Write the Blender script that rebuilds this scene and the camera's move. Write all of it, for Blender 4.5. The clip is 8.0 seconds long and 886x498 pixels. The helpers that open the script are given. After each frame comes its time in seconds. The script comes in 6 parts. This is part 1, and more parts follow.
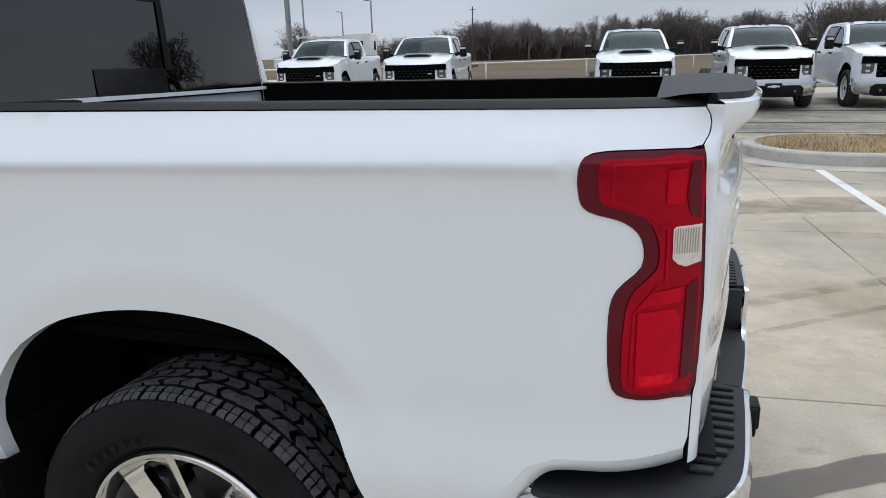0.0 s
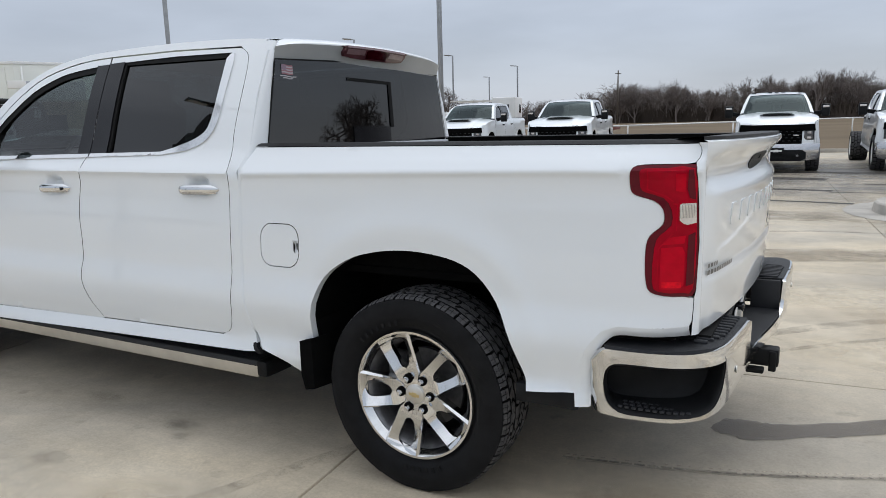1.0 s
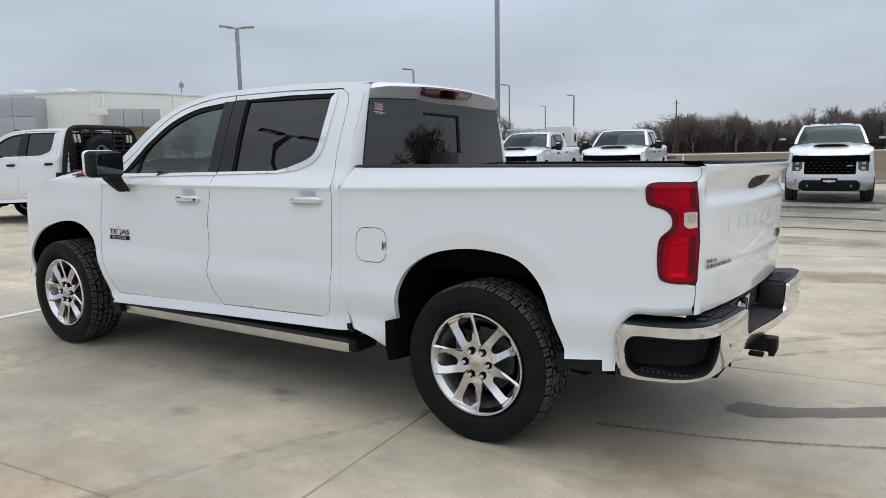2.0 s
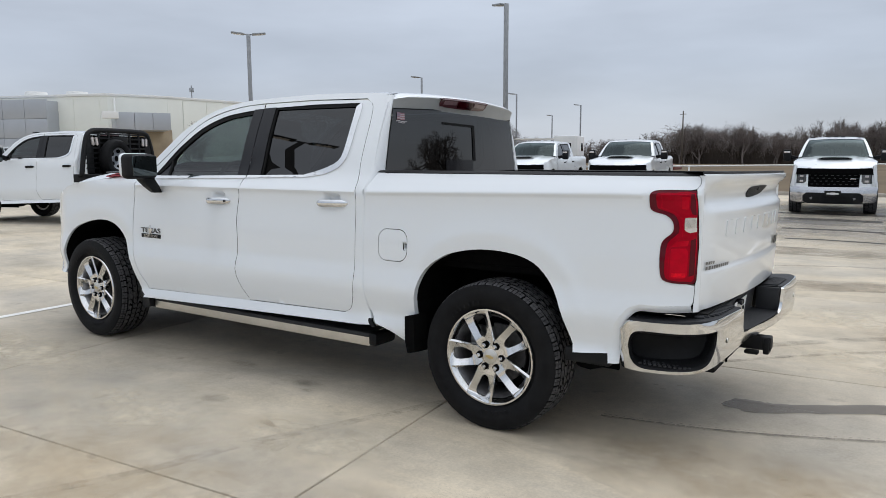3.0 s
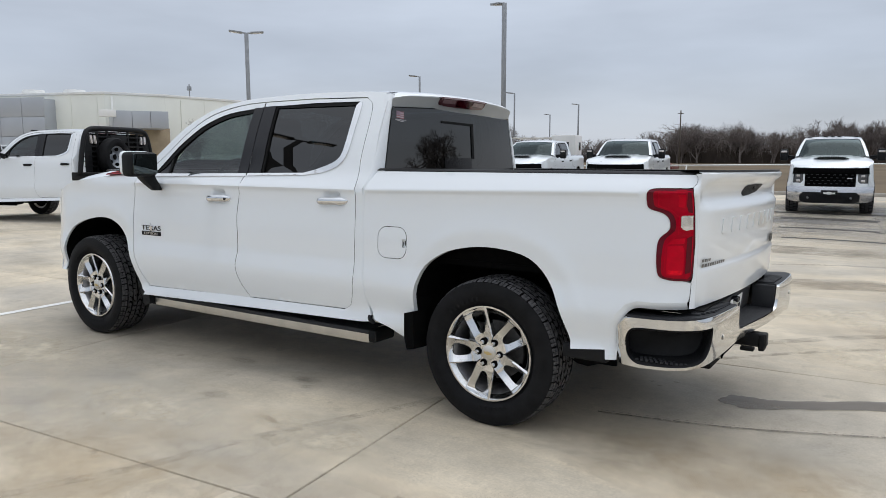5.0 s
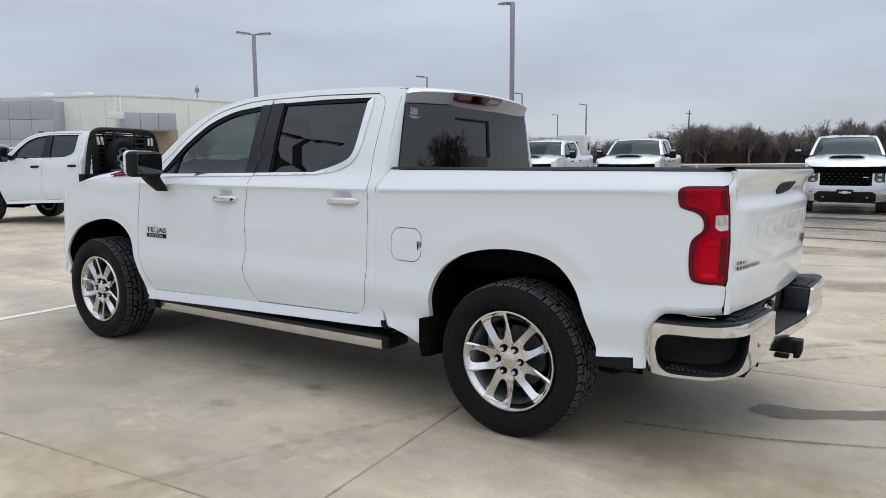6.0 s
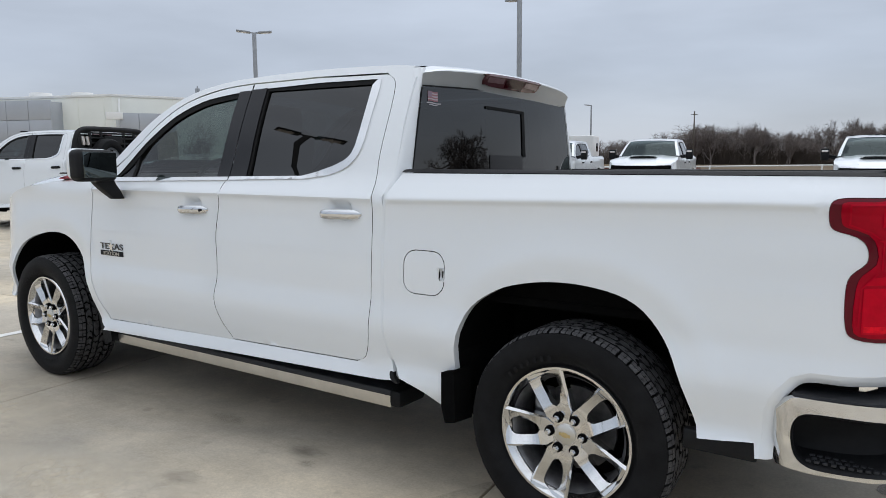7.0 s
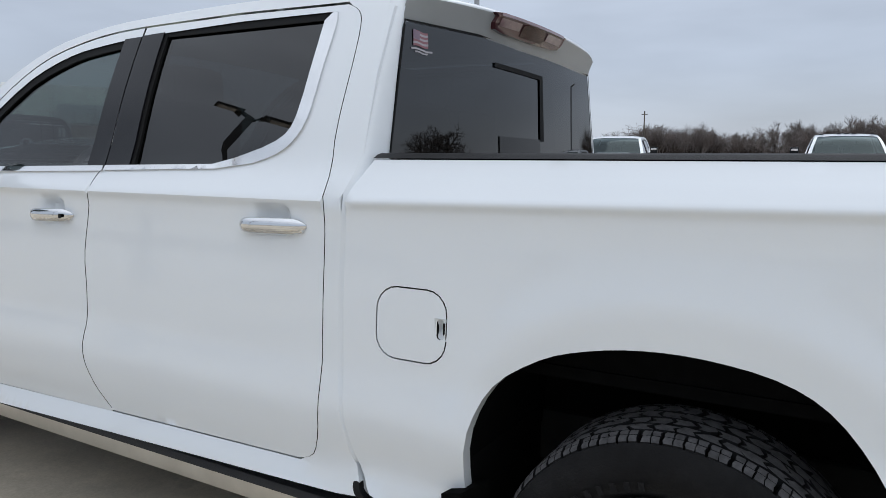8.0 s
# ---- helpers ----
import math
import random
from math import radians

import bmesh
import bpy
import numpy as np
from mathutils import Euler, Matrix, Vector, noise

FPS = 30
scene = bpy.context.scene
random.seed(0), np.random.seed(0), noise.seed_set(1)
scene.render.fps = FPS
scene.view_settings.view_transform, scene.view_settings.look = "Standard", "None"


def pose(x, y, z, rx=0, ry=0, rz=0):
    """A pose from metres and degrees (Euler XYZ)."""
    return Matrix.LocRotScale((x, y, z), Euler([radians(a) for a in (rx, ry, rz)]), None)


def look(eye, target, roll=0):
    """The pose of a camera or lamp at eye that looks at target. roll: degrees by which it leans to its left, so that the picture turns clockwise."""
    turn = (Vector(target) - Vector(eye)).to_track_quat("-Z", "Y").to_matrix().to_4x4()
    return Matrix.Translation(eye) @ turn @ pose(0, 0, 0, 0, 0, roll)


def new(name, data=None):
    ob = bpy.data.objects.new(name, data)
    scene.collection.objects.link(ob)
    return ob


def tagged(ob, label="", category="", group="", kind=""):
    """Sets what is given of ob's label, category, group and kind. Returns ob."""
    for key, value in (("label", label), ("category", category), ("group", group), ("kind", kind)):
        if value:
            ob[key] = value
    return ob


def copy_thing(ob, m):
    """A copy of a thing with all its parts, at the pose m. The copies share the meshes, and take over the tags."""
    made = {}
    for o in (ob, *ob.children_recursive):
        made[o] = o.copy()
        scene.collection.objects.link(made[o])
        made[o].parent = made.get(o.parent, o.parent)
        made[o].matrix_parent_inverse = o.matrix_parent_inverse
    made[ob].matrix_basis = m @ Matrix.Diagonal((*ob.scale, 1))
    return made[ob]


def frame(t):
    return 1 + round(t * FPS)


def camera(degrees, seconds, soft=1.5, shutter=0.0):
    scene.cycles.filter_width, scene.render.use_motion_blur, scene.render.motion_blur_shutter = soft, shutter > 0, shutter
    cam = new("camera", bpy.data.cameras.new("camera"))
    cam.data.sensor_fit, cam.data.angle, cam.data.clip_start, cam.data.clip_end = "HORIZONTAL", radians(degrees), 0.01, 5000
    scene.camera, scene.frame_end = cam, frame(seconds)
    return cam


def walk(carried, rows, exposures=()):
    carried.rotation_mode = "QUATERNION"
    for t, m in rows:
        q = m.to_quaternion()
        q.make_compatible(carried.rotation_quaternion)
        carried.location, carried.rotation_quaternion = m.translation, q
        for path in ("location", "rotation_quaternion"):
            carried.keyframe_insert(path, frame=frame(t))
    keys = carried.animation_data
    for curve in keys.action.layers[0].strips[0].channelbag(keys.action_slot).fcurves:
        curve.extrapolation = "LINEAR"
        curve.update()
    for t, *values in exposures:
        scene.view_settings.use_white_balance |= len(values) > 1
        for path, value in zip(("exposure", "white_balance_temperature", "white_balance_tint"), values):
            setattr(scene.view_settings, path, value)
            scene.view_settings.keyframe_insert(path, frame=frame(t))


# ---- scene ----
cam = camera(64.2, 8.0, soft=0.8)
PATH = [
    (0, (0.947, -2.053, 1.468), (0.364, -0.215, 0.936), -1.6),
    (0.5, (1.145, -2.64, 1.465), (0.352, -0.854, 1.037), -1.5),
    (1, (1.382, -3.21, 1.468), (0.434, -1.485, 1.11), -1.5),
    (1.5, (1.563, -3.639, 1.481), (0.525, -1.957, 1.172), -1.3),
    (2, (1.729, -3.894, 1.465), (0.647, -2.235, 1.186), -1.0),
    (3.5, (1.827, -4.195, 1.465), (0.736, -2.538, 1.208), 0.0),
    (4, (1.837, -4.196, 1.467), (0.75, -2.537, 1.206), 0.1),
    (4.5, (1.838, -4.2, 1.467), (0.752, -2.541, 1.206), -0.0),
    (6, (1.689, -4.069, 1.444), (0.583, -2.423, 1.186), -0.3),
    (6.5, (1.412, -3.703, 1.445), (0.294, -2.064, 1.189), -0.4),
    (7, (1.042, -3.31, 1.435), (-0.07, -1.668, 1.181), -0.3),
    (7.5, (0.697, -2.856, 1.397), (-0.382, -1.19, 1.148), -0.1),
    (8, (0.281, -2.4, 1.382), (-0.716, -0.686, 1.122), 0.2),
]
walk(cam, [(t, look(eye, target, roll)) for t, eye, target, roll in PATH],
     [(0, 0.08, 6320, 10), (0.6, 0.10, 6430, 10), (1.2, 0.12, 6480, 10), (3.5, 0.12, 6500, 10), (6.2, 0.12, 6480, 10), (7.0, 0.10, 6420, 10), (8, 0.08, 6300, 10)])

# ---- world, sun, exposure ----
scene.view_settings.exposure = 0.12
world = bpy.data.worlds.new("overcast_sky")
scene.world = world
world.use_nodes = True
wn, wl = world.node_tree.nodes, world.node_tree.links
wn.clear()
w_out = wn.new("ShaderNodeOutputWorld")
w_bg = wn.new("ShaderNodeBackground")
w_sky = wn.new("ShaderNodeTexSky")
w_sky.sky_type = "NISHITA"
w_sky.sun_disc = False
w_sky.sun_elevation = radians(62)
w_sky.sun_rotation = radians(31)
w_geo = wn.new("ShaderNodeTexCoord")
w_sep = wn.new("ShaderNodeSeparateXYZ")
wl.new(w_geo.outputs["Generated"], w_sep.inputs[0])
w_ramp = wn.new("ShaderNodeValToRGB")          # cloud deck: brighter overhead, as overcast skies are
w_ramp.color_ramp.elements[0].position = 0.0
w_ramp.color_ramp.elements[0].color = (0.44, 0.475, 0.535, 1)
w_ramp.color_ramp.elements[1].position = 1.0
w_ramp.color_ramp.elements[1].color = (1.0, 1.05, 1.13, 1)
for p_, c_ in ((0.12, (0.42, 0.465, 0.545)), (0.30, (0.52, 0.57, 0.65)), (0.55, (0.80, 0.85, 0.93))):
    e_ = w_ramp.color_ramp.elements.new(p_)
    e_.color = (*c_, 1)
wl.new(w_sep.outputs["Z"], w_ramp.inputs[0])
w_map = wn.new("ShaderNodeMapping")
w_map.inputs["Scale"].default_value = (1.6, 1.6, 7.0)
wl.new(w_geo.outputs["Generated"], w_map.inputs[0])
w_noise = wn.new("ShaderNodeTexNoise")
w_noise.inputs["Scale"].default_value = 1.7
w_noise.inputs["Detail"].default_value = 5.0
w_noise.inputs["Roughness"].default_value = 0.5
wl.new(w_map.outputs[0], w_noise.inputs["Vector"])
w_nr = wn.new("ShaderNodeMapRange")
w_nr.inputs["From Min"].default_value = 0.3
w_nr.inputs["From Max"].default_value = 0.7
w_nr.inputs["To Min"].default_value = 0.86
w_nr.inputs["To Max"].default_value = 1.10
wl.new(w_noise.outputs["Fac"], w_nr.inputs["Value"])
w_mul = wn.new("ShaderNodeMix")
w_mul.data_type, w_mul.blend_type = "RGBA", "MULTIPLY"
w_mul.inputs[0].default_value = 1.0
wl.new(w_ramp.outputs[0], w_mul.inputs[6])
wl.new(w_nr.outputs[0], w_mul.inputs[7])
w_add = wn.new("ShaderNodeMix")                # a little of the clear sky behind the clouds
w_add.data_type, w_add.blend_type = "RGBA", "ADD"
w_add.inputs[0].default_value = 0.012
wl.new(w_mul.outputs[2], w_add.inputs[6])
wl.new(w_sky.outputs[0], w_add.inputs[7])
wl.new(w_add.outputs[2], w_bg.inputs[0])
w_bg.inputs[1].default_value = 1.0
wl.new(w_bg.outputs[0], w_out.inputs[0])

sun = new("sun", bpy.data.lights.new("sun", "SUN"))
sun.data.energy = 0.7
sun.data.angle = radians(60)
sun.data.color = (1.0, 0.985, 0.96)
sun.matrix_world = look((3.0, 5.0, 11.0), (0, 0, 0))


# ---- materials ----
def material(name, colour, rough=0.5, metal=0.0, var=0.0, scale=6.0, bump=0.0, bump_scale=80.0, coat=0.0,
             spec=0.5, colour2=None, detail=6.0, emit=0.0):
    m = bpy.data.materials.new(name)
    m.use_nodes = True
    n, l = m.node_tree.nodes, m.node_tree.links
    b = n["Principled BSDF"]
    b.inputs["Base Color"].default_value = (*colour, 1)
    b.inputs["Roughness"].default_value = rough
    b.inputs["Metallic"].default_value = metal
    b.inputs["Coat Weight"].default_value = coat
    b.inputs["Coat Roughness"].default_value = 0.03
    b.inputs["Coat IOR"].default_value = 1.54
    b.inputs["Specular IOR Level"].default_value = spec
    tc = n.new("ShaderNodeTexCoord")
    if var or colour2:
        t = n.new("ShaderNodeTexNoise")
        t.inputs["Scale"].default_value = scale
        t.inputs["Detail"].default_value = detail
        t.inputs["Roughness"].default_value = 0.6
        l.new(tc.outputs["Object"], t.inputs["Vector"])
        r = n.new("ShaderNodeValToRGB")
        r.color_ramp.elements[0].position, r.color_ramp.elements[1].position = 0.32, 0.68
        a = colour2 or tuple(c * (1 - var) for c in colour)
        r.color_ramp.elements[0].color = (*a, 1)
        r.color_ramp.elements[1].color = (*(colour if colour2 else tuple(min(1, c * (1 + var)) for c in colour)), 1)
        l.new(t.outputs["Fac"], r.inputs[0])
        l.new(r.outputs[0], b.inputs["Base Color"])
        rr = n.new("ShaderNodeMapRange")
        rr.inputs["To Min"].default_value = max(0.02, rough - 0.08)
        rr.inputs["To Max"].default_value = min(1, rough + 0.08)
        l.new(t.outputs["Fac"], rr.inputs["Value"])
        l.new(rr.outputs[0], b.inputs["Roughness"])
    if bump:
        t2 = n.new("ShaderNodeTexNoise")
        t2.inputs["Scale"].default_value = bump_scale
        t2.inputs["Detail"].default_value = 4.0
        l.new(tc.outputs["Object"], t2.inputs["Vector"])
        bp = n.new("ShaderNodeBump")
        bp.inputs["Strength"].default_value = bump
        bp.inputs["Distance"].default_value = 0.01
        l.new(t2.outputs["Fac"], bp.inputs["Height"])
        l.new(bp.outputs[0], b.inputs["Normal"])
    if emit:
        b.inputs["Emission Color"].default_value = (*colour, 1)
        b.inputs["Emission Strength"].default_value = emit
    return m


def glass(name, tint, rough=0.0, ior=1.72, gloss=(1, 1, 1)):
    """Thin tinted car glass: what passes is tinted, gloss by Fresnel."""
    m = bpy.data.materials.new(name)
    m.use_nodes = True
    n, l = m.node_tree.nodes, m.node_tree.links
    n.clear()
    out = n.new("ShaderNodeOutputMaterial")
    tr = n.new("ShaderNodeBsdfTransparent")
    tr.inputs[0].default_value = (*tint, 1)
    gl = n.new("ShaderNodeBsdfGlossy")
    gl.inputs["Color"].default_value = (*gloss, 1)
    gl.inputs["Roughness"].default_value = rough
    lw = n.new("ShaderNodeLayerWeight")
    lw.inputs[0].default_value = 0.5
    pw = n.new("ShaderNodeMath")
    pw.operation = "POWER"
    pw.inputs[1].default_value = 5.0
    l.new(lw.outputs["Facing"], pw.inputs[0])
    f0 = ((ior - 1) / (ior + 1)) ** 2
    fr = n.new("ShaderNodeMath")
    fr.operation = "MULTIPLY_ADD"
    fr.inputs[1].default_value = 1 - f0
    fr.inputs[2].default_value = f0
    l.new(pw.outputs[0], fr.inputs[0])
    mix = n.new("ShaderNodeMixShader")
    l.new(fr.outputs[0], mix.inputs[0])
    l.new(tr.outputs[0], mix.inputs[1])
    l.new(gl.outputs[0], mix.inputs[2])
    l.new(mix.outputs[0], out.inputs[0])
    return m


def concrete(name, base, dark, slab=True):
    """Broom-finished concrete: slab to slab shade, blotches, drip spots, faint tyre sweeps and fine grain."""
    m = bpy.data.materials.new(name)
    m.use_nodes = True
    n, l = m.node_tree.nodes, m.node_tree.links
    b = n["Principled BSDF"]
    geo = n.new("ShaderNodeNewGeometry")

    def noise_at(scale, detail=6.0, rough=0.6, stretch=None, twist=0.0):
        t = n.new("ShaderNodeTexNoise")
        t.inputs["Scale"].default_value = scale
        t.inputs["Detail"].default_value = detail
        t.inputs["Roughness"].default_value = rough
        t.inputs["Distortion"].default_value = twist
        src = geo.outputs["Position"]
        if stretch:
            mp = n.new("ShaderNodeMapping")
            mp.inputs["Scale"].default_value = stretch
            mp.inputs["Rotation"].default_value = (0, 0, 0.35)
            l.new(src, mp.inputs[0])
            src = mp.outputs[0]
        l.new(src, t.inputs["Vector"])
        return t.outputs["Fac"]

    def rng(fac, a, c, lo, hi):
        r = n.new("ShaderNodeMapRange")
        for k, v in zip(("From Min", "From Max", "To Min", "To Max"), (a, c, lo, hi)):
            r.inputs[k].default_value = v
        l.new(fac, r.inputs["Value"])
        return r.outputs[0]

    def mult(x, y):
        q = n.new("ShaderNodeMath")
        q.operation = "MULTIPLY"
        l.new(x, q.inputs[0])
        l.new(y, q.inputs[1])
        return q.outputs[0]
    f = rng(noise_at(0.42, 7.0, 0.62, None, 0.6), 0.36, 0.64, 0.78, 1.10)
    f = mult(f, rng(noise_at(2.3, 9.0, 0.70), 0.32, 0.68, 0.82, 1.10))
    f = mult(f, rng(noise_at(0.55, 5.0, 0.6, (0.22, 1.6, 1.0), 0.8), 0.54, 0.70, 1.0, 0.80))
    f = mult(f, rng(noise_at(5.5, 3.0, 0.5), 0.66, 0.74, 1.0, 0.80))
    f = mult(f, rng(noise_at(16.0, 6.0, 0.7), 0.3, 0.7, 0.93, 1.06))
    f = mult(f, rng(noise_at(70.0, 3.0, 0.7), 0.3, 0.7, 0.90, 1.09))
    if slab:
        oi = n.new("ShaderNodeObjectInfo")
        f = mult(f, rng(oi.outputs["Random"], 0, 1, 0.93, 1.05))
    warm = n.new("ShaderNodeValToRGB")
    warm.color_ramp.elements[0].color = (*dark, 1)
    warm.color_ramp.elements[1].color = (*base, 1)
    warm.color_ramp.elements[0].position, warm.color_ramp.elements[1].position = 0.34, 0.62
    l.new(noise_at(0.55, 7.0, 0.62, (0.6, 1.3, 1.0), 0.5), warm.inputs[0])
    mm = n.new("ShaderNodeVectorMath")
    mm.operation = "SCALE"
    l.new(warm.outputs[0], mm.inputs[0])
    l.new(f, mm.inputs["Scale"])
    l.new(mm.outputs[0], b.inputs["Base Color"])
    l.new(rng(noise_at(1.3), 0.3, 0.7, 0.55, 0.85), b.inputs["Roughness"])
    b.inputs["Specular IOR Level"].default_value = 0.35
    bp = n.new("ShaderNodeBump")
    bp.inputs["Strength"].default_value = 0.25
    bp.inputs["Distance"].default_value = 0.004
    l.new(noise_at(160.0, 3.0, 0.6, (1.0, 0.18, 1.0)), bp.inputs["Height"])
    l.new(bp.outputs[0], b.inputs["Normal"])
    return m


WHITE = material("white_paint", (0.785, 0.818, 0.842), 0.30, coat=1.0, bump=0.012, bump_scale=90)
CHROME = material("chrome", (0.74, 0.745, 0.75), 0.09, metal=1.0, var=0.03, scale=9)
ALLOY = material("polished_alloy", (0.70, 0.70, 0.695), 0.13, metal=1.0, var=0.06, scale=14)
BADGE = material("dark_chrome_badge", (0.16, 0.16, 0.165), 0.3, metal=0.8, var=0.1, scale=40)
BLACK = material("black_plastic", (0.011, 0.0115, 0.0125), 0.55, var=0.25, scale=14, bump=0.15, bump_scale=400, spec=0.18)
# white paint's shade below the roof lip, put into a grey
LIPSHADE = material("shaded_white_paint", (0.47, 0.49, 0.495), 0.35, coat=0.4, var=0.05, scale=6)
PAD = material("step_pad_plastic", (0.020, 0.021, 0.024), 0.6, var=0.2, scale=20, bump=0.2, bump_scale=500, spec=0.4)
GLOSS = material("gloss_black", (0.010, 0.010, 0.012), 0.10, coat=0.0, spec=0.3)
SEAL = material("rubber_seal", (0.006, 0.006, 0.006), 0.7, spec=0.2)
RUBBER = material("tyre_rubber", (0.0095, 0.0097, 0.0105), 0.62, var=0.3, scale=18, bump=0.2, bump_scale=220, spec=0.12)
IRON = material("brake_iron", (0.09, 0.088, 0.086), 0.55, 0.5, var=0.3, scale=30)
BARREL = material("cast_barrel", (0.30, 0.30, 0.31), 0.42, 0.85, var=0.3, scale=20)
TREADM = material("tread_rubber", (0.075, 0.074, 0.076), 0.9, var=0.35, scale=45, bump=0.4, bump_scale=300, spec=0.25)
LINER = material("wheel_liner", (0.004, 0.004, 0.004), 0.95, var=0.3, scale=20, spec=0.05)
UNDER = material("chassis_black", (0.010, 0.010, 0.010), 0.8, var=0.3, scale=8, spec=0.2)
STEEL = material("brake_steel", (0.25, 0.25, 0.25), 0.4, metal=0.9, var=0.2, scale=20)
CABIN = material("dark_cloth", (0.030, 0.030, 0.033), 0.85, var=0.2, scale=10)
REDDEEP = material("tail_lamp_dark_red", (0.10, 0.0, 0.008), 0.12, coat=0.30, var=0.12, scale=10, spec=0.10)
REDLENS = material("tail_lamp_red", (0.36, 0.0, 0.012), 0.12, coat=0.08, var=0.16, scale=16, spec=0.08)
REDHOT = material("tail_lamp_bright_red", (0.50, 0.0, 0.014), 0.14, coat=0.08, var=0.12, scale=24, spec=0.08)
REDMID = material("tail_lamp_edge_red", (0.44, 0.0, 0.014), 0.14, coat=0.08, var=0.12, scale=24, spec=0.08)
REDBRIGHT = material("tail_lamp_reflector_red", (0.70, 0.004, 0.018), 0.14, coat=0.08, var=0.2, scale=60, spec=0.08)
MAROON = material("dark_maroon_lens", (0.035, 0.0, 0.003), 0.12, coat=0.3, var=0.1, scale=20, spec=0.2)
SMOKE = material("smoky_pink_lens", (0.11, 0.042, 0.050), 0.12, coat=0.8, var=0.15, scale=20, spec=0.3)
PINK = material("pale_pink_lens", (0.27, 0.17, 0.18), 0.12, coat=1.0, var=0.2, scale=30, spec=0.3)
CLEAR = material("clear_lamp", (0.70, 0.66, 0.64), 0.12, metal=0.5, coat=1.0, var=0.15, scale=40)
GOLD = material("gold_emblem", (0.62, 0.50, 0.26), 0.3, metal=0.9, var=0.1, scale=40)
CAPM = material("wheel_cap_silver", (0.66, 0.64, 0.60), 0.3, metal=0.9, var=0.05, scale=30)
SATIN = material("brushed_aluminium", (0.66, 0.64, 0.60), 0.36, metal=1.0, var=0.08, scale=7)
# near-black that paints a pole's backlit silhouette
SILHOUETTE = material("backlit_pole_dark", (0.030, 0.028, 0.027), 0.5, var=0.15, scale=5)
SILVERB = material("silver_bumper_paint", (0.60, 0.60, 0.61), 0.16, metal=0.9, coat=0.3, var=0.05, scale=4)
GLASS_F = glass("front_door_glass", (0.19, 0.25, 0.25))
GLASS_R = glass("privacy_glass", (0.020, 0.026, 0.033))
GLASS_B = glass("rear_privacy_glass", (0.018, 0.024, 0.030), ior=1.82)
GLASS_W = glass("windshield_glass", (0.07, 0.10, 0.10), ior=1.50, gloss=(0.80, 0.97, 1.0))
GLASS_C = glass("clear_windshield_glass", (0.42, 0.50, 0.48), ior=1.5)
GLASS_M = material("mirror_glass", (0.085, 0.10, 0.10), 0.03, metal=1.0)
LAMPG = material("headlamp_glass", (0.10, 0.105, 0.115), 0.08, metal=0.4, coat=1.0, var=0.35, scale=30)
CONC = concrete("slab_concrete", (0.665, 0.572, 0.430), (0.49, 0.445, 0.372))
CONC2 = concrete("kerb_concrete", (0.50, 0.47, 0.42), (0.40, 0.37, 0.33), slab=False)
JOINT = material("joint_filler", (0.018, 0.016, 0.014), 0.9, var=0.3, scale=5)
PAINT = material("road_paint", (0.78, 0.77, 0.73), 0.6, var=0.12, scale=9, bump=0.2, bump_scale=60)
DRYGRASS = material("dry_grass", (0.34, 0.25, 0.13), 0.95, scale=1.4, colour2=(0.24, 0.17, 0.085), bump=0.5, bump_scale=18, detail=10)
FIELD = material("winter_field", (0.205, 0.158, 0.105), 1.0, scale=0.05, colour2=(0.115, 0.090, 0.062), detail=12, bump=0.3, bump_scale=3, spec=0.1)
CREAM = material("cream_wall_panel", (0.74, 0.75, 0.69), 0.6, var=0.04, scale=0.4)
SILVERP = material("silver_wall_panel", (0.40, 0.42, 0.45), 0.38, metal=0.2, var=0.06, scale=0.5)
TRIMW = material("white_trim_metal", (0.74, 0.74, 0.72), 0.5, var=0.05, scale=1.0)
POLE = material("galvanised_pole", (0.30, 0.31, 0.32), 0.45, metal=0.6, var=0.12, scale=4)
WOODP = material("weathered_pole_wood", (0.10, 0.085, 0.07), 0.9, var=0.2, scale=3)
BARK = material("winter_bark", (0.105, 0.088, 0.075), 0.95, var=0.3, scale=4)
TWIG = material("bare_twigs", (0.175, 0.150, 0.138), 1.0, var=0.3, scale=0.3, spec=0.1)
BRUSH = material("winter_brush", (0.068, 0.055, 0.046), 1.0, var=0.35, scale=0.15, spec=0.1)


# ---- building helpers ----
from mathutils.geometry import delaunay_2d_cdt


def part(name, bm, mat, parent, label="", sharp=38.0, kind=""):
    """Links a bmesh as one mesh object under a thing or a part."""
    lim = radians(sharp)
    for f in bm.faces:
        f.smooth = True
    for e in bm.edges:
        if len(e.link_faces) == 2 and e.calc_face_angle(0) > lim:
            e.smooth = False
    me = bpy.data.meshes.new(name)
    bm.to_mesh(me)
    bm.free()
    for mm in (mat if isinstance(mat, (list, tuple)) else [mat]):
        me.materials.append(mm)
    ob = new(name, me)
    ob.parent = parent
    return tagged(ob, label, kind=kind)


def thing(name, label, category, group="", kind="", at=None):
    ob = new(name)
    ob.empty_display_size = 0.2
    if at is not None:
        ob.matrix_basis = at
    return tagged(ob, label, category, group, kind)


def inside(p, poly):
    x, y = p
    c = False
    j = len(poly) - 1
    for i in range(len(poly)):
        xi, yi = poly[i]
        xj, yj = poly[j]
        if (yi > y) != (yj > y) and x < (xj - xi) * (y - yi) / (yj - yi) + xi:
            c = not c
        j = i
    return c


def densify(poly, step, closed=True):
    out = []
    n = len(poly)
    for i in range(n if closed else n - 1):
        a, b = Vector(poly[i]), Vector(poly[(i + 1) % n])
        k = max(1, int((b - a).length / step + 0.5))
        out += [tuple(a.lerp(b, q / k)) for q in range(k)]
    if not closed:
        out.append(tuple(poly[-1]))
    return out


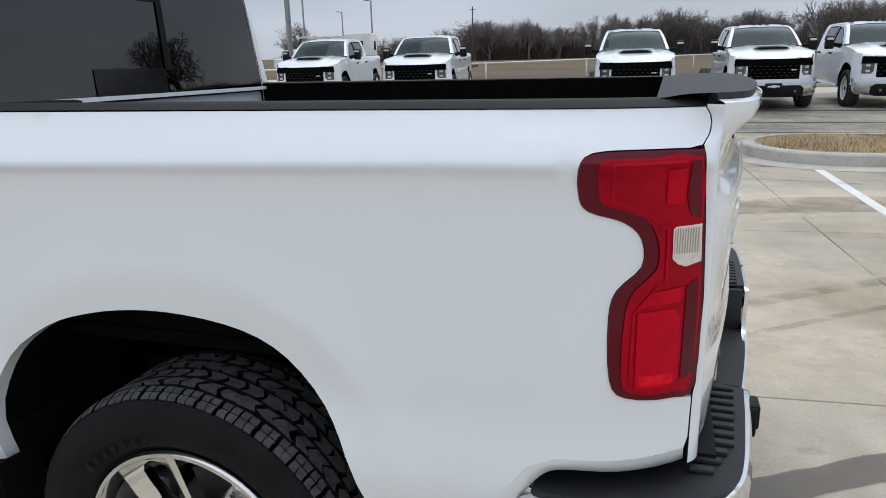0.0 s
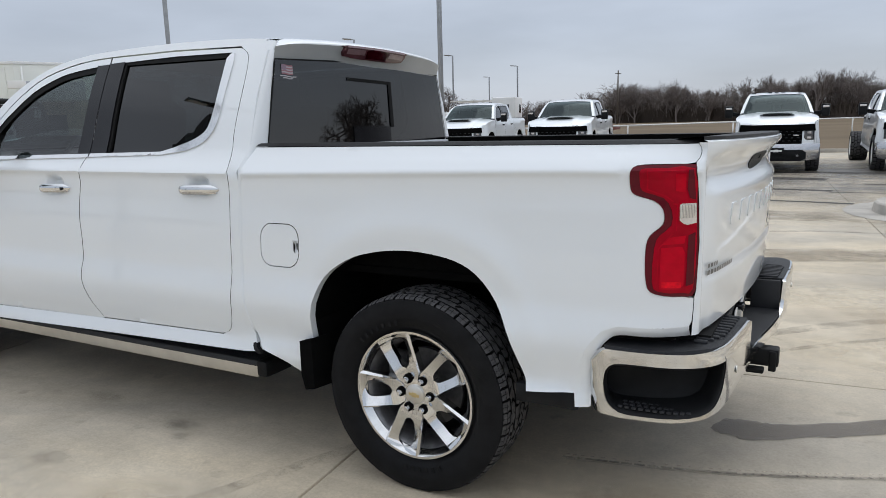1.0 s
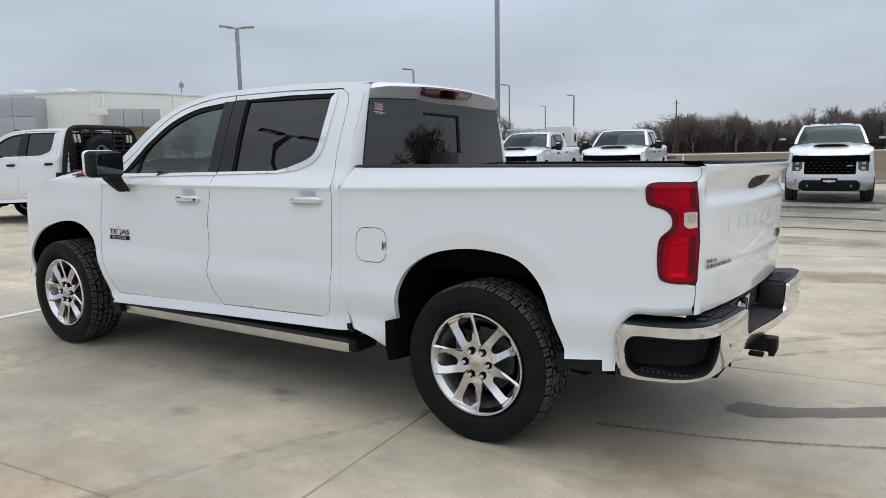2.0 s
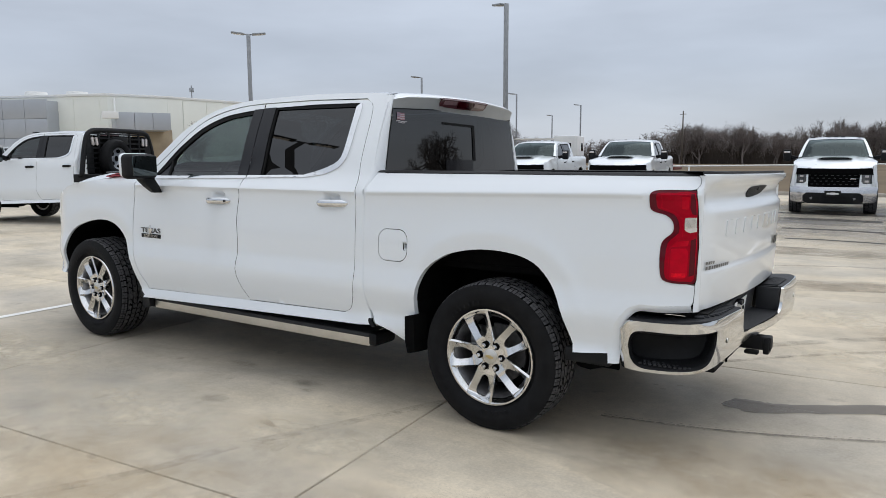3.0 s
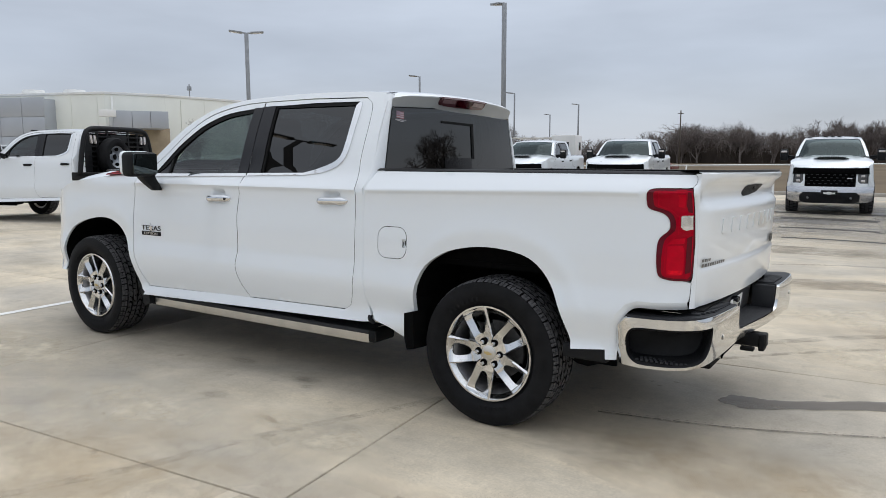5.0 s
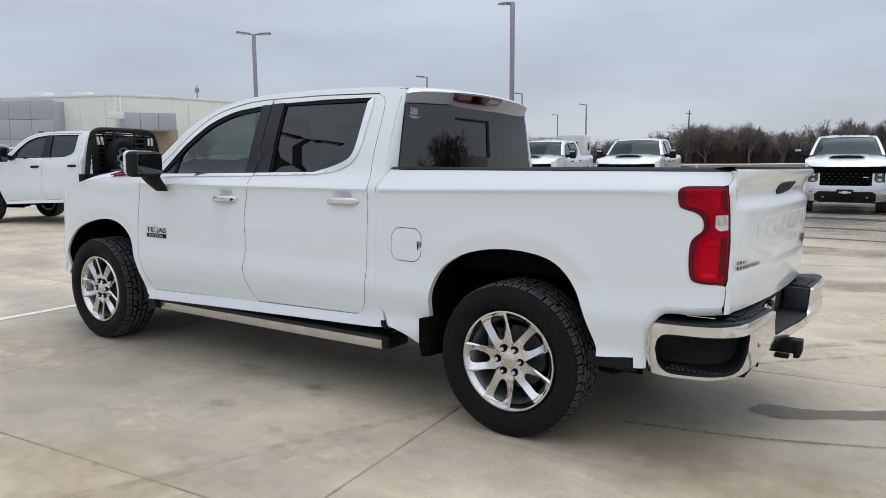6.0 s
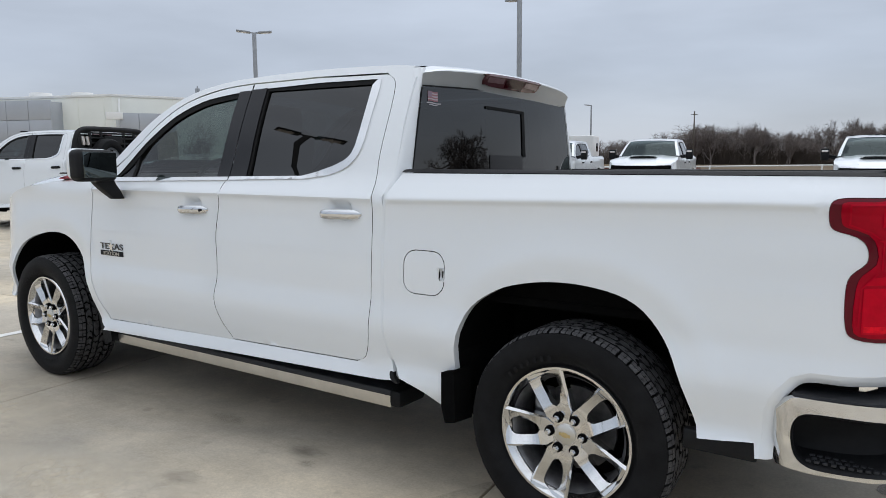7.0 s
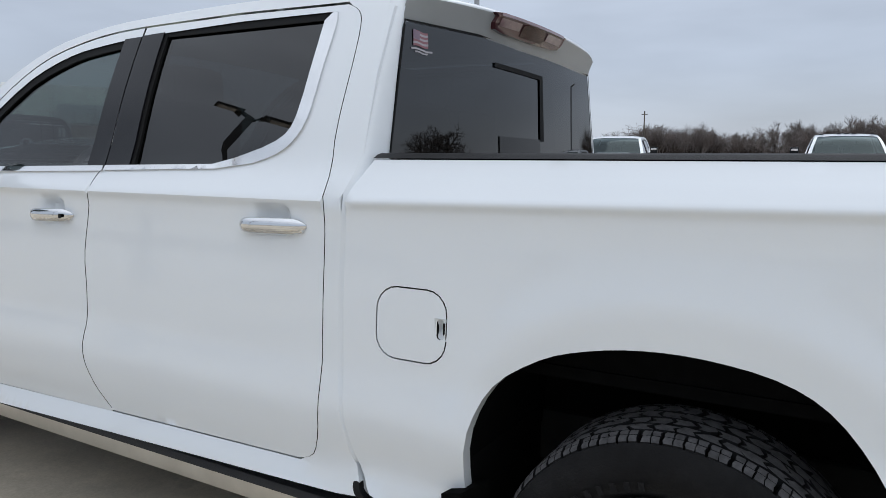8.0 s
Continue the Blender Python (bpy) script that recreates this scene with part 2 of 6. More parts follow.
def spline(pts, n=5, closed=False):
    """Catmull-Rom through 2D or 3D points."""
    P = [Vector(p) for p in pts]
    m = len(P)
    out = []
    for i in range(m if closed else m - 1):
        a = P[(i - 1) % m] if closed or i else P[0]
        b, c = P[i], P[(i + 1) % m]
        d = P[(i + 2) % m] if closed or i + 2 < m else P[-1]
        for q in range(n):
            t = q / n
            out.append(tuple(0.5 * (2 * b + (c - a) * t + (2 * a - 5 * b + 4 * c - d) * t * t + (3 * b - a - 3 * c + d) * t ** 3)))
    if not closed:
        out.append(tuple(P[-1]))
    return out


def rounded(x0, z0, x1, z1, r, n=5):
    out = []
    for cx, cz, a0 in ((x1 - r, z0 + r, -90), (x1 - r, z1 - r, 0), (x0 + r, z1 - r, 90), (x0 + r, z0 + r, 180)):
        for q in range(n + 1):
            a = radians(a0 + 90 * q / n)
            out.append((cx + r * math.cos(a), cz + r * math.sin(a)))
    return out


def sheet(outline, fn, facing, step=0.05, back=None, holes=(), dense=(), rim_slot=0, folds=()):
    """A pressed panel: the region inside a 2D outline, laid on the surface fn(u, v), with its rim turned in by the vector back."""
    outline = densify(outline, step)
    holes = [densify(q, step) for q in holes]
    loops = [outline] + holes
    pts, edges = [], []
    for lp in loops:
        k = len(pts)
        pts += lp
        edges += [(k + i, k + (i + 1) % len(lp)) for i in range(len(lp))]
    for fold in folds:             # pressed folds that the mesh must follow
        k = len(pts)
        pts += fold
        edges += [(k + i, k + i + 1) for i in range(len(fold) - 1)]
    rim = np.array(pts)
    us, vs = [p[0] for p in outline], [p[1] for p in outline]
    grids = [(min(us), max(us), min(vs), max(vs), step)] + list(dense)
    for gi, (a, b, c, d, st) in enumerate(grids):
        for u in np.arange(a + st / 2, b, st):
            for v in np.arange(c + st / 2, d, st):
                if gi == 0 and any(q[0] <= u <= q[1] and q[2] <= v <= q[3] for q in dense):
                    continue
                if not inside((u, v), outline) or any(inside((u, v), q) for q in holes):
                    continue
                if np.min(np.abs(rim[:, 0] - u) + np.abs(rim[:, 1] - v)) < (0.4 if not folds else 0.7) * st:
                    continue
                pts.append((float(u), float(v)))
    vv, _, ff, *_ = delaunay_2d_cdt([Vector(p) for p in pts], edges, [], 0, 1e-6)
    bm = bmesh.new()
    bv = [bm.verts.new(fn(p.x, p.y)) for p in vv]
    for f in ff:
        c = sum((vv[i] for i in f), Vector((0, 0))) / len(f)
        if inside(c, outline) and not any(inside(c, q) for q in holes):
            try:
                bm.faces.new([bv[i] for i in f])
            except ValueError:
                pass
    for v in [v for v in bm.verts if not v.link_faces]:
        bm.verts.remove(v)
    bm.normal_update()
    if sum((f.normal * f.calc_area() for f in bm.faces), Vector()).dot(Vector(facing)) < 0:
        bmesh.ops.reverse_faces(bm, faces=bm.faces[:])
    if back is not None:
        be = [e for e in bm.edges if len(e.link_faces) == 1]
        r = bmesh.ops.extrude_edge_only(bm, edges=be)
        for e in be:
            e.smooth = False
        for v in [g for g in r["geom"] if isinstance(g, bmesh.types.BMVert)]:
            v.co += Vector(back)
        for g in r["geom"]:
            if isinstance(g, bmesh.types.BMFace):
                g.material_index = rim_slot
    bm.normal_update()
    return bm


def grid(nu, nv, fn, facing=None):
    bm = bmesh.new()
    g = [[bm.verts.new(fn(i / nu, j / nv)) for j in range(nv + 1)] for i in range(nu + 1)]
    for i in range(nu):
        for j in range(nv):
            bm.faces.new((g[i][j], g[i + 1][j], g[i + 1][j + 1], g[i][j + 1]))
    bm.normal_update()
    if facing is not None and sum((f.normal * f.calc_area() for f in bm.faces), Vector()).dot(Vector(facing)) < 0:
        bmesh.ops.reverse_faces(bm, faces=bm.faces[:])
        bm.normal_update()
    return bm


def box(bm, centre, size, bevel=0.0, turn=None, seg=2):
    """Adds a block with rounded edges to bm."""
    m = Matrix.Translation(centre) @ (turn.to_4x4() if turn is not None else Matrix()) @ Matrix.Diagonal((*size, 1))
    r = bmesh.ops.create_cube(bm, size=1.0, matrix=m)
    if bevel:
        es = list({e for v in r["verts"] for e in v.link_edges})
        bmesh.ops.bevel(bm, geom=es, offset=bevel, segments=seg, affect="EDGES", profile=0.5)
    return bm


def block(centre, size, bevel=0.0, turn=None, seg=2):
    return box(bmesh.new(), centre, size, bevel, turn, seg)


def tube(bm, pts, radii, sides=8, caps=True):
    """A round bar along points."""
    pts = [Vector(p) for p in pts]
    if not isinstance(radii, (list, tuple)):
        radii = [radii] * len(pts)
    rings = []
    ref = None
    for i, p in enumerate(pts):
        d = (pts[min(i + 1, len(pts) - 1)] - pts[max(i - 1, 0)])
        d = d.normalized() if d.length > 1e-9 else Vector((0, 0, 1))
        if ref is None:
            ref = d.orthogonal().normalized()
        a = (ref - d * ref.dot(d))
        a = a.normalized() if a.length > 1e-6 else d.orthogonal().normalized()
        ref = a
        b = d.cross(a)
        rings.append([bm.verts.new(p + radii[i] * (a * math.cos(2 * math.pi * q / sides) + b * math.sin(2 * math.pi * q / sides))) for q in range(sides)])
    for r0, r1 in zip(rings, rings[1:]):
        for q in range(sides):
            bm.faces.new((r0[q], r0[(q + 1) % sides], r1[(q + 1) % sides], r1[q]))
    if caps:
        bm.faces.new(rings[0][::-1])
        bm.faces.new(rings[-1])
    return bm


def lathe(profile, n=64, arc=None):
    """Turns (radius, y) pairs round the y axis; y points to the wheel's outer face as minus y."""
    bm = bmesh.new()
    rows = []
    for q in range(n):
        a = 2 * math.pi * q / n
        rows.append([bm.verts.new((r * math.cos(a), y, r * math.sin(a))) for r, y in profile])
    for q in range(n):
        r0, r1 = rows[q], rows[(q + 1) % n]
        for i in range(len(profile) - 1):
            bm.faces.new((r0[i], r0[i + 1], r1[i + 1], r1[i]))
    bmesh.ops.remove_doubles(bm, verts=bm.verts[:], dist=1e-5)
    bmesh.ops.recalc_face_normals(bm, faces=bm.faces[:])
    return bm


def prism(poly, y0, y1):
    """A 2D outline in x and z pushed from y0 to y1."""
    bm = bmesh.new()
    a = [bm.verts.new((x, y0, z)) for x, z in poly]
    b = [bm.verts.new((x, y1, z)) for x, z in poly]
    n = len(poly)
    bm.faces.new(a)
    bm.faces.new(b[::-1])
    for i in range(n):
        bm.faces.new((a[i], b[i], b[(i + 1) % n], a[(i + 1) % n]))
    bmesh.ops.recalc_face_normals(bm, faces=bm.faces[:])
    return bm


def sstep(t):
    t = min(1.0, max(0.0, t))
    return t * t * (3 - 2 * t)


# ---- pickup body surfaces (x to the rear, y to its right, z up; rear axle at x = 0) ----
_z = np.arange(0.30, 1.5, 0.004)
_h = np.interp(_z, [.30, .40, .46, .49, .515, .535, .56, .62, .68, .72, .83, .90, 1.0, 1.10, 1.19, 1.242, 1.262, 1.30, 1.36, 1.385, 1.5],
               [.88, .938, .964, .9665, .958, .940, .9415, .957, .9695, .9690, .9480, .9450, .9385, .9290, .9222, .9235, .9350, .908, .870, .862, .827])
_k = np.exp(-0.5 * (np.arange(-9, 10) / 0.9) ** 2)
_hs = np.convolve(np.pad(_h, 9, mode="edge"), _k / _k.sum(), mode="valid")
ARCHES = ((-0.015, 0.485, 0.575), (-3.665, 0.505, 0.575))
DENTS = ((-1.138, 1.205), (-2.195, 1.190))


def climb(x, z):
    """How much higher the shoulder fold lies towards the tail."""
    return .028 * min(1.0, (x + .9) / 1.5) * sstep((z - 1.02) / .16) * sstep((1.385 - z) / .07) if x > -.9 and 1.02 < z < 1.385 else 0.0


def crease_z(x, q):
    """The height at x of the line that runs at height q along the doors."""
    z = q
    for _ in range(12):
        z = q + climb(x, z)
    return float(z)


def side_h(x, z):
    """How far the body side stands from the middle plane."""
    z -= climb(x, z)
    if z < .72 and -3.4 < x < -.80:      # the sill's ledge keeps to the rising foot of the doors
        z += float(np.interp(x, [-3.4, -3.1, -1.9, -1.04, -.80], [0, .072, .046, .024, 0])) * sstep((.72 - z) / .15)
    if z > 1.385:
        v = 0.862 - (z - 1.385) * 0.28 - (z - 1.385) ** 2 * 0.22
    else:
        v = float(np.interp(z, _z, _hs))
    if x > 0.70:
        v -= float(np.interp(z, [.9, 1.31, 1.385], [.105, .085, .06])) * ((x - 0.70) / 0.32) ** 3
    if x < -4.10:
        v -= 0.17 * ((-4.10 - x) / 0.4) ** 2
    if z < 1.2:
        for xc, a, b in ARCHES:
            q = ((abs(x - xc) / a) ** 2.5 + (max(0.0, z - 0.40) / b) ** 2.5) ** 0.4
            k = sstep((z - .62) / .25)
            v += k * (.006 * math.exp(-((q - 1.15) / .09) ** 2) - .006 * max(0.0, 1.15 - q) / .15) + (1 - k) * .008 * sstep((1.25 - q) / .08)
    for xc, zc in DENTS:
        v -= 0.034 * math.exp(-(((x - xc) / 0.058) ** 6 + ((z - zc) / 0.036) ** 6))
    return v


ROOF_EDGE = spline([(-3.30, 1.345), (-3.12, 1.372), (-2.92, 1.525), (-2.72, 1.683), (-2.47, 1.802), (-2.18, 1.858), (-1.90, 1.874), (-1.48, 1.880), (-1.05, 1.868), (-0.88, 1.853)], 5)
REAR_ARCH = spline([(-.495, .58), (-.483, .725), (-.428, .842), (-.314, .922), (-.205, .958), (-.085, .976), (.040, .976), (.175, .955), (.270, .908), (.348, .818), (.397, .725), (.456, .575), (.475, .505)], 3)
FRONT_ARCH = spline([(-4.160, .50), (-4.160, .60), (-4.150, .70), (-4.098, .82), (-3.974, .905), (-3.758, .962), (-3.555, .974), (-3.401, .932), (-3.296, .842), (-3.212, .69), (-3.144, .541), (-3.112, .47), (-3.036, .414)], 3)
DOOR_F = spline([(-3.02, .474), (-3.088, .592), (-3.165, .76), (-3.181, 1.002), (-3.167, 1.177), (-3.144, 1.294), (-3.10, 1.338)], 3)
DOOR_B = spline([(-1.886, .506), (-1.918, .548), (-1.952, .596), (-1.984, .656), (-1.999, .712), (-1.998, .765), (-1.990, .814), (-1.992, .93), (-2.004, 1.057), (-1.982, 1.212), (-1.965, 1.318), (-1.938, 1.345)], 3)
DOOR_R = spline([(-1.04, .527), (-.985, .553), (-.952, .643), (-.944, .782), (-.947, 1.056), (-.951, 1.275), (-.968, 1.427), (-.960, 1.633), (-.964, 1.75), (-.985, 1.80), (-1.03, 1.824)], 3)
DOOR_TOP = spline([(-2.98, 1.398), (-2.863, 1.482), (-2.664, 1.648), (-2.46, 1.759), (-2.184, 1.819), (-1.94, 1.834)], 3)
LENS = spline([(1.010, 1.312), (.92, 1.313), (.840, 1.309), (.820, 1.285), (.821, 1.24), (.836, 1.217), (.892, 1.199), (.9215, 1.169), (.9235, 1.122), (.885, 1.082), (.8745, 1.032), (.880, .928), (.906, .894), (.985, .884), (1.020, .900), (1.0235, 1.06), (1.018, 1.187), (1.011, 1.302)], 3)


def offset_poly(poly, d):
    """Grows (d > 0) or shrinks a closed outline."""
    n = len(poly)
    area = sum(poly[i][0] * poly[(i + 1) % n][1] - poly[(i + 1) % n][0] * poly[i][1] for i in range(n))
    s = 1 if area > 0 else -1
    out = []
    for i in range(n):
        a, b, c = Vector(poly[i - 1]), Vector(poly[i]), Vector(poly[(i + 1) % n])
        t = (c - a)
        t = t.normalized() if t.length else Vector((1, 0))
        out.append((b.x + s * d * t.y, b.y - s * d * t.x))
    return out


def make_tyre(parent, R, width, hero):
    """Tyre round its own centre, outer face at minus y."""
    w = width / 2
    r0 = 0.262
    prof = [(r0 - .004, -w * .70), (r0 + .012, -w * .80), (r0 + .03, -w * .93), (r0 + .07, -w * 1.0), (R - .058, -w * .99), (R - .034, -w * .970), (R - .0165, -w * .930), (R - .0150, -w * .910), (R - .0235, -w * .87),
            (R - .018, 0), (R - .0235, w * .87), (R - .0150, w * .910), (R - .0165, w * .930), (R - .034, w * .970), (R - .058, w * .99), (r0 + .07, w), (r0 + .012, w * .80), (r0 - .004, w * .7)]
    t = part("tyre", lathe(prof, 96 if hero else 40), RUBBER, parent, "black all-terrain tyre")
    # near-black floor puts the shade of the grooves into colour
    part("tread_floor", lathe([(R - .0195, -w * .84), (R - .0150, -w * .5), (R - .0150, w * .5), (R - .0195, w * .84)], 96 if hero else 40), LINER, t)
    bm = bmesh.new()
    rnd = random.Random(4)
    n = 54 if hero else 26

    def lug(a0, a1, y0, y1, skew, ro, ri, rough=0.0):
        """One tread block with bent sides and uneven corners."""
        ym = (y0 + y1) / 2
        corners = [(y + rnd.uniform(-.10, .10) * min(1.0, rough / p * 8) * (y1 - y0), a + rnd.uniform(-rough, rough)) for y, a in ((y0, a0), (y0, a1), (ym, a1 + skew), (y1, a1), (y1, a0), (ym, a0 + skew))]
        vs = []
        for r in (ri, ro):
            for y, a in corners:
                drop = 0.015 * max(0.0, (abs(y) / w - .60) / .35) ** 2
                k = 1.0 if r == ri else .97
                yy, aa = ym + (y - ym) * k, (a0 + a1) / 2 + (a - (a0 + a1) / 2) * k
                vs.append(bm.verts.new(((r - drop) * math.cos(aa), yy, (r - drop) * math.sin(aa))))
        bm.faces.new(vs[6:][::-1])
        for i in range(6):
            j = (i + 1) % 6
            # block walls take darker rubber, groove shade painted in; tops stay scuffed grey
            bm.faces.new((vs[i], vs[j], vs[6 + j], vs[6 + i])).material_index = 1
    p = 2 * math.pi / n
    rows = ((-.910, -.640, .0), (-.580, -.330, .5), (-.270, -.030, .05), (.030, .270, .55), (.330, .580, .05), (.640, .915, .5)) if hero else ((-.91, -.35, 0), (-.28, .28, .5), (.35, .91, 0))
    for k, (a, b, ph) in enumerate(rows):
        side = k in (0, len(rows) - 1)
        for i in range(n):
            a0 = (i + ph + .04) * p + rnd.uniform(-.04, .04) * p
            ln = p * rnd.uniform(.81, .86)
            sk = p * (.10 if side else .30 if k % 2 else -.30)
            top = R + rnd.uniform(-.0008, .0008)
            if hero and side:      # sipes cut the shoulder blocks
                m_ = (a + b) / 2 * w
                for y0, y1 in ((a * w, m_ - .0008), (m_ + .0008, b * w)):
                    lug(a0, a0 + ln * .47, y0, y1, sk * .4, top, R - .020, .03 * p)
                    lug(a0 + ln * .52, a0 + ln, y0, y1, sk * .4, top, R - .020, .03 * p)
            else:
                lug(a0, a0 + ln, a * w, b * w, sk, top, R - .020, .15 * p if hero else 0.0)
    bmesh.ops.recalc_face_normals(bm, faces=bm.faces[:])
    part("tread", bm, TREADM, t, "chunky all-terrain tread blocks with scuffed tops, groove shade in the wall colour", kind="stuff").data.materials.append(RUBBER)
    if hero:      # worn sidewall lettering, as plain bars
        for ang0, cnt in ((1.75, 7), (4.6, 6)):
            for i in range(cnt):
                a = ang0 + i * .105
                o = part("sidewall_bar", block((R - .105, -w * .996, 0), (.020, .0022, .013)), RUBBER, t)
                o.matrix_basis = Matrix.Rotation(-a, 4, "Y")
    return t


def make_wheel(parent, pos, hero, R, width, s, style="alloy"):
    """Wheel whose outer face looks towards s * y."""
    w = new("wheel")
    w.parent = parent
    w.location = pos
    if s > 0:
        w.rotation_euler = (0, 0, math.pi)
    make_tyre(w, R, width, hero).location = (0, .012 if hero else 0, 0)
    rim = part("rim", lathe([(.262, .10), (.225, .09), (.215, -.05), (.238, -.085), (.249, -.106), (.254, -.113), (.263, -.113), (.268, -.106), (.262, -.085)], 72 if hero else 32), ALLOY if style == "alloy" else TRIMW, w, "polished alloy rim" if style == "alloy" else "white steel rim")
    part("brake_disc", lathe([(.02, .0), (.165, .0), (.165, .02), (.02, .02)], 48 if hero else 20), IRON, w)
    part("barrel", lathe([(.232, -.082), (.2125, -.050), (.2125, .058)], 48 if hero else 24), BARREL, w, "grey cast inner barrel")
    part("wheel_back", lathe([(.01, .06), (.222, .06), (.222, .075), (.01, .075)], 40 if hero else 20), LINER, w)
    if hero:
        part("brake_caliper", block((-.125, -.012, .07), (.07, .05, .15), .012), STEEL, w)

    def spoke(a, split):
        """One blade of a pair: a sharp ridge beside the deep gap, falling away to the slot between the two blades."""
        bm = bmesh.new()
        rings = []
        for r, edge, slot, y in ((.060, 36.0, 0.0, -.086), (.080, 36.0, 0.0, -.088), (.097, 35.5, 0.0, -.090), (.108, 32.4, 0.0, -.092), (.112, 31.4, 2.0, -.0925), (.117, 30.4, 6.5, -.0935),
                                 (.130, 28.0, 9.6, -.0955), (.165, 24.0, 10.4, -.100), (.198, 21.5, 10.0, -.1045), (.222, 20.1, 8.8, -.107), (.234, 19.5, 6.0, -.1085), (.241, 19.2, 0.0, -.109), (.254, 18.6, 0.0, -.111)):
            fall = .002 + .017 * sstep((r - .10) / .07) - .010 * sstep((r - .234) / .018)

            def at(deg, yy, r=r):
                q = a + split * radians(deg)
                return bm.verts.new((r * math.cos(q), yy, r * math.sin(q)))
            ridge = edge - min(2.4, .25 * (edge - slot))
            rings.append([at(edge, y + .004), at(ridge, y - .005), at(slot, y + fall), at(slot + .5, y + .045), at(edge - 1.5, y + .045)])
        for r0, r1 in zip(rings, rings[1:]):
            for i in range(5):
                bm.faces.new((r0[i], r0[(i + 1) % 5], r1[(i + 1) % 5], r1[i]))
        bm.faces.new(rings[0])
        bm.faces.new(rings[-1])
        bmesh.ops.recalc_face_normals(bm, faces=bm.faces[:])
        return bm
    if style == "alloy":
        for k in range(5):
            for split in (-1, 1):
                part("spoke", spoke(radians(39 + 72 * k), split), ALLOY, rim, sharp=24)
        hub = lathe([(.0, -.090), (.045, -.090), (.074, -.085), (.084, -.066), (.080, -.02), (.0, -.02)], 36)
    else:
        hub = lathe([(.0, -.07), (.07, -.07), (.085, -.03), (.16, -.02), (.20, -.06), (.235, -.07), (.235, -.05), (.0, .0)], 28)
    part("hub", hub, ALLOY if style == "alloy" else TRIMW, rim)
    cap = part("centre_cap", lathe([(.0, -.1015), (.036, -.100), (.041, -.096), (.042, -.085), (.0, -.085)], 32), CAPM if style == "alloy" else BLACK, w, "round silver centre cap")
    if hero:
        bm = bmesh.new()
        box(bm, (0, -.102, 0), (.046, .003, .012), .002, Matrix.Rotation(.12, 3, "Y"))
        box(bm, (0, -.102, 0), (.020, .0034, .019), .002, Matrix.Rotation(.12, 3, "Y"))
        part("emblem", bm, GOLD, cap, "plain gold emblem")
        for k in range(6):
            a = math.pi / 3 * k
            m = Matrix.Translation((.068 * math.cos(a), 0, .068 * math.sin(a)))
            # black disc on the hub, painted as the shade of the nut's pocket
            hole = lathe([(.0, -.0975), (.0175, -.0975), (.0190, -.0955), (.0190, -.080), (.0, -.080)], 16)
            bmesh.ops.transform(hole, matrix=m, verts=hole.verts[:])
            nut = lathe([(.0, -.114), (.008, -.114), (.0115, -.110), (.0125, -.090), (.0, -.090)], 6)
            bmesh.ops.transform(nut, matrix=m, verts=nut.verts[:])
            part("lug_hole", hole, LINER, rim)
            part("lug_nut", nut, CHROME, rim, "chrome lug nut")
    return w


def front_x(y, z):
    return -4.60 + 0.27 * (abs(y) / 0.93) ** 2.4 + 0.05 * max(0.0, z - 0.9)


def back_x(y, z):
    """The back wall of the cab, bowed in plan."""
    return -0.792 + 0.04 * y - 0.028 * (y / 0.8) ** 2 - 0.03 * (z - 1.38)


def gate_x(y, z):
    """The tailgate's outer face."""
    a = abs(y)
    v = 1.136 + 0.045 * y - 0.075 * y * y
    if a > 0.69:
        v -= 0.014 * ((a - 0.69) / 0.125) ** 2
    return v + float(np.interp(z, [.70, .82, .925, .940, 1.0, 1.10, 1.205, 1.222, 1.252, 1.29, 1.325, 1.352, 1.376, 1.392],
                               [-.020, -.008, .000, -.010, -.006, .0, .008, .004, -.020, -.022, -.004, .026, .036, .026])) * sstep((.822 - a) / .06)


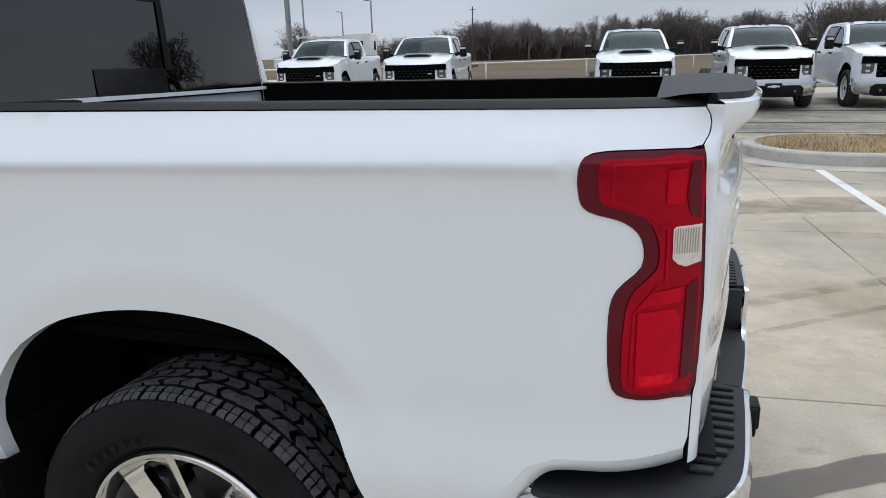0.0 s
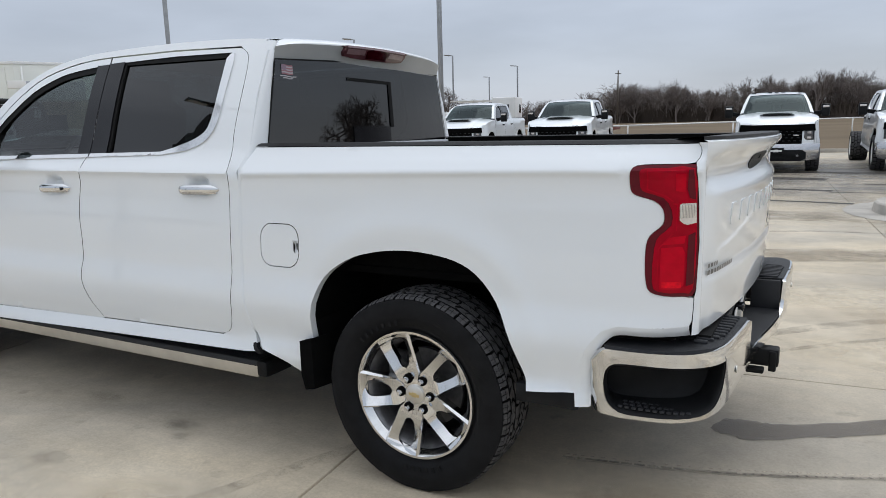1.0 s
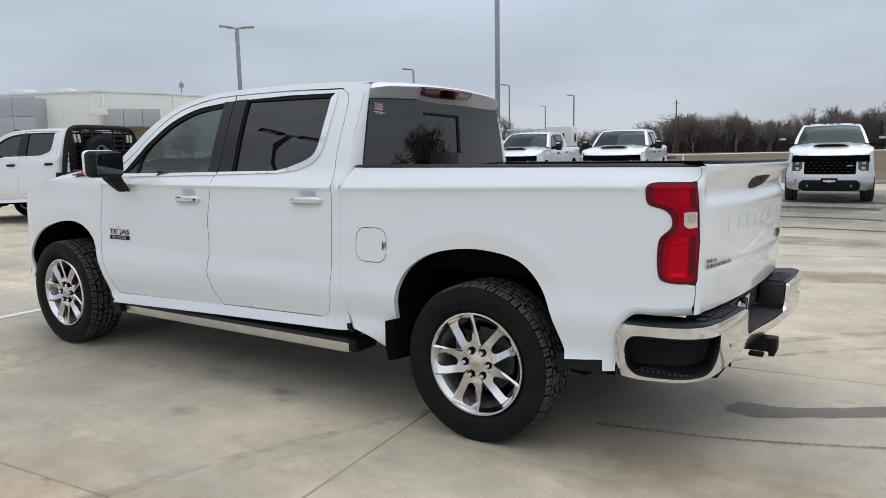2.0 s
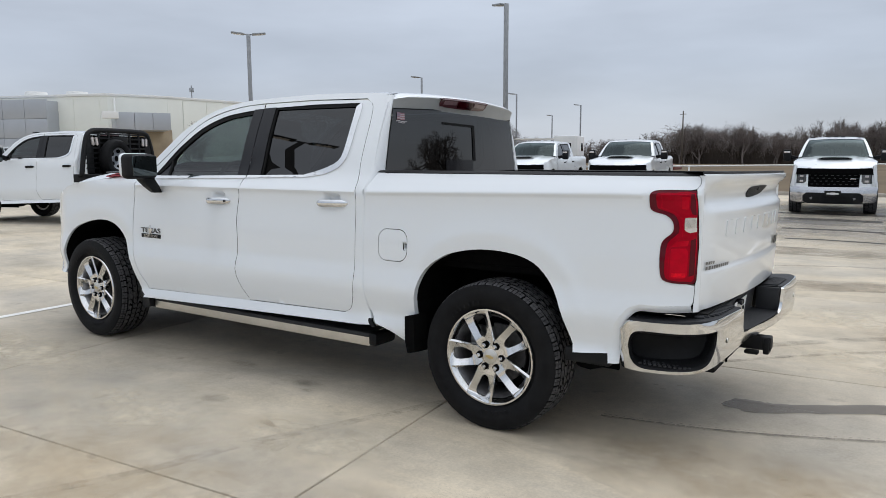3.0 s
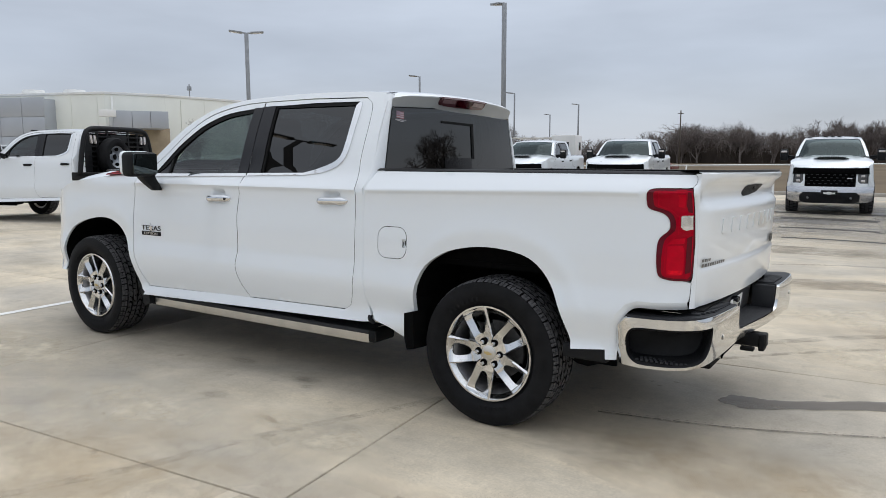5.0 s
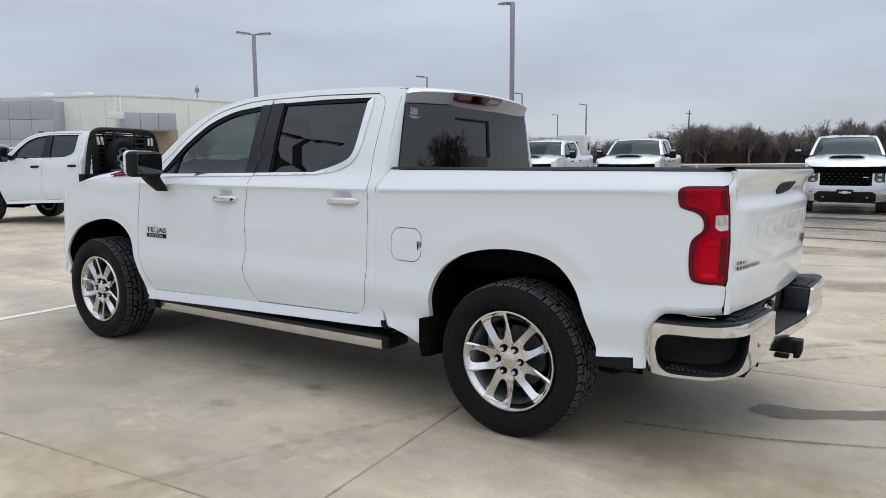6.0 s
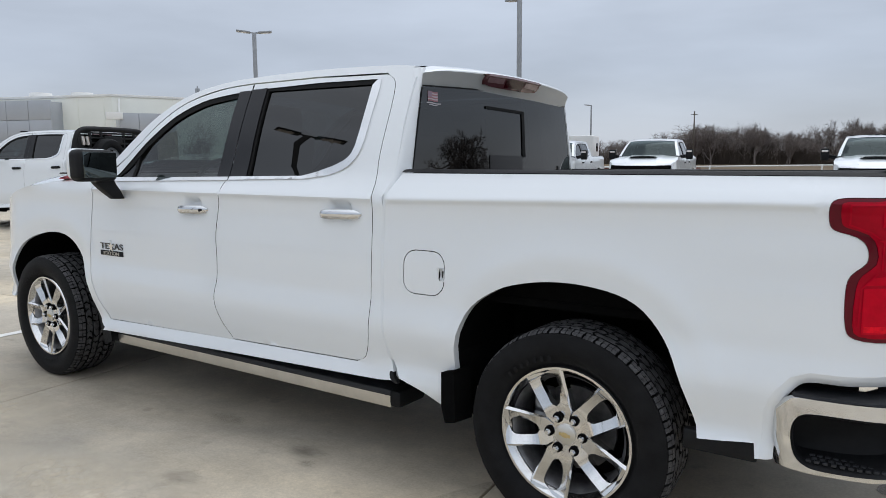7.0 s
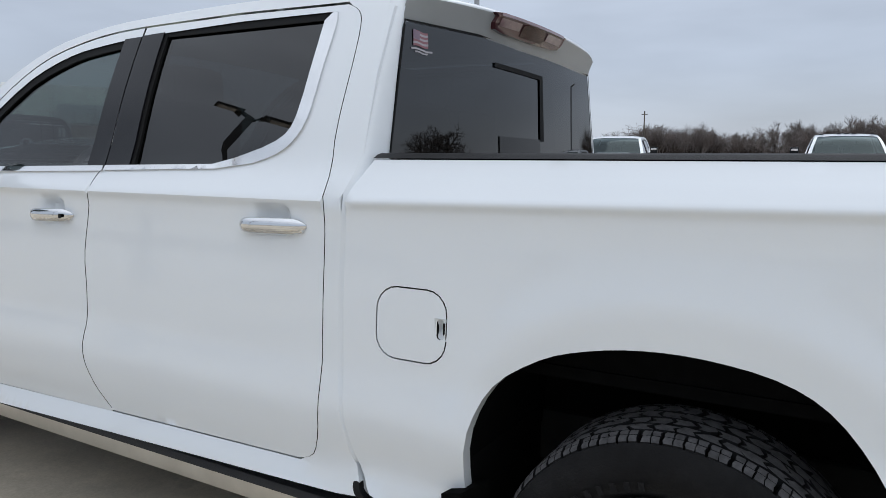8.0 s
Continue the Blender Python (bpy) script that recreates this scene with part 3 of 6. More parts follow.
def truck(root, hero=True, bed="box", tow=False, scoop=False, roof_lamps=False, dual=False):
    """A white crew-cab pickup under root. hero: every fine part; bed: box, flat or bare."""
    st = 0.045 if hero else 0.11
    R, W = 0.406, 0.286
    for s in (-1, 1):
        fn = (lambda x, z, s=s: (x, s * side_h(x, z), z))
        face = (0, s, 0)
        bk = (0, -s * 0.03, 0)
        fine = hero and s < 0
        st_ = st if s < 0 else max(st, 0.07)
        hz = ((-1.24, -1.03, 1.13, 1.213, .012), (-1.99, -.94, 1.215, 1.250, .014), (-1.99, -.94, 1.250, 1.274, .008), (-1.99, -.94, 1.274, 1.32, .016), (-1.86, -1.06, .53, .86, .022)) if fine else ()
        hf = ((-2.30, -2.08, 1.12, 1.213, .012), (-3.17, -1.95, 1.215, 1.250, .014), (-3.17, -1.95, 1.250, 1.274, .008), (-3.17, -1.95, 1.274, 1.32, .016), (-2.98, -2.03, .51, .86, .022)) if fine else ()
        # doors
        rd = [(-1.892, .508)] + [(-1.04, .527)] + DOOR_R[1:] + [(-1.48, 1.836), (-1.931, 1.834)] + [(x + .0042, z) for x, z in DOOR_B[::-1]][:-1]
        whole_r = spline([(-1.40, 1.352), (-1.25, 1.370), (-1.14, 1.408), (-1.078, 1.49), (-1.058, 1.66), (-1.052, 1.765)], 4)
        hole_r = [(-1.925, 1.344)] + whole_r + [(-1.058, 1.795), (-1.08, 1.806), (-1.45, 1.812), (-1.925, 1.803)]
        # black turned-in rims of both doors put the gap shade into colour
        d = part("rear_door", sheet(rd, fn, face, st_, bk, [hole_r], hz, 1), [WHITE, SEAL], root, "glossy white rear door")
        fd = DOOR_F + DOOR_TOP + [(-1.941, 1.834)] + [(x, z) for x, z in DOOR_B[::-1]] + [(-1.897, .503)]
        hole_f = [(-2.968, 1.336), (-2.86, 1.432)] + spline([(-2.748, 1.536), (-2.546, 1.677), (-2.334, 1.757), (-2.15, 1.785), (-1.947, 1.801)], 3) + [(-1.945, 1.343)]
        f = part("front_door", sheet(fd, fn, face, st_, bk, [hole_f], hf, 1), [WHITE, SEAL], root, "glossy white front door")
        ins = lambda d_: (lambda x, z, s=s: (x, s * (side_h(x, z) - d_), z))
        # door glass, pillar covers, seals
        g1 = spline([(-2.795, 1.33), (-2.79, 1.378), (-2.637, 1.582), (-2.465, 1.703), (-2.225, 1.772), (-2.02, 1.795)], 3) + [(-2.0, 1.60), (-1.995, 1.33)]
        part("window", sheet(g1, ins(.014), face, .12), GLASS_F, f, "lightly tinted door glass").visible_shadow = False
        g2 = [(-1.81, 1.34), (-1.81, 1.815), (-1.105, 1.80)] + spline([(-1.10, 1.70), (-1.118, 1.50), (-1.175, 1.425), (-1.331, 1.372)], 3) + [(-1.45, 1.34)]
        part("window", sheet(g2, ins(.014), face, .12), GLASS_R, d, "dark privacy glass")
        pf = [(-2.035, 1.335), (-2.03, 1.80), (-1.9395, 1.802), (-1.9395, 1.335)]
        part("pillar_cover", sheet(pf, ins(-.003), face, .1, bk), GLOSS, f, "gloss black pillar cover")
        pr = [(-1.9335, 1.335), (-1.9335, 1.805), (-1.822, 1.808), (-1.810, 1.335)]
        part("pillar_cover", sheet(pr, ins(-.003), face, .1, bk), GLOSS, d, "gloss black pillar cover")
        part("window_seal", sheet([(-1.824, 1.335), (-1.836, 1.808), (-1.806, 1.808), (-1.794, 1.335)], ins(.004), face, .1, bk), SEAL, d)
        part("window_seal", sheet([(-1.83, 1.79), (-1.83, 1.815), (-1.06, 1.808), (-1.09, 1.783)], ins(.005), face, .06, bk), SEAL, d)
        up = [(-2.86, 1.432)] + spline([(-2.748, 1.536), (-2.546, 1.677), (-2.334, 1.757), (-2.15, 1.785), (-1.947, 1.801)], 3)
        low = [(x + .018, z - .028) for x, z in up]
        part("window_seal", sheet([(-2.97, 1.336)] + up + low[::-1] + [(-2.935, 1.336)], ins(.005), face, .05, bk), SEAL, f)
        part("quarter_pane", sheet([(-2.95, 1.335), (-2.795, 1.485), (-2.795, 1.335)], ins(.012), face, .06), GLOSS, f, "small black quarter pane")
        part("window_seal", sheet([(-2.812, 1.335), (-2.805, 1.50), (-2.785, 1.52), (-2.785, 1.335)], ins(.008), face, .06, bk), SEAL, f)
        # bright belt moulding
        belt = [(-2.985, 1.312), (-2.985, 1.328), (-2.8, 1.336), (-1.945, 1.349), (-1.941, 1.331), (-2.8, 1.316)]
        part("belt_moulding", sheet(belt, ins(-.008), face, .06, (0, -s * .02, 0)), CHROME, f, "chrome belt moulding")
        o_ = [(-1.935, 1.333), (-1.40, 1.344), (-1.25, 1.362)] + spline([(-1.25, 1.362), (-1.141, 1.403), (-1.077, 1.488), (-1.057, 1.66), (-1.050, 1.76), (-1.058, 1.803)], 4)[1:]
        i_ = [(-1.075, 1.803), (-1.098, 1.78)] + spline([(-1.100, 1.70), (-1.118, 1.50), (-1.175, 1.428), (-1.331, 1.377)], 3) + [(-1.42, 1.358), (-1.935, 1.350)]
        part("belt_moulding", sheet(o_ + i_, ins(-.007), face, .03, (0, -s * .02, 0)), CHROME, d, "chrome window surround, broad at the back")
        # sill, rear pillar and roof rail in one pressing
        outer = [(-3.066, .402), (-1.914, .439), (-.892, .468), (-.80, .478), (-.851, .588), (-.884, .788), (-.893, 1.06), (-.890, 1.27), (-.862, 1.40), (-.866, 1.60), (-.872, 1.76), (-.885, 1.845)]
        top = [p for p in ROOF_EDGE if p[0] > -3.1][::-1]
        inner = [(-3.06, 1.352), (-2.99, 1.404)] + [(x, z + .007) for x, z in DOOR_TOP[1:]] + [(-1.48, 1.844), (-1.03, 1.832)] + [(x + .0030, z) for x, z in DOOR_R[::-1][1:-1]] + [(-1.035, .5225), (-1.89, .5030), (-3.02, .4700)]
        part("cab_side", sheet(outer + top + inner, fn, face, st_, (0, -s * .05, 0)), WHITE, root, "white cab side with sill and roof rail")
        # fender
        fe = [(x - .006, z) for x, z in DOOR_F[::-1]] + [(-3.025, .468)] + FRONT_ARCH[::-1] + [(-4.33, .50), (-4.40, .58), (-4.42, .75), (-4.415, .90), (-4.39, 1.00), (-4.33, 1.10), (-4.22, 1.195), (-4.10, 1.236), (-3.95, 1.264), (-3.70, 1.294), (-3.40, 1.317), (-3.12, 1.338)]
        part("fender", sheet(fe, fn, face, st_, (0, -s * .018, 0)), WHITE, root, "glossy white front fender")
        # wheel wells
        for arch, xc in ((REAR_ARCH, 0.0), (FRONT_ARCH, -3.70)):
            if bed != "box" and xc == 0.0:
                continue
            a = densify(arch, .06, False)
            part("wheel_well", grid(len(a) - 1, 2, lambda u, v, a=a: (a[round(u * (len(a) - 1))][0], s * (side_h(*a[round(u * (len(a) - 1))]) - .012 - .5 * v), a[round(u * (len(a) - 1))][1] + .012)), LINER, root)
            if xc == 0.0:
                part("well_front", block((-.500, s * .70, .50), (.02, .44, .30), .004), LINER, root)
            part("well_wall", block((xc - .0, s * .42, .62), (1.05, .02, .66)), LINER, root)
        # handles
        for (xc, zc), dr in zip(((-1.138, 1.184), (-2.195, 1.168)), (d, f)):
            hy = s * (side_h(xc, zc - .02) + .022)
            bm = bmesh.new()
            n_ = 14
            rings = []
            for q in range(n_ + 1):
                t = q / n_
                e = (1 - abs(2 * t - 1) ** 6) ** .5
                yy = hy + s * (-.020 * (abs(2 * t - 1) ** 4))
                x_ = xc - .128 + .256 * t
                hh, dd = .0235 * max(.25, e), .012 * max(.3, e)
                rings.append([bm.verts.new((x_, yy + dd * math.cos(a), zc + .006 * t + hh * math.sin(a))) for a in np.linspace(0, 2 * math.pi, 13)[:-1]])
            for r0, r1 in zip(rings, rings[1:]):
                for q in range(12):
                    bm.faces.new((r0[q], r0[(q + 1) % 12], r1[(q + 1) % 12], r1[q]))
            bm.faces.new(rings[0])
            bm.faces.new(rings[-1])
            bmesh.ops.recalc_face_normals(bm, faces=bm.faces[:])
            hd_ = part("door_handle", bm, CHROME if hero else BLACK, dr, "chrome pull handle" if hero else "black pull handle", sharp=50)
            if hero:
                for k in (-.105, .105):
                    part("handle_foot", block((xc + k, hy - s * .022, zc), (.03, .03, .03), .008), CHROME, hd_)
                if dr is f and s < 0:
                    part("key_hole", block((xc + .095, hy + s * .011, zc + .004), (.016, .004, .016), .003), BLACK, hd_)
        # running board
        if hero:
            rb = new("running_board")
            rb.parent = root
            prof = [(.70, .412), (.76, .418), (.875, .418), (.896, .412), (.901, .404), (.902, .388)]

            def zoff(x):
                return 0.002 * (x + 2.0)
            bm = grid(24, len(prof) - 1, lambda u, v: (-3.02 + 2.140 * u, s * prof[round(v * (len(prof) - 1))][0], prof[round(v * (len(prof) - 1))][1] - .014 + zoff(-3.02 + 2.140 * u)), (0, 0, 1))
            part("tread_top", bm, PAD, rb, "black ribbed step top")
            ribs = bmesh.new()
            for k in range(4):
                y_ = s * (.785 + .024 * k)
                box(ribs, (-1.95, y_, .4020), (2.10, .010, .006), .002)
            part("tread_ribs", ribs, BLACK, rb)
            part("bright_strip", grid(24, 2, lambda u, v: (-3.02 + 2.140 * u, s * (.901 + .004 * math.sin(math.pi * v) - .006 * v), .374 - .056 * v + zoff(-3.02 + 2.140 * u)), (0, s, 0)), SATIN, rb, "brushed aluminium side strip")
            part("board_body", block((-1.95, s * .81, .352), (2.13, .165, .07), .015), BLACK, rb)
            part("end_cap", block((-.862, s * .800, .362), (.072, .20, .082), .02), BLACK, rb, "black plastic end cap")
            part("end_cap", block((-3.045, s * .815, .350), (.07, .17, .08), .02), BLACK, rb)
            for xk in (-2.6, -1.9, -1.2):
                part("bracket", block((xk, s * .66, .39), (.06, .26, .05), .01), UNDER, rb)
            # mud flaps
            part("mud_flap", sheet([(-.542, .565), (-.482, .582), (-.478, .50), (-.475, .362), (-.525, .352), (-.543, .42)], lambda x, z: (x, s * .990, z), face, .05, (.02, -s * .10, 0)), LINER, root, "black mud flap")
            part("mud_flap", sheet([(-3.165, .52), (-3.09, .49), (-3.03, .40), (-3.02, .33), (-3.10, .31)], lambda x, z: (x, s * .945, z), face, .05, (0, -s * .2, 0)), BLACK, root, "black mud flap")
        # mirror
        mi = new("mirror")
        mi.parent = root
        if hero:
            my, mz, mx = s * 1.105, 1.404, -2.835
            hou = bmesh.new()
            box(hou, (mx + .018, my, mz), (.112, .245, .178), .035, Matrix.Rotation(s * -.10, 3, "Z"), 4)
            part("housing", hou, BLACK, mi, "black mirror housing")
            part("cap", block((mx - .030, my, mz + .008), (.07, .250, .172), .034, Matrix.Rotation(s * -.10, 3, "Z"), 4), WHITE, mi, "white mirror cap")
            part("mirror_glass", block((mx + .0745, my - s * .0075, mz + .004), (.008, .205, .142), .003, Matrix.Rotation(s * -.10, 3, "Z")), GLASS_M, mi, "mirror glass")
            arm = bmesh.new()
            rg = []
            for z_, x0, x1, y0, y1 in ((1.335, -2.88, -2.80, 1.105, 1.0), (1.30, -2.88, -2.80, 1.088, .985), (1.255, -2.87, -2.80, 1.045, .955), (1.212, -2.86, -2.815, .995, .925)):
                rg.append([arm.verts.new((x_, s * y_, z_)) for x_, y_ in ((x0, y0), (x1, y0), (x1, y1), (x0, y1))])
            for r0, r1 in zip(rg, rg[1:]):
                for q in range(4):
                    arm.faces.new((r0[q], r0[(q + 1) % 4], r1[(q + 1) % 4], r1[q]))
            arm.faces.new(rg[0])
            arm.faces.new(rg[-1])
            bmesh.ops.recalc_face_normals(arm, faces=arm.faces[:])
            bmesh.ops.bevel(arm, geom=arm.edges[:], offset=.006, segments=2, affect="EDGES", profile=0.5)
            part("arm", arm, BLACK, mi, "black mirror arm")
        else:
            ty = 1.15 if dual else 1.12
            part("housing", block((-2.86, s * ty, 1.42), (.14, .20, .30), .035), BLACK, mi, "tall black tow mirror")
            part("mirror_glass", block((-2.787, s * ty, 1.42), (.006, .16, .25), .002), GLASS_M, mi)
            part("marker", block((-2.935, s * ty, 1.505), (.012, .15, .05), .004), CLEAR, mi, "clear marker lamp")
            arm = bmesh.new()
            tube(arm, [(-2.88, s * .87, 1.36), (-2.87, s * 1.02, 1.39), (-2.86, s * (ty - .06), 1.40)], .028, 8)
            tube(arm, [(-2.88, s * .87, 1.31), (-2.87, s * 1.02, 1.345), (-2.86, s * (ty - .06), 1.36)], .028, 8)
            part("arm", arm, BLACK, mi)
        # wheels
        style = "steel" if dual else "alloy"
        make_wheel(root, (-.010 if hero else 0, s * (.846 if hero else .86), R - (.006 if hero else 0)), hero, R, W, s, style)
        make_wheel(root, (-3.745, s * .848, R), hero, R, W, s, style)
        if dual:
            make_wheel(root, (0, s * 1.04, R), hero, R, W * .85, s, style)
        # headlamps and their surround
        kf = .87 if hero else .93
        hx = lambda y, z, s=s: (front_x(y * kf, z) - .01, s * y * kf, z)
        part("headlamp_surround", sheet([(.60, .66), (.60, 1.00), (.90, 1.00), (.90, .66)], hx, (-1, 0, 0), .08, (.04, 0, 0), [[(.745, .73), (.725, .985), (.875, .985), (.875, .73)] if hero else [(.700, .745), (.645, .80), (.645, .985), (.885, .985), (.885, .745)]]), WHITE, root)
        hl = part("headlamp", sheet([(.71, .715), (.69 if hero else .63, .79), (.69 if hero else .63, .995), (.895, .995), (.895, .715)], lambda y, z, s=s: (front_x(y * kf, z) + .02, s * y * kf, z), (-1, 0, 0), .08), LAMPG, root, "clear headlamp")
        part("lamp_brow", sheet([(.55, .975), (.55, 1.12), (.86, 1.13), (.905, .975)], (lambda y, z, s=s: (front_x(y * kf, z) - .02, s * y * kf, z)) if hero else (lambda y, z, s=s: (front_x(y * .94, z) - .040, s * y * .94, z - .015)), (-1, 0, 0), .08, (.05, 0, 0)), LINER, hl, "black lamp brow")
        for zz in (.80, .92):
            part("projector", block((front_x(.71, zz) + .008, s * (.735 if hero else .71), zz), (.03, .085, .055), .01), CLEAR, hl)
        def fcorner(u, v, s=s):
            z = .52 + .66 * u if hero else .60 + .58 * u
            xf = float(np.interp(z, [.50, .58, .75, .90, 1.00, 1.10, 1.195], [-4.33, -4.40, -4.42, -4.415, -4.39, -4.33, -4.22]))
            p0 = Vector((xf, s * (side_h(xf, z) + .001), z))
            yc = .79 if hero else .835
            p1 = Vector((front_x(yc, z) - .012, s * yc, z))
            m_ = (p0 + p1) / 2 + Vector((-.02, s * .03, 0))
            return (p0 * (1 - v) ** 2 + m_ * 2 * v * (1 - v) + p1 * v * v)
        part("front_corner", grid(12, 6, fcorner, (-1, s, 0)), WHITE, root)
    # hood
    def hood(u, v):
        x = -3.16 - 1.30 * u
        t = 2 * v - 1
        ze = float(np.interp(-x, [3.1, 3.4, 3.7, 3.95, 4.13, 4.3, 4.46], [1.342, 1.320, 1.297, 1.266, 1.238, 1.190, 1.135]))
        w = side_h(max(x, -4.40), ze) - .003
        cr = (.085 if hero else .050) * (1 - abs(t) ** 6.0) + .022 * sstep((.62 - abs(t)) / .12)
        return (x + .12 * u * u * t * t, t * w, ze + cr * (1 - .25 * u ** 3))
    part("hood", grid(28, 40, hood, (0, 0, 1)), WHITE, root, "glossy white hood")
    part("hood_lip", grid(30, 3, lambda u, v: (hood(1, u)[0] * (1 - v) + (front_x((2 * u - 1) * .9, 1.12) - .01) * v, hood(1, u)[1], hood(1, u)[2] * (1 - v) + 1.105 * v), (-1, 0, 0)), WHITE, root)
    if scoop:
        part("hood_scoop", block((-4.13, 0, 1.336), (.06, .64, .034), .012), BLACK, root, "black hood scoop")
        part("scoop_hood", grid(6, 12, lambda u, v: (-4.15 + .60 * u, (v - .5) * .78, 1.358 + .012 * math.sin(math.pi * v) + .012 * u - .03 * abs(2 * v - 1) ** 6), (0, 0, 1)), WHITE, root)
    # cowl, windshield, roof
    E_ = [p for p in ROOF_EDGE if p[0] >= -3.16]

    def shell(i0, i1):
        def f(u, v):
            q = u * (i1 - i0) + i0
            k = min(int(q), len(E_) - 2)
            e = Vector(E_[k]).lerp(Vector(E_[k + 1]), q - k)
            t = 2 * v - 1
            rise = sstep((e.x + 3.15) / .8)
            w = side_h(e.x, e.y) - .004
            return (e.x - (.17 * (1 - rise) + .10 * sstep((-2.2 - e.x) / .4) * rise) * (1 - t * t), t * w, e.y + (.02 + .014 * rise) * (1 - abs(t) ** 2.6))
        return f
    cut = min(range(len(E_)), key=lambda k: abs(E_[k][0] + 2.42))
    part("windshield", grid(10, 14, shell(0, cut), (-1, 0, 1)), GLASS_C if hero else GLASS_W, root, "clear windshield").visible_shadow = not hero
    if not hero:
        for s in (-1, 1):
            part("windshield_pillar", grid(10, 2, lambda u, v, s=s: Vector(shell(0, cut)(u, .5 + s * (.5 - .045 * v))) + Vector((-.006, 0, .006)), (-1, 0, 1)), WHITE, root, "white windshield pillar")
        part("windshield_header", grid(1, 14, lambda u, v: Vector(shell(0, cut)(1 - .08 * u, v)) + Vector((-.006, 0, .006)), (-1, 0, 1)), WHITE, root)
    part("roof", grid(24, 18, shell(cut, len(E_) - 1), (0, 0, 1)), WHITE, root, "white cab roof")
    part("cowl", grid(2, 14, lambda u, v: (-3.30 + .16 * u - .14 * (1 - (2 * v - 1) ** 2), (2 * v - 1) * .84, 1.352 + .012 * u), (0, 0, 1)), BLACK, root)
    # back wall of the cab with its window
    hole_b = [(-.775, 1.372), (-.688, 1.757), (0, 1.785), (.688, 1.757), (.775, 1.372)]
    ob_ = [(-.86, .55), (-.862, 1.385), (-.80, 1.60), (-.715, 1.80), (0, 1.83), (.715, 1.80), (.80, 1.60), (.862, 1.385), (.86, .55)]
    part("cab_back", sheet(ob_, lambda y, z: (back_x(y, z), y, z), (1, 0, 0), .09, None, [hole_b]), WHITE, root)
    for s in (-1, 1):
        c0 = [(z, s * side_h(-.87, z), float(np.interp(z, [.47, .588, .788, 1.06, 1.27, 1.40, 1.60, 1.76, 1.85], [-.82, -.851, -.884, -.893, -.890, -.862, -.866, -.872, -.885]))) for z in np.linspace(.56, 1.845, 24)]

        def corner(u, v, s=s):
            z, y, x = c0[round(u * 23)]
            y1 = s * float(np.interp(z, [.5, 1.385, 1.60, 1.80, 1.85], [.80, .778, .735, .690, .66]))
            x1 = back_x(y1, z) + .014
            a = v * math.pi / 2
            return (x + (x1 - x) * math.sin(a), y1 + (y - y1) * math.cos(a), z)
        part("rear_corner", grid(23, 6, corner, (.5, s, 0)), WHITE, root, "white rounded rear pillar")
    rw = part("rear_window", sheet([(-.778, 1.365), (-.690, 1.76), (0, 1.79), (.690, 1.76), (.778, 1.365)], lambda y, z: (back_x(y, z) + .016, y, z), (1, 0, 0), .15), GLASS_B, root, "dark tinted rear window")
    if hero:
        off = lambda d_: (lambda y, z: (back_x(y, z) + d_, y, z))
        part("window_seal", sheet([(-.215, 1.690), (-.215, 1.706), (.165, 1.700), (.175, 1.455), (.142, 1.455), (.138, 1.684)], off(.0205), (1, 0, 0), .05), SEAL, rw, "black slider seal")
        part("slider_pane", sheet([(-.20, 1.375), (-.20, 1.686), (.140, 1.682), (.140, 1.375)], off(.010), (1, 0, 0), .1), GLASS_R, rw, "sliding rear pane")
        part("slider_frame", sheet([(-.185, 1.378), (-.185, 1.462), (.142, 1.462), (.142, 1.378)], off(.019), (1, 0, 0), .1), GLOSS, rw, "grey slider latch panel")
        part("edge_band", sheet([(-.786, 1.36), (-.700, 1.766), (0, 1.795), (.700, 1.766), (.786, 1.36), (.781, 1.36), (.694, 1.760), (0, 1.788), (-.694, 1.760), (-.781, 1.36)], off(.0185), (1, 0, 0), .06), SEAL, rw)
        part("lower_moulding", sheet([(-.79, 1.363), (-.79, 1.377), (.79, 1.377), (.79, 1.363)], off(.03), (1, 0, 0), .06, (-.02, 0, 0)), WHITE, rw)
        # flag sticker, its lines too small to read
        sk = new("sticker")
        sk.parent = rw
        red = material("sticker_red", (0.26, 0.11, 0.13), 0.5, var=0.1)
        pale = material("sticker_white", (0.40, 0.38, 0.40), 0.5, var=0.05)
        blue = material("sticker_blue", (0.22, 0.16, 0.21), 0.5, var=0.1)

        def wavy(y0, y1, z0, z1, d_):
            return grid(8, 1, lambda u, v: (back_x(y0 + (y1 - y0) * u, z0) + d_, y0 + (y1 - y0) * u, z0 + (z1 - z0) * v + .002 * math.sin(u * 6 + y0 * 9)), (1, 0, 0))
        for k in range(7):
            part("stripe", wavy(-.662, -.592, 1.698 + .0062 * k, 1.7040 + .0062 * k, .0180), red if k % 2 == 0 else pale, sk)
        part("canton", wavy(-.662, -.632, 1.718, 1.7416, .0186), blue, sk)
        for a_, b_, c_ in ((-.672, -.572, 1.687), (-.655, -.595, 1.679)):
            part("caption_bar", wavy(a_, b_, c_, c_ + .005, .0180), pale, sk)
    # roof visor and high brake lamp
    vp = spline([(-.93, 1.862), (-.86, 1.862), (-.79, 1.855), (-.745, 1.841), (-.737, 1.834), (-.738, 1.829)], 3)
    vq = spline([(-.738, 1.829), (-.758, 1.798), (-.774, 1.772), (-.788, 1.750)], 3)

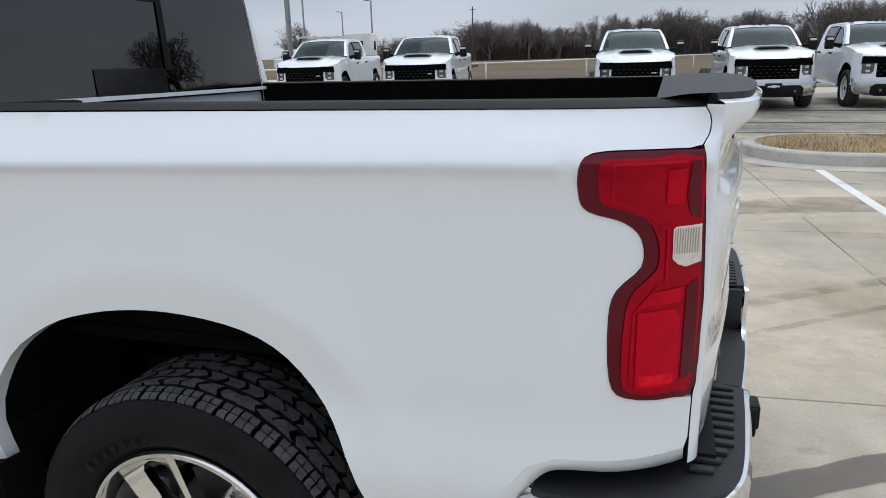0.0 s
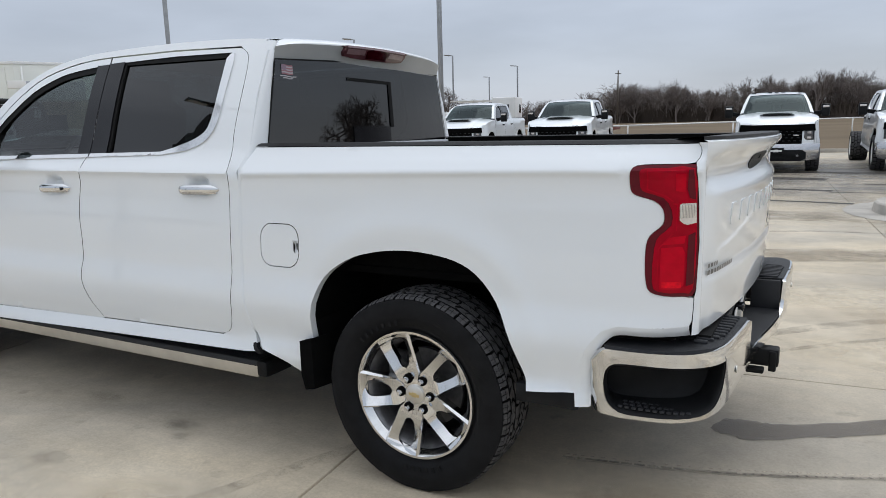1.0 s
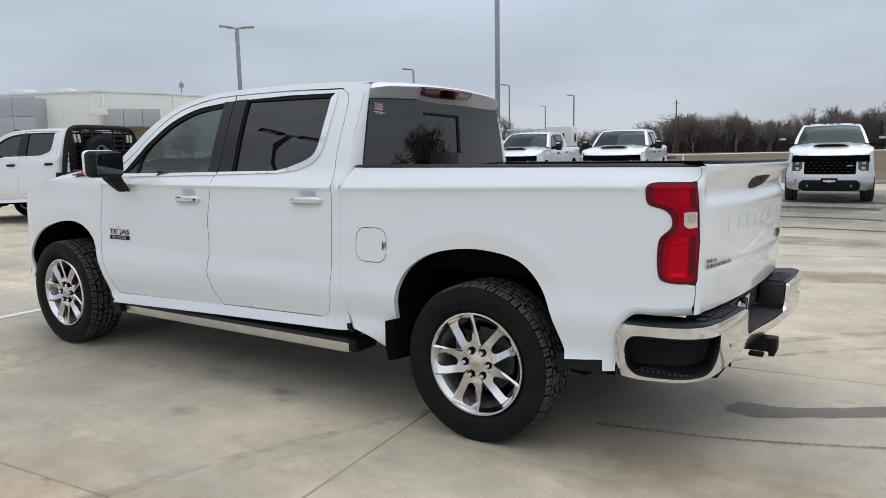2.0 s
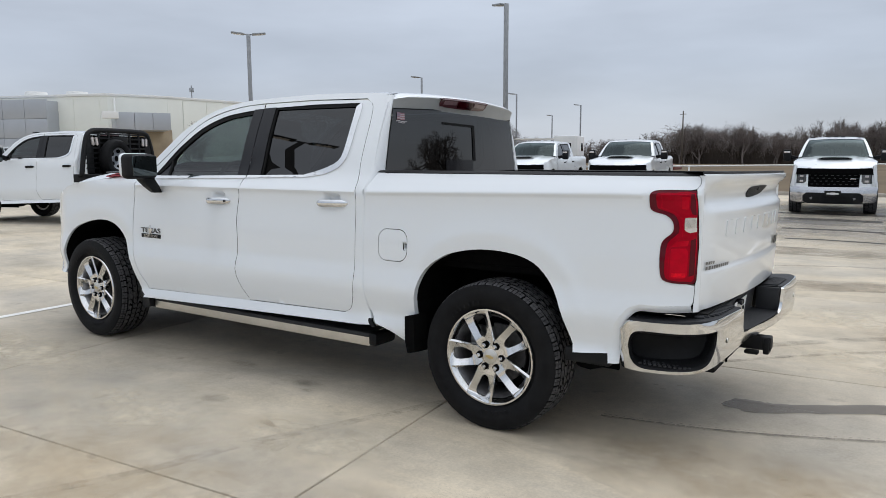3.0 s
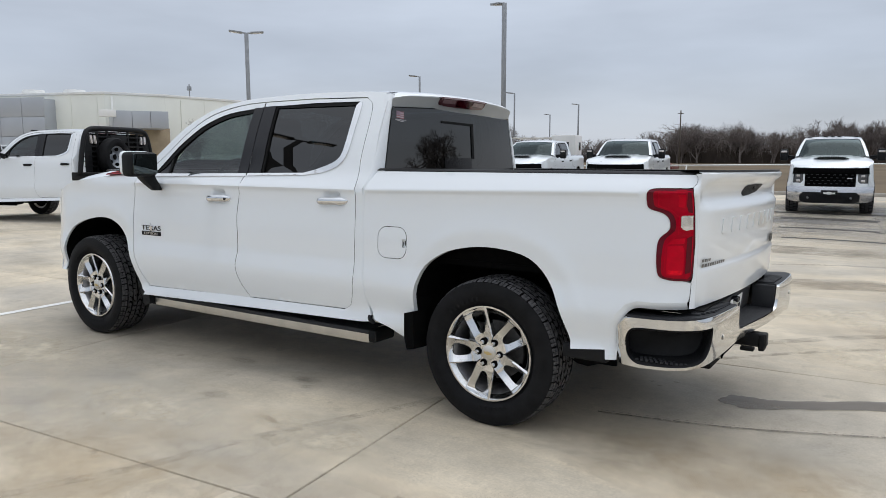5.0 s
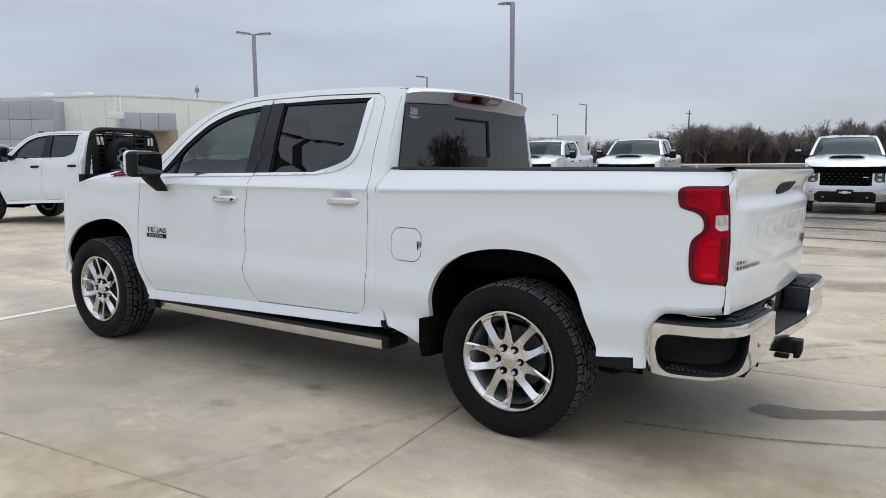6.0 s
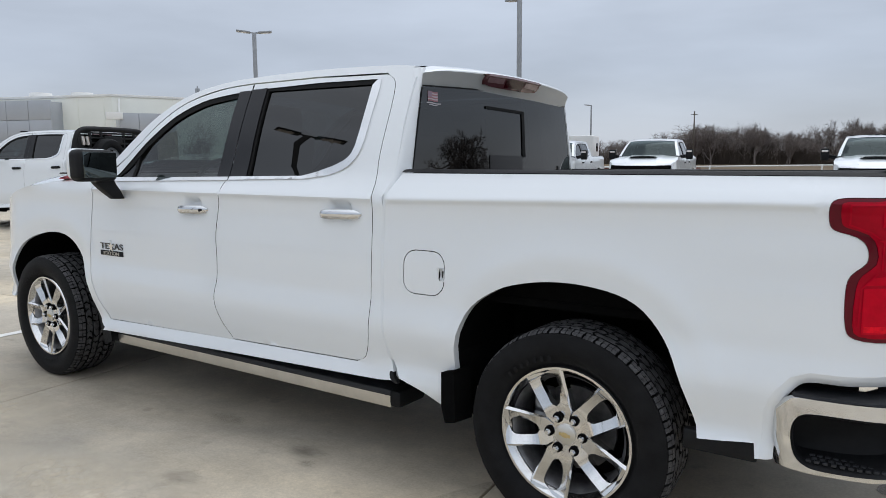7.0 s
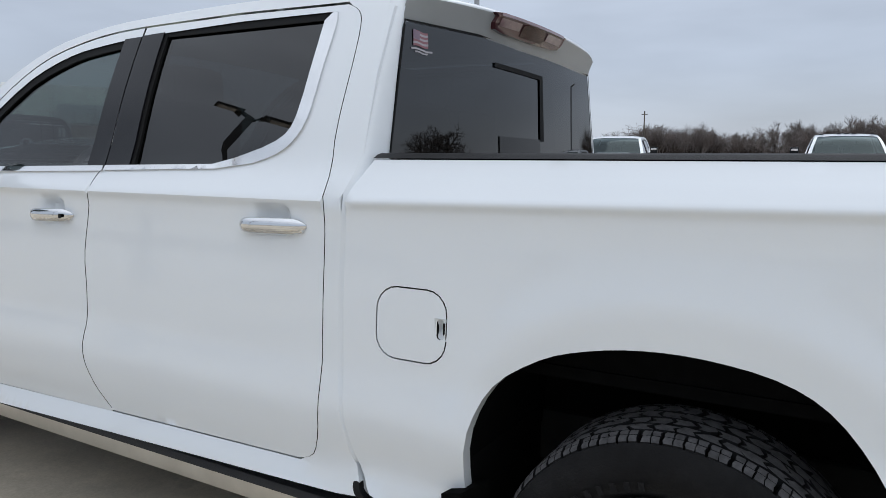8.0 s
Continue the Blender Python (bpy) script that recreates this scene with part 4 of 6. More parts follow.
    def visor(u, v, line=vp, k0=0.0, k1=.62):
        t = 2 * u - 1
        x, z = line[round(v * (len(line) - 1))]
        rim = max(0.0, abs(t) - .80) / .20
        k = k0 + (k1 - k0) * round(v * (len(line) - 1)) / (len(line) - 1)
        return (x - (.06 - .025 * k) * t * t + .038 * t - .03 * rim * rim * (k > .3) * (1 - k), t * (.666 + .036 * k), z + (.028 - .010 * k) * (1 - abs(t) ** 2.6) - .026 * rim * rim * (1 - k))
    part("roof_visor", grid(40, len(vp) - 1, visor, (1, 0, .5)), WHITE, root, "white rear roof lip")
    # on the hero a grey colour stands in for shade on white paint
    part("visor_underside", grid(40, len(vq) - 1, lambda u, v: visor(u, v, vq, .62, 1.0), (1, 0, -.5)), LIPSHADE if hero else WHITE, root, "underside of the white roof lip, greyed for shade on the hero")
    bl = new("brake_lamp")
    bl.parent = root

    def on_visor(y, z, d_):
        zb = z + .024
        return (-.734 - .045 * (y / .70) ** 2 + .04 * y + d_ - .60 * max(0, 1.826 - zb), y, zb + .022 * (1 - (y / .7) ** 2))
    part("housing", sheet(spline([(-.262, 1.762), (-.272, 1.80), (-.255, 1.812), (.235, 1.812), (.255, 1.80), (.240, 1.762), (.10, 1.752), (-.12, 1.752)], 2, True), lambda y, z: on_visor(y, z, .004), (1, 0, 0), .04, (-.03, 0, 0)), SMOKE, bl, "smoky pink high brake lamp")
    part("lens", sheet([(-.095, 1.758), (-.10, 1.792), (-.06, 1.800), (.05, 1.800), (.085, 1.792), (.08, 1.758)], lambda y, z: on_visor(y, z, .007), (1, 0, 0), .04), MAROON, bl, "dark red centre lens")
    for a_, b_ in ((-.252, -.112), (.098, .232)):
        part("cargo_lens", sheet([(a_, 1.772), (a_, 1.796), (b_, 1.796), (b_, 1.772)], lambda y, z: on_visor(y, z, .007), (1, 0, 0), .04), PINK, bl, "pale pink cargo lens")
    part("top_strip", sheet([(-.262, 1.802), (-.255, 1.812), (.235, 1.812), (.245, 1.802)], lambda y, z: on_visor(y, z, .0075), (1, 0, 0), .04), PINK, bl)
    if roof_lamps:
        for k, y_ in enumerate((-.56, -.16, 0, .16, .56)):
            part("roof_lamp", block((-2.33, y_, 1.896 - .05 * y_ * y_), (.10, .10, .022), .008), BLACK, root, "small dark roof marker lamp")
    # front end
    part("grille", sheet([(-.61, .57), (-.60, 1.12), (.60, 1.12), (.61, .57)], lambda y, z: (front_x(y, z) + .02, y, z), (-1, 0, 0), .1), LINER, root, "black grille")
    for k, z_ in enumerate((.70, .77, .84, .91, .98)):
        part("grille_bar", grid(12, 1, lambda u, v: (front_x((2 * u - 1) * .56, z_) - .005, (2 * u - 1) * .56, z_ + .022 * v), (-1, 0, 0)), LINER, root)
    gw = .74 if hero else .80
    part("grille_header", grid(16, 1, lambda u, v: (front_x((2 * u - 1) * gw, 1.08) - .022, (2 * u - 1) * gw, .985 + (.14 if hero else .105) * v), (-1, 0, 0)), LINER, root)
    if not hero:
        # honeycomb blades between the bars, and a small name bar
        for z_ in (.735, .805, .875, .945):
            for k in range(9):
                y_ = -.50 + .125 * k + (.03 if z_ in (.805, .945) else -.03)
                part("grille_blade", block((front_x(y_, z_) - .002, y_, z_), (.02, .055, .016), .004), PAD, root)
        part("name_bar", block((front_x(.42, .86) - .02, -.42, .862), (.012, .12, .026), .004), SILVERB, root)
    if hero:
        kb = .93
        part("front_bumper", sheet([(-.86 * kb, .30), (-.91 * kb, .42), (-.91 * kb, .67), (.91 * kb, .67), (.91 * kb, .42), (.86 * kb, .30)], lambda y, z: (front_x(y, z) - .07 + .12 * (y / .93) ** 4 + .5 * (z - .56) ** 2, y, z), (-1, 0, 0), .06, (.10, 0, 0)), CHROME, root, "bright front bumper")
        part("air_intake", sheet([(-.64, .25), (-.70, .51), (.70, .51), (.64, .25)], lambda y, z: (front_x(y, z) - .082 + .12 * (y / .93) ** 4, y, z), (-1, 0, 0), .10, (.05, 0, 0)), BLACK, root, "black lower air intake")
    else:
        bumper = lambda d_: (lambda y, z: (-4.66 + .23 * (abs(y) / .98) ** 3.2 + .9 * (z - .50) ** 2 - d_, y * .955, z))
        part("front_bumper", sheet(spline([(-.90, .31), (-.985, .37), (-.99, .56), (-.97, .672), (-.5, .668), (0, .668), (.5, .668), (.97, .672), (.99, .56), (.985, .37), (.90, .31), (.45, .29), (0, .29), (-.45, .29)], 3, True), bumper(0), (-1, 0, 0), .05, (.20, 0, 0)), SILVERB, root, "silver front bumper")
        part("air_intake", sheet([(-.58, .275), (-.69, .33), (-.69, .47), (-.60, .535), (.60, .535), (.69, .47), (.69, .33), (.58, .275)], bumper(.006), (-1, 0, 0), .06, (.03, 0, 0)), BLACK, root, "black lower air intake")
        for s in (-1, 1):
            part("tow_hook", block((-4.65, s * .47, .40), (.05, .05, .05), .015), STEEL, root)
    part("front_valance", sheet([(-.70, .30), (-.72, .56), (.72, .56), (.70, .30)], lambda y, z: (front_x(y, z) - .02, y, z), (-1, 0, 0), .12, (.1, 0, 0)), BLACK, root, "black lower valance")
    pz = .575 if hero else .515
    pl = part("plate_panel", block((-4.695, 0, pz), (.02, .36, .14), .006), BLACK, root, "plate panel with plain emblem")
    bm = bmesh.new()
    box(bm, (-4.708, 0, pz), (.006, .26, .035), .002)
    box(bm, (-4.709, 0, pz), (.006, .10, .06), .002)
    part("emblem", bm, TRIMW, pl, "plain white emblem")
    # chassis and cabin
    for s in (-1, 1):
        part("frame_rail", block((-1.75, s * .42, .55), (5.3, .08, .16), .01), UNDER, root)
        for x_ in (-2.45, -1.45):
            seat = new("seat")
            seat.parent = root
            if x_ < -2:
                part("cushion", block((x_, s * .38, 1.02), (.55, .52, .22), .05), CABIN, seat)
                part("backrest", block((x_ + .30, s * .38, 1.33), (.16, .50, .60), .06, Matrix.Rotation(.22, 3, "Y")), CABIN, seat)
                part("headrest", block((x_ + .38, s * .38, 1.66), (.10, .27, .17), .04), CABIN, seat)
            else:
                part("cushion", block((x_ - .05, s * .33, 1.02), (.50, .62, .20), .05), CABIN, seat)
                part("backrest", block((x_ + .30, s * .33, 1.30), (.14, .62, .58), .05, Matrix.Rotation(.12, 3, "Y")), CABIN, seat)
                part("headrest", block((x_ + .36, s * .40, 1.62), (.09, .26, .14), .035), CABIN, seat)
    part("dashboard", block((-2.98, 0, 1.22), (.42, 1.56, .26), .08), CABIN, root)
    part("cab_floor", block((-2.05, 0, .62), (2.35, 1.72, .10), .02), UNDER, root)
    part("engine_bay", block((-3.75, 0, .85), (1.1, .80, .62), .05), UNDER, root)
    sw = bmesh.new()
    tube(sw, [(-2.66 + .06 * math.cos(a), -.38 + .19 * math.cos(a + math.pi / 2), 1.26 + .18 * math.sin(a + math.pi / 2)) for a in np.linspace(0, 2 * math.pi, 25)], .016, 8)
    box(sw, (-2.69, -.38, 1.25), (.05, .30, .05), .01)
    part("steering_wheel", sw, CABIN, root)
    for x_ in (0, -3.745):
        ax = bmesh.new()
        tube(ax, [(x_, -.85, R), (x_, .85, R)], .05, 10)
        box(ax, (x_, .05, R), (.28, .30, .26), .06)
        part("axle", ax, UNDER, root)
    return root


BUMPER = spline([(.742, -.925), (.760, -.955), (.84, -.972), (1.0, -.966), (1.095, -.935), (1.148, -.882), (1.170, -.80), (1.180, -.62), (1.183, -.44), (1.185, -.20), (1.186, 0.0)], 5)
_bl = [0.0]
for _a, _b in zip(BUMPER, BUMPER[1:]):
    _bl.append(_bl[-1] + math.hypot(_b[0] - _a[0], _b[1] - _a[1]))


def bumper_at(u, d=0.0):
    """The point of the bumper's plan line at length u, moved d outwards."""
    x = float(np.interp(u, _bl, [p[0] for p in BUMPER]))
    y = float(np.interp(u, _bl, [p[1] for p in BUMPER]))
    x2 = float(np.interp(u + .03, _bl, [p[0] for p in BUMPER]))
    y2 = float(np.interp(u + .03, _bl, [p[1] for p in BUMPER]))
    x1 = float(np.interp(u - .03, _bl, [p[0] for p in BUMPER]))
    y1 = float(np.interp(u - .03, _bl, [p[1] for p in BUMPER]))
    t = Vector((x2 - x1, y2 - y1)).normalized()
    return x + d * t.y, y - d * t.x


def bumper_u(y):
    """The plan length at which the bumper's rear face has the given y."""
    return float(np.interp(y, [p[1] for p in BUMPER[15:]], _bl[15:]))


def box_bed(root, hero=True):
    """The load box with its sides, tail lamps, tailgate and rear bumper."""
    st = 0.04 if hero else 0.12
    for s in (-1, 1):
        fn = lambda x, z, s=s: (x, s * side_h(x, z), z)
        face = (0, s, 0)
        st_ = st if s < 0 else max(st, .07)
        front = spline([(-.777, .491), (-.837, .588), (-.867, .788), (-.876, 1.059), (-.872, 1.265), (-.845, 1.335), (-.822, 1.374)], 4)
        lamp_edge = [p for p in offset_poly(LENS, .002) if p[0] < .995]
        out = front + [(1.008, 1.376), (1.0155, 1.364), (1.018, 1.350), (1.0155, 1.334), (1.006, 1.318)] + lamp_edge + [(1.016, .874), (1.014, .80), (1.008, .782), (.90, .779), (.796, .780), (.742, .758), (.697, .700), (.672, .640), (.668, .478), (.655, .476), (.648, .522)] \
            + REAR_ARCH[::-1] + [(-.495, .40), (-.52, .388), (-.675, .460)]
        fuel = rounded(-.768, .868, -.556, 1.056, .062)
        hole = [fuel] if s < 0 else []
        dense = ((-.70, .68, .70, 1.12, .022), (.70, 1.03, .72, 1.38, .022), (-.88, .80, 1.215, 1.366, .018)) if hero and s < 0 else ()
        folds = [[(x, crease_z(x, q)) for x in np.arange(-.845, .795, .02)] for q in (1.236, 1.244, 1.250, 1.256, 1.262, 1.268, 1.276)] if hero and s < 0 else ()
        sd = part("bed_side", sheet(out, fn, face, st_, (0, -s * .035, 0), hole, dense, 0, folds), WHITE, root, "glossy white load-box side")
        if s < 0:
            # rim in black too, so the seam's shade is in its colour
            fl = part("fuel_door", sheet(offset_poly(fuel, -.0038), lambda x, z: (x, -side_h(x, z) + .0005, z), face, .03, (0, .02, 0), [rounded(-.585, .935, -.564, .985, .009, 3)], (), 1), [WHITE, SEAL], sd, "white fuel filler door")
            part("finger_notch", grid(6, 6, lambda u, v: (-.59 + .034 * u, -side_h(-.57, .96) + .022 * math.sin(math.pi * v) * (1 - abs(2 * u - 1) ** 3) - .001, .932 + .056 * v), face), WHITE, fl)
            # small black block drawn as the shade at the notch's edge
            part("notch_shadow_gap", block((-.5645, -side_h(-.56, .96) + .006, .962), (.0075, .014, .032), .0035), SEAL, fl, "dark block as shade in the finger notch")
            part("filler_pocket", sheet(offset_poly(fuel, .01), lambda x, z: (x, -side_h(x, z) + .022, z), face, .06), SEAL, sd)
        # rolled lip over the bumper
        lip = spline([(1.008, .782), (.90, .779), (.796, .780), (.742, .758), (.697, .700), (.672, .640), (.668, .478)], 4)

        def lipf(u, v, s=s):
            k = min(round(u * (len(lip) - 1)), len(lip) - 1)
            x, z = lip[k]
            a_, b_ = lip[max(k - 1, 0)], lip[min(k + 1, len(lip) - 1)]
            nx, nz = -(b_[1] - a_[1]), b_[0] - a_[0]
            q = .036 * v / max(1e-6, math.hypot(nx, nz))
            return (x + nx * q, s * (side_h(x, z) - .004 * v - .020 * v * v), z + nz * q)
        part("bumper_lip", grid(len(lip) - 1, 3, lipf, face), WHITE, sd)
        part("lower_trim", block((.540, s * .925, .487), (.235, .04, .072), .008), BLACK, sd, "black lower trim")
        part("rail_cap", grid(60, 4, lambda u, v: (-.825 + 1.836 * u, s * (side_h(-.825 + 1.836 * u, 1.376) + .001 - .075 * v), 1.378 + .014 * math.sin(math.pi * min(1, v * 1.4) / 1.4)), (0, 0, 1)), BLACK, sd, "black bed rail cap")
        part("inner_side", grid(8, 2, lambda u, v: (-.80 + 1.80 * u, s * (.79 + .0 * v), 1.385 - .52 * v), (0, -s, 0)), LINER, sd)
        part("wheel_hump", block((0, s * .70, .96), (1.0, .20, .25), .06), LINER, sd)
        # tail lamp
        tl = new("tail_lamp")
        tl.parent = root
        tagged(tl, "red and clear wraparound tail lamp")
        on = lambda d_: (lambda x, z, s=s: (x, s * (side_h(x, z) + d_), z))
        part("lens_body", sheet(LENS, on(.004), face, .025, (-.01, -s * .03, 0)), REDDEEP, tl, "deep red lens")
        upper = spline([(1.008, 1.300), (.93, 1.302), (.866, 1.302), (.850, 1.290), (.852, 1.240), (.870, 1.224), (.922, 1.206), (.946, 1.168), (.947, 1.118), (.914, 1.085), (.900, 1.045), (.897, .935), (.916, .902), (.985, .896), (1.014, .908), (1.019, 1.06), (1.014, 1.187)], 2, True)
        part("inner_lens", sheet(upper, on(.0062), face, .012), REDLENS, tl, "red inner lens")
        # brighter reflector blocks; their lit edges are put in as thin brighter red strips
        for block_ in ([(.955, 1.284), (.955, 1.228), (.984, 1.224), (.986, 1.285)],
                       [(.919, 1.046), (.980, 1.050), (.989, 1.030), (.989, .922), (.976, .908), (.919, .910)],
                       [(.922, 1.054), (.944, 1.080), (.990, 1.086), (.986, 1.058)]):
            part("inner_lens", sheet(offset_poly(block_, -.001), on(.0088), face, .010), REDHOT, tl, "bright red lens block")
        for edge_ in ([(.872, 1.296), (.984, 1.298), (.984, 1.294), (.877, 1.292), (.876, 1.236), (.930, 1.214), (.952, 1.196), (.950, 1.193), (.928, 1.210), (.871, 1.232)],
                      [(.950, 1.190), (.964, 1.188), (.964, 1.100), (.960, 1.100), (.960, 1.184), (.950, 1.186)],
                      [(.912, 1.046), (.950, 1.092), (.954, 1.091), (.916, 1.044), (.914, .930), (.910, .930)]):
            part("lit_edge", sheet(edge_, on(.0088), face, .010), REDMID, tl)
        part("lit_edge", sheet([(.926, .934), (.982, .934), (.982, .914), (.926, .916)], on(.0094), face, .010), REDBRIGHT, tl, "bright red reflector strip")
        part("rear_facet", sheet([(.992, 1.296), (1.006, 1.297), (1.012, 1.200), (.996, 1.205), (.988, 1.235)], on(.0088), face, .010), REDDEEP, tl)
        part("rear_facet", sheet([(.996, 1.085), (1.015, 1.095), (1.015, .925), (.994, .918)], on(.0088), face, .010), REDDEEP, tl)
        part("reverse_lens", sheet([(.970, 1.134), (.969, 1.184), (.974, 1.188), (1.014, 1.189), (1.0165, 1.125), (.992, 1.119), (.980, 1.124)], on(.0090), face, .010, (0, -s * .006, 0)), CLEAR, tl, "clear reversing lens")
        for k in range(10):
            x0 = .973 + .0041 * k
            part("lens_rib", sheet([(x0, 1.142), (x0, 1.184), (x0 + .0020, 1.184), (x0 + .0020, 1.142)], on(.0106), face, .008, (0, -s * .002, 0)), CAPM, tl)
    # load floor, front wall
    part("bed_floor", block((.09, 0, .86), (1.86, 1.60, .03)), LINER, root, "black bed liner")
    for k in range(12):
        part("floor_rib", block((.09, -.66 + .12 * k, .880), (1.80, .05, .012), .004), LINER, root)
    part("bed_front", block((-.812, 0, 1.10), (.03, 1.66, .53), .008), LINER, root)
    part("front_rail_cap", block((-.80, 0, 1.366), (.05, 1.60, .022), .008), BLACK, root)
    # tailgate
    tg = new("tailgate")
    tg.parent = root
    tagged(tg, "closed white tailgate with raised lettering blocks")
    part("outer_skin", grid(64, 46, lambda u, v: (gate_x(-.815 + 1.63 * u, .752 + .630 * v), -.815 + 1.63 * u, .752 + .630 * v), (1, 0, 0)), WHITE, tg, "glossy white tailgate skin")
    part("inner_skin", block((.985, 0, 1.07), (.03, 1.55, .64), .008), LINER, tg)

    def topf(u, v):
        y = -.815 + 1.63 * u
        return (.93 + (gate_x(y, 1.382) - .012 - .93) * v, y, 1.3985 + .003 * math.sin(math.pi * v) - .010 * (1 - v))
    part("top_cap", grid(40, 8, topf, (0, 0, 1)), PAD, tg, "grey textured tailgate cap")
    part("cap_edge", grid(40, 1, lambda u, v: (.93, -.815 + 1.63 * u, 1.3885 - .07 * v), (-1, 0, 0)), PAD, tg)
    part("cap_edge", grid(40, 1, lambda u, v: (gate_x(-.815 + 1.63 * u, 1.382) - .012, -.815 + 1.63 * u, 1.3985 - .014 * v), (1, 0, 0)), PAD, tg)
    for s in (-1, 1):
        def edge_x(z):
            return float(np.interp(z, [.74, .88, .90, 1.06, 1.187, 1.302, 1.318, 1.334, 1.350, 1.364, 1.376], [1.014, 1.016, 1.020, 1.0235, 1.018, 1.0105, 1.006, 1.0155, 1.018, 1.0155, 1.008]))

        def gate_wrap(u, v, s=s):
            z = .752 + .628 * u
            p = Vector((gate_x(s * .815, z), .815, z))
            q = Vector((edge_x(z) + .0022, side_h(edge_x(z), z) - .001, z))
            m_ = Vector((max(p.x, q.x) + .002, (p.y + q.y) / 2 + .004, z))
            r = p * (1 - v) ** 2 + m_ * 2 * v * (1 - v) + q * v * v
            return (r.x, s * r.y, r.z)
        part("gate_end", grid(110, 5, gate_wrap, (.6, s, 0)), WHITE, tg)
        # black strip stands for the shade in the gap beside the gate
        part("gate_seam", grid(110, 1, lambda u, v, s=s: (edge_x(.752 + .620 * u) - .001 + .007 * v, s * (side_h(edge_x(.752 + .620 * u), .752 + .620 * u) - .005 - .001 * v), .752 + .620 * u), (.3, s, 0)), SEAL, tg, "dark strip as shade in the tailgate seam")
    part("lip_roll", grid(40, 3, lambda u, v: (gate_x(-.815 + 1.63 * u, 1.382) - .016 * v, -.815 + 1.63 * u, 1.382 + .006 * math.sin(math.pi * .5 * v)), (0, 0, 1)), WHITE, tg)
    if hero:
        # raised lettering as plain blocks, in body white
        for k, wd in enumerate((.085, .095, .085, .10, .09, .10, .08, .085, .085)):
            y0 = -.575 + .135 * k
            part("letter_block", sheet(rounded(y0, 1.088, y0 + wd, 1.165, .008, 2), lambda y, z: (gate_x(y, z) + .0035, y, z), (1, 0, 0), .03, (-.006, 0, 0)), WHITE, tg)
        hy = sheet(spline([(-.15, 1.318), (.16, 1.320), (.18, 1.308), (.11, 1.282), (-.05, 1.268), (-.19, 1.262), (-.22, 1.275), (-.20, 1.298)], 2, True), lambda y, z: (gate_x(y, z) + .004, y, z), (1, 0, 0), .02, (-.03, 0, 0))
        part("gate_handle", hy, BLACK, tg, "black recessed gate handle")
        part("camera_pod", block((gate_x(0, 1.30) - .004, 0, 1.308), (.03, .05, .026), .008), BLACK, tg)
        part("moulding", grid(40, 1, lambda u, v: (gate_x(-.74 + 1.48 * u, .935) + .002, -.74 + 1.48 * u, .928 + .005 * v), (1, 0, 0)), SATIN, tg, "thin bright trim line")
        for y0, z0, ws, hh in ((-.785, .966, (.020, .018, .012, .016), .014), (-.785, .941, (.024, .022, .018, .022, .024, .020, .022, .020, .022, .02), .016), (.52, .955, (.06, .05, .04), .05)):
            y_ = y0
            for w_ in ws:
                part("badge_bar", grid(2, 1, lambda u, v: (gate_x(y_ + w_ * u, z0 + hh * v) + .007, y_ + w_ * u, z0 + hh * v), (1, 0, 0)), BADGE if hh < .04 else BLACK, tg)
                y_ += w_ + .007
        # black bar likewise darkens the gap below the gate
        part("gap_strip", block((1.02, 0, .725), (.10, 1.60, .03)), SEAL, tg)
    if not hero:
        return
    # rear bumper
    rb = new("rear_bumper")
    rb.parent = root
    tagged(rb, "chrome rear bumper with black step pads")
    UC = bumper_u(-.87)

    def skew(y):
        return .05 * y + .034 * sstep((y + .40) / .65)
    for s in (-1, 1):
        E1 = bumper_u(-.44 if s < 0 else -.33)
        def on(d_, s=s):
            def f(u, z):
                low = min(0.0, z - .60)
                x, y = bumper_at(u, d_ - .014 * (low / .11) ** 2 + .004 * max(0.0, z - .60) / .1 - .010 * sstep((z - float(np.interp(u, [0, UC], [.697, .715]))) / .009))
                return (x + skew(-s * y), -s * y, z)
            return f
        face = (.6, s, 0)
        out = [(.0, .478), (.0, .618), (.015, .632), (.075, .694), (.092, .703), (.20, .705), (UC - .12, .711), (UC, .722), (UC + .14, .722), (E1 - .03, .720), (E1 - .006, .712), (E1 + .006, .625), (E1 + .03, .592), (E1 + .06, .585), (_bl[-1], .580),
               (_bl[-1], .530), (E1, .528), (UC + .10, .506), (UC + .02, .496), (UC - .06, .480), (UC - .16, .466), (.14, .458), (.03, .462)]
        hole = spline([(.080, .575), (.086, .620), (.110, .650), (.16, .660), (.30, .663), (UC - .04, .669), (UC + .016, .673), (UC + .035, .667), (UC + .030, .605), (UC + .006, .545), (UC - .025, .510), (UC - .10, .488), (.21, .476), (.128, .480), (.090, .515)], 3, True)
        part("chrome_shell", sheet(out, on(0.0), face, .025, (-.014, -s * .016, 0), [hole]), CHROME, rb, "polished chrome shell", sharp=50)
        # corner step pocket, drawn in towards the frame
        fo = on(-.003)
        rings = []
        for d0, f0, k0 in ((0, 0, 0), (-.006, .05, 0), (-.016, .22, 0), (-.022, .60, .004), (-.026, 1.0, .008)):
            rings.append([Vector(fo(u, max(z, .494 * (f0 > .1)))) + Vector((-.05 * f0, -s * .115 * f0, 0)) for u, z in (offset_poly(hole, d0) if d0 else hole)])
        bm = bmesh.new()
        vs = [[bm.verts.new(p) for p in r_] for r_ in rings]
        n_ = len(vs[0])
        for p_, q_ in zip(vs, vs[1:]):
            for i in range(n_):
                bm.faces.new((p_[i], p_[(i + 1) % n_], q_[(i + 1) % n_], q_[i]))
        mid = bm.verts.new(sum((v.co for v in vs[-1]), Vector()) / n_)
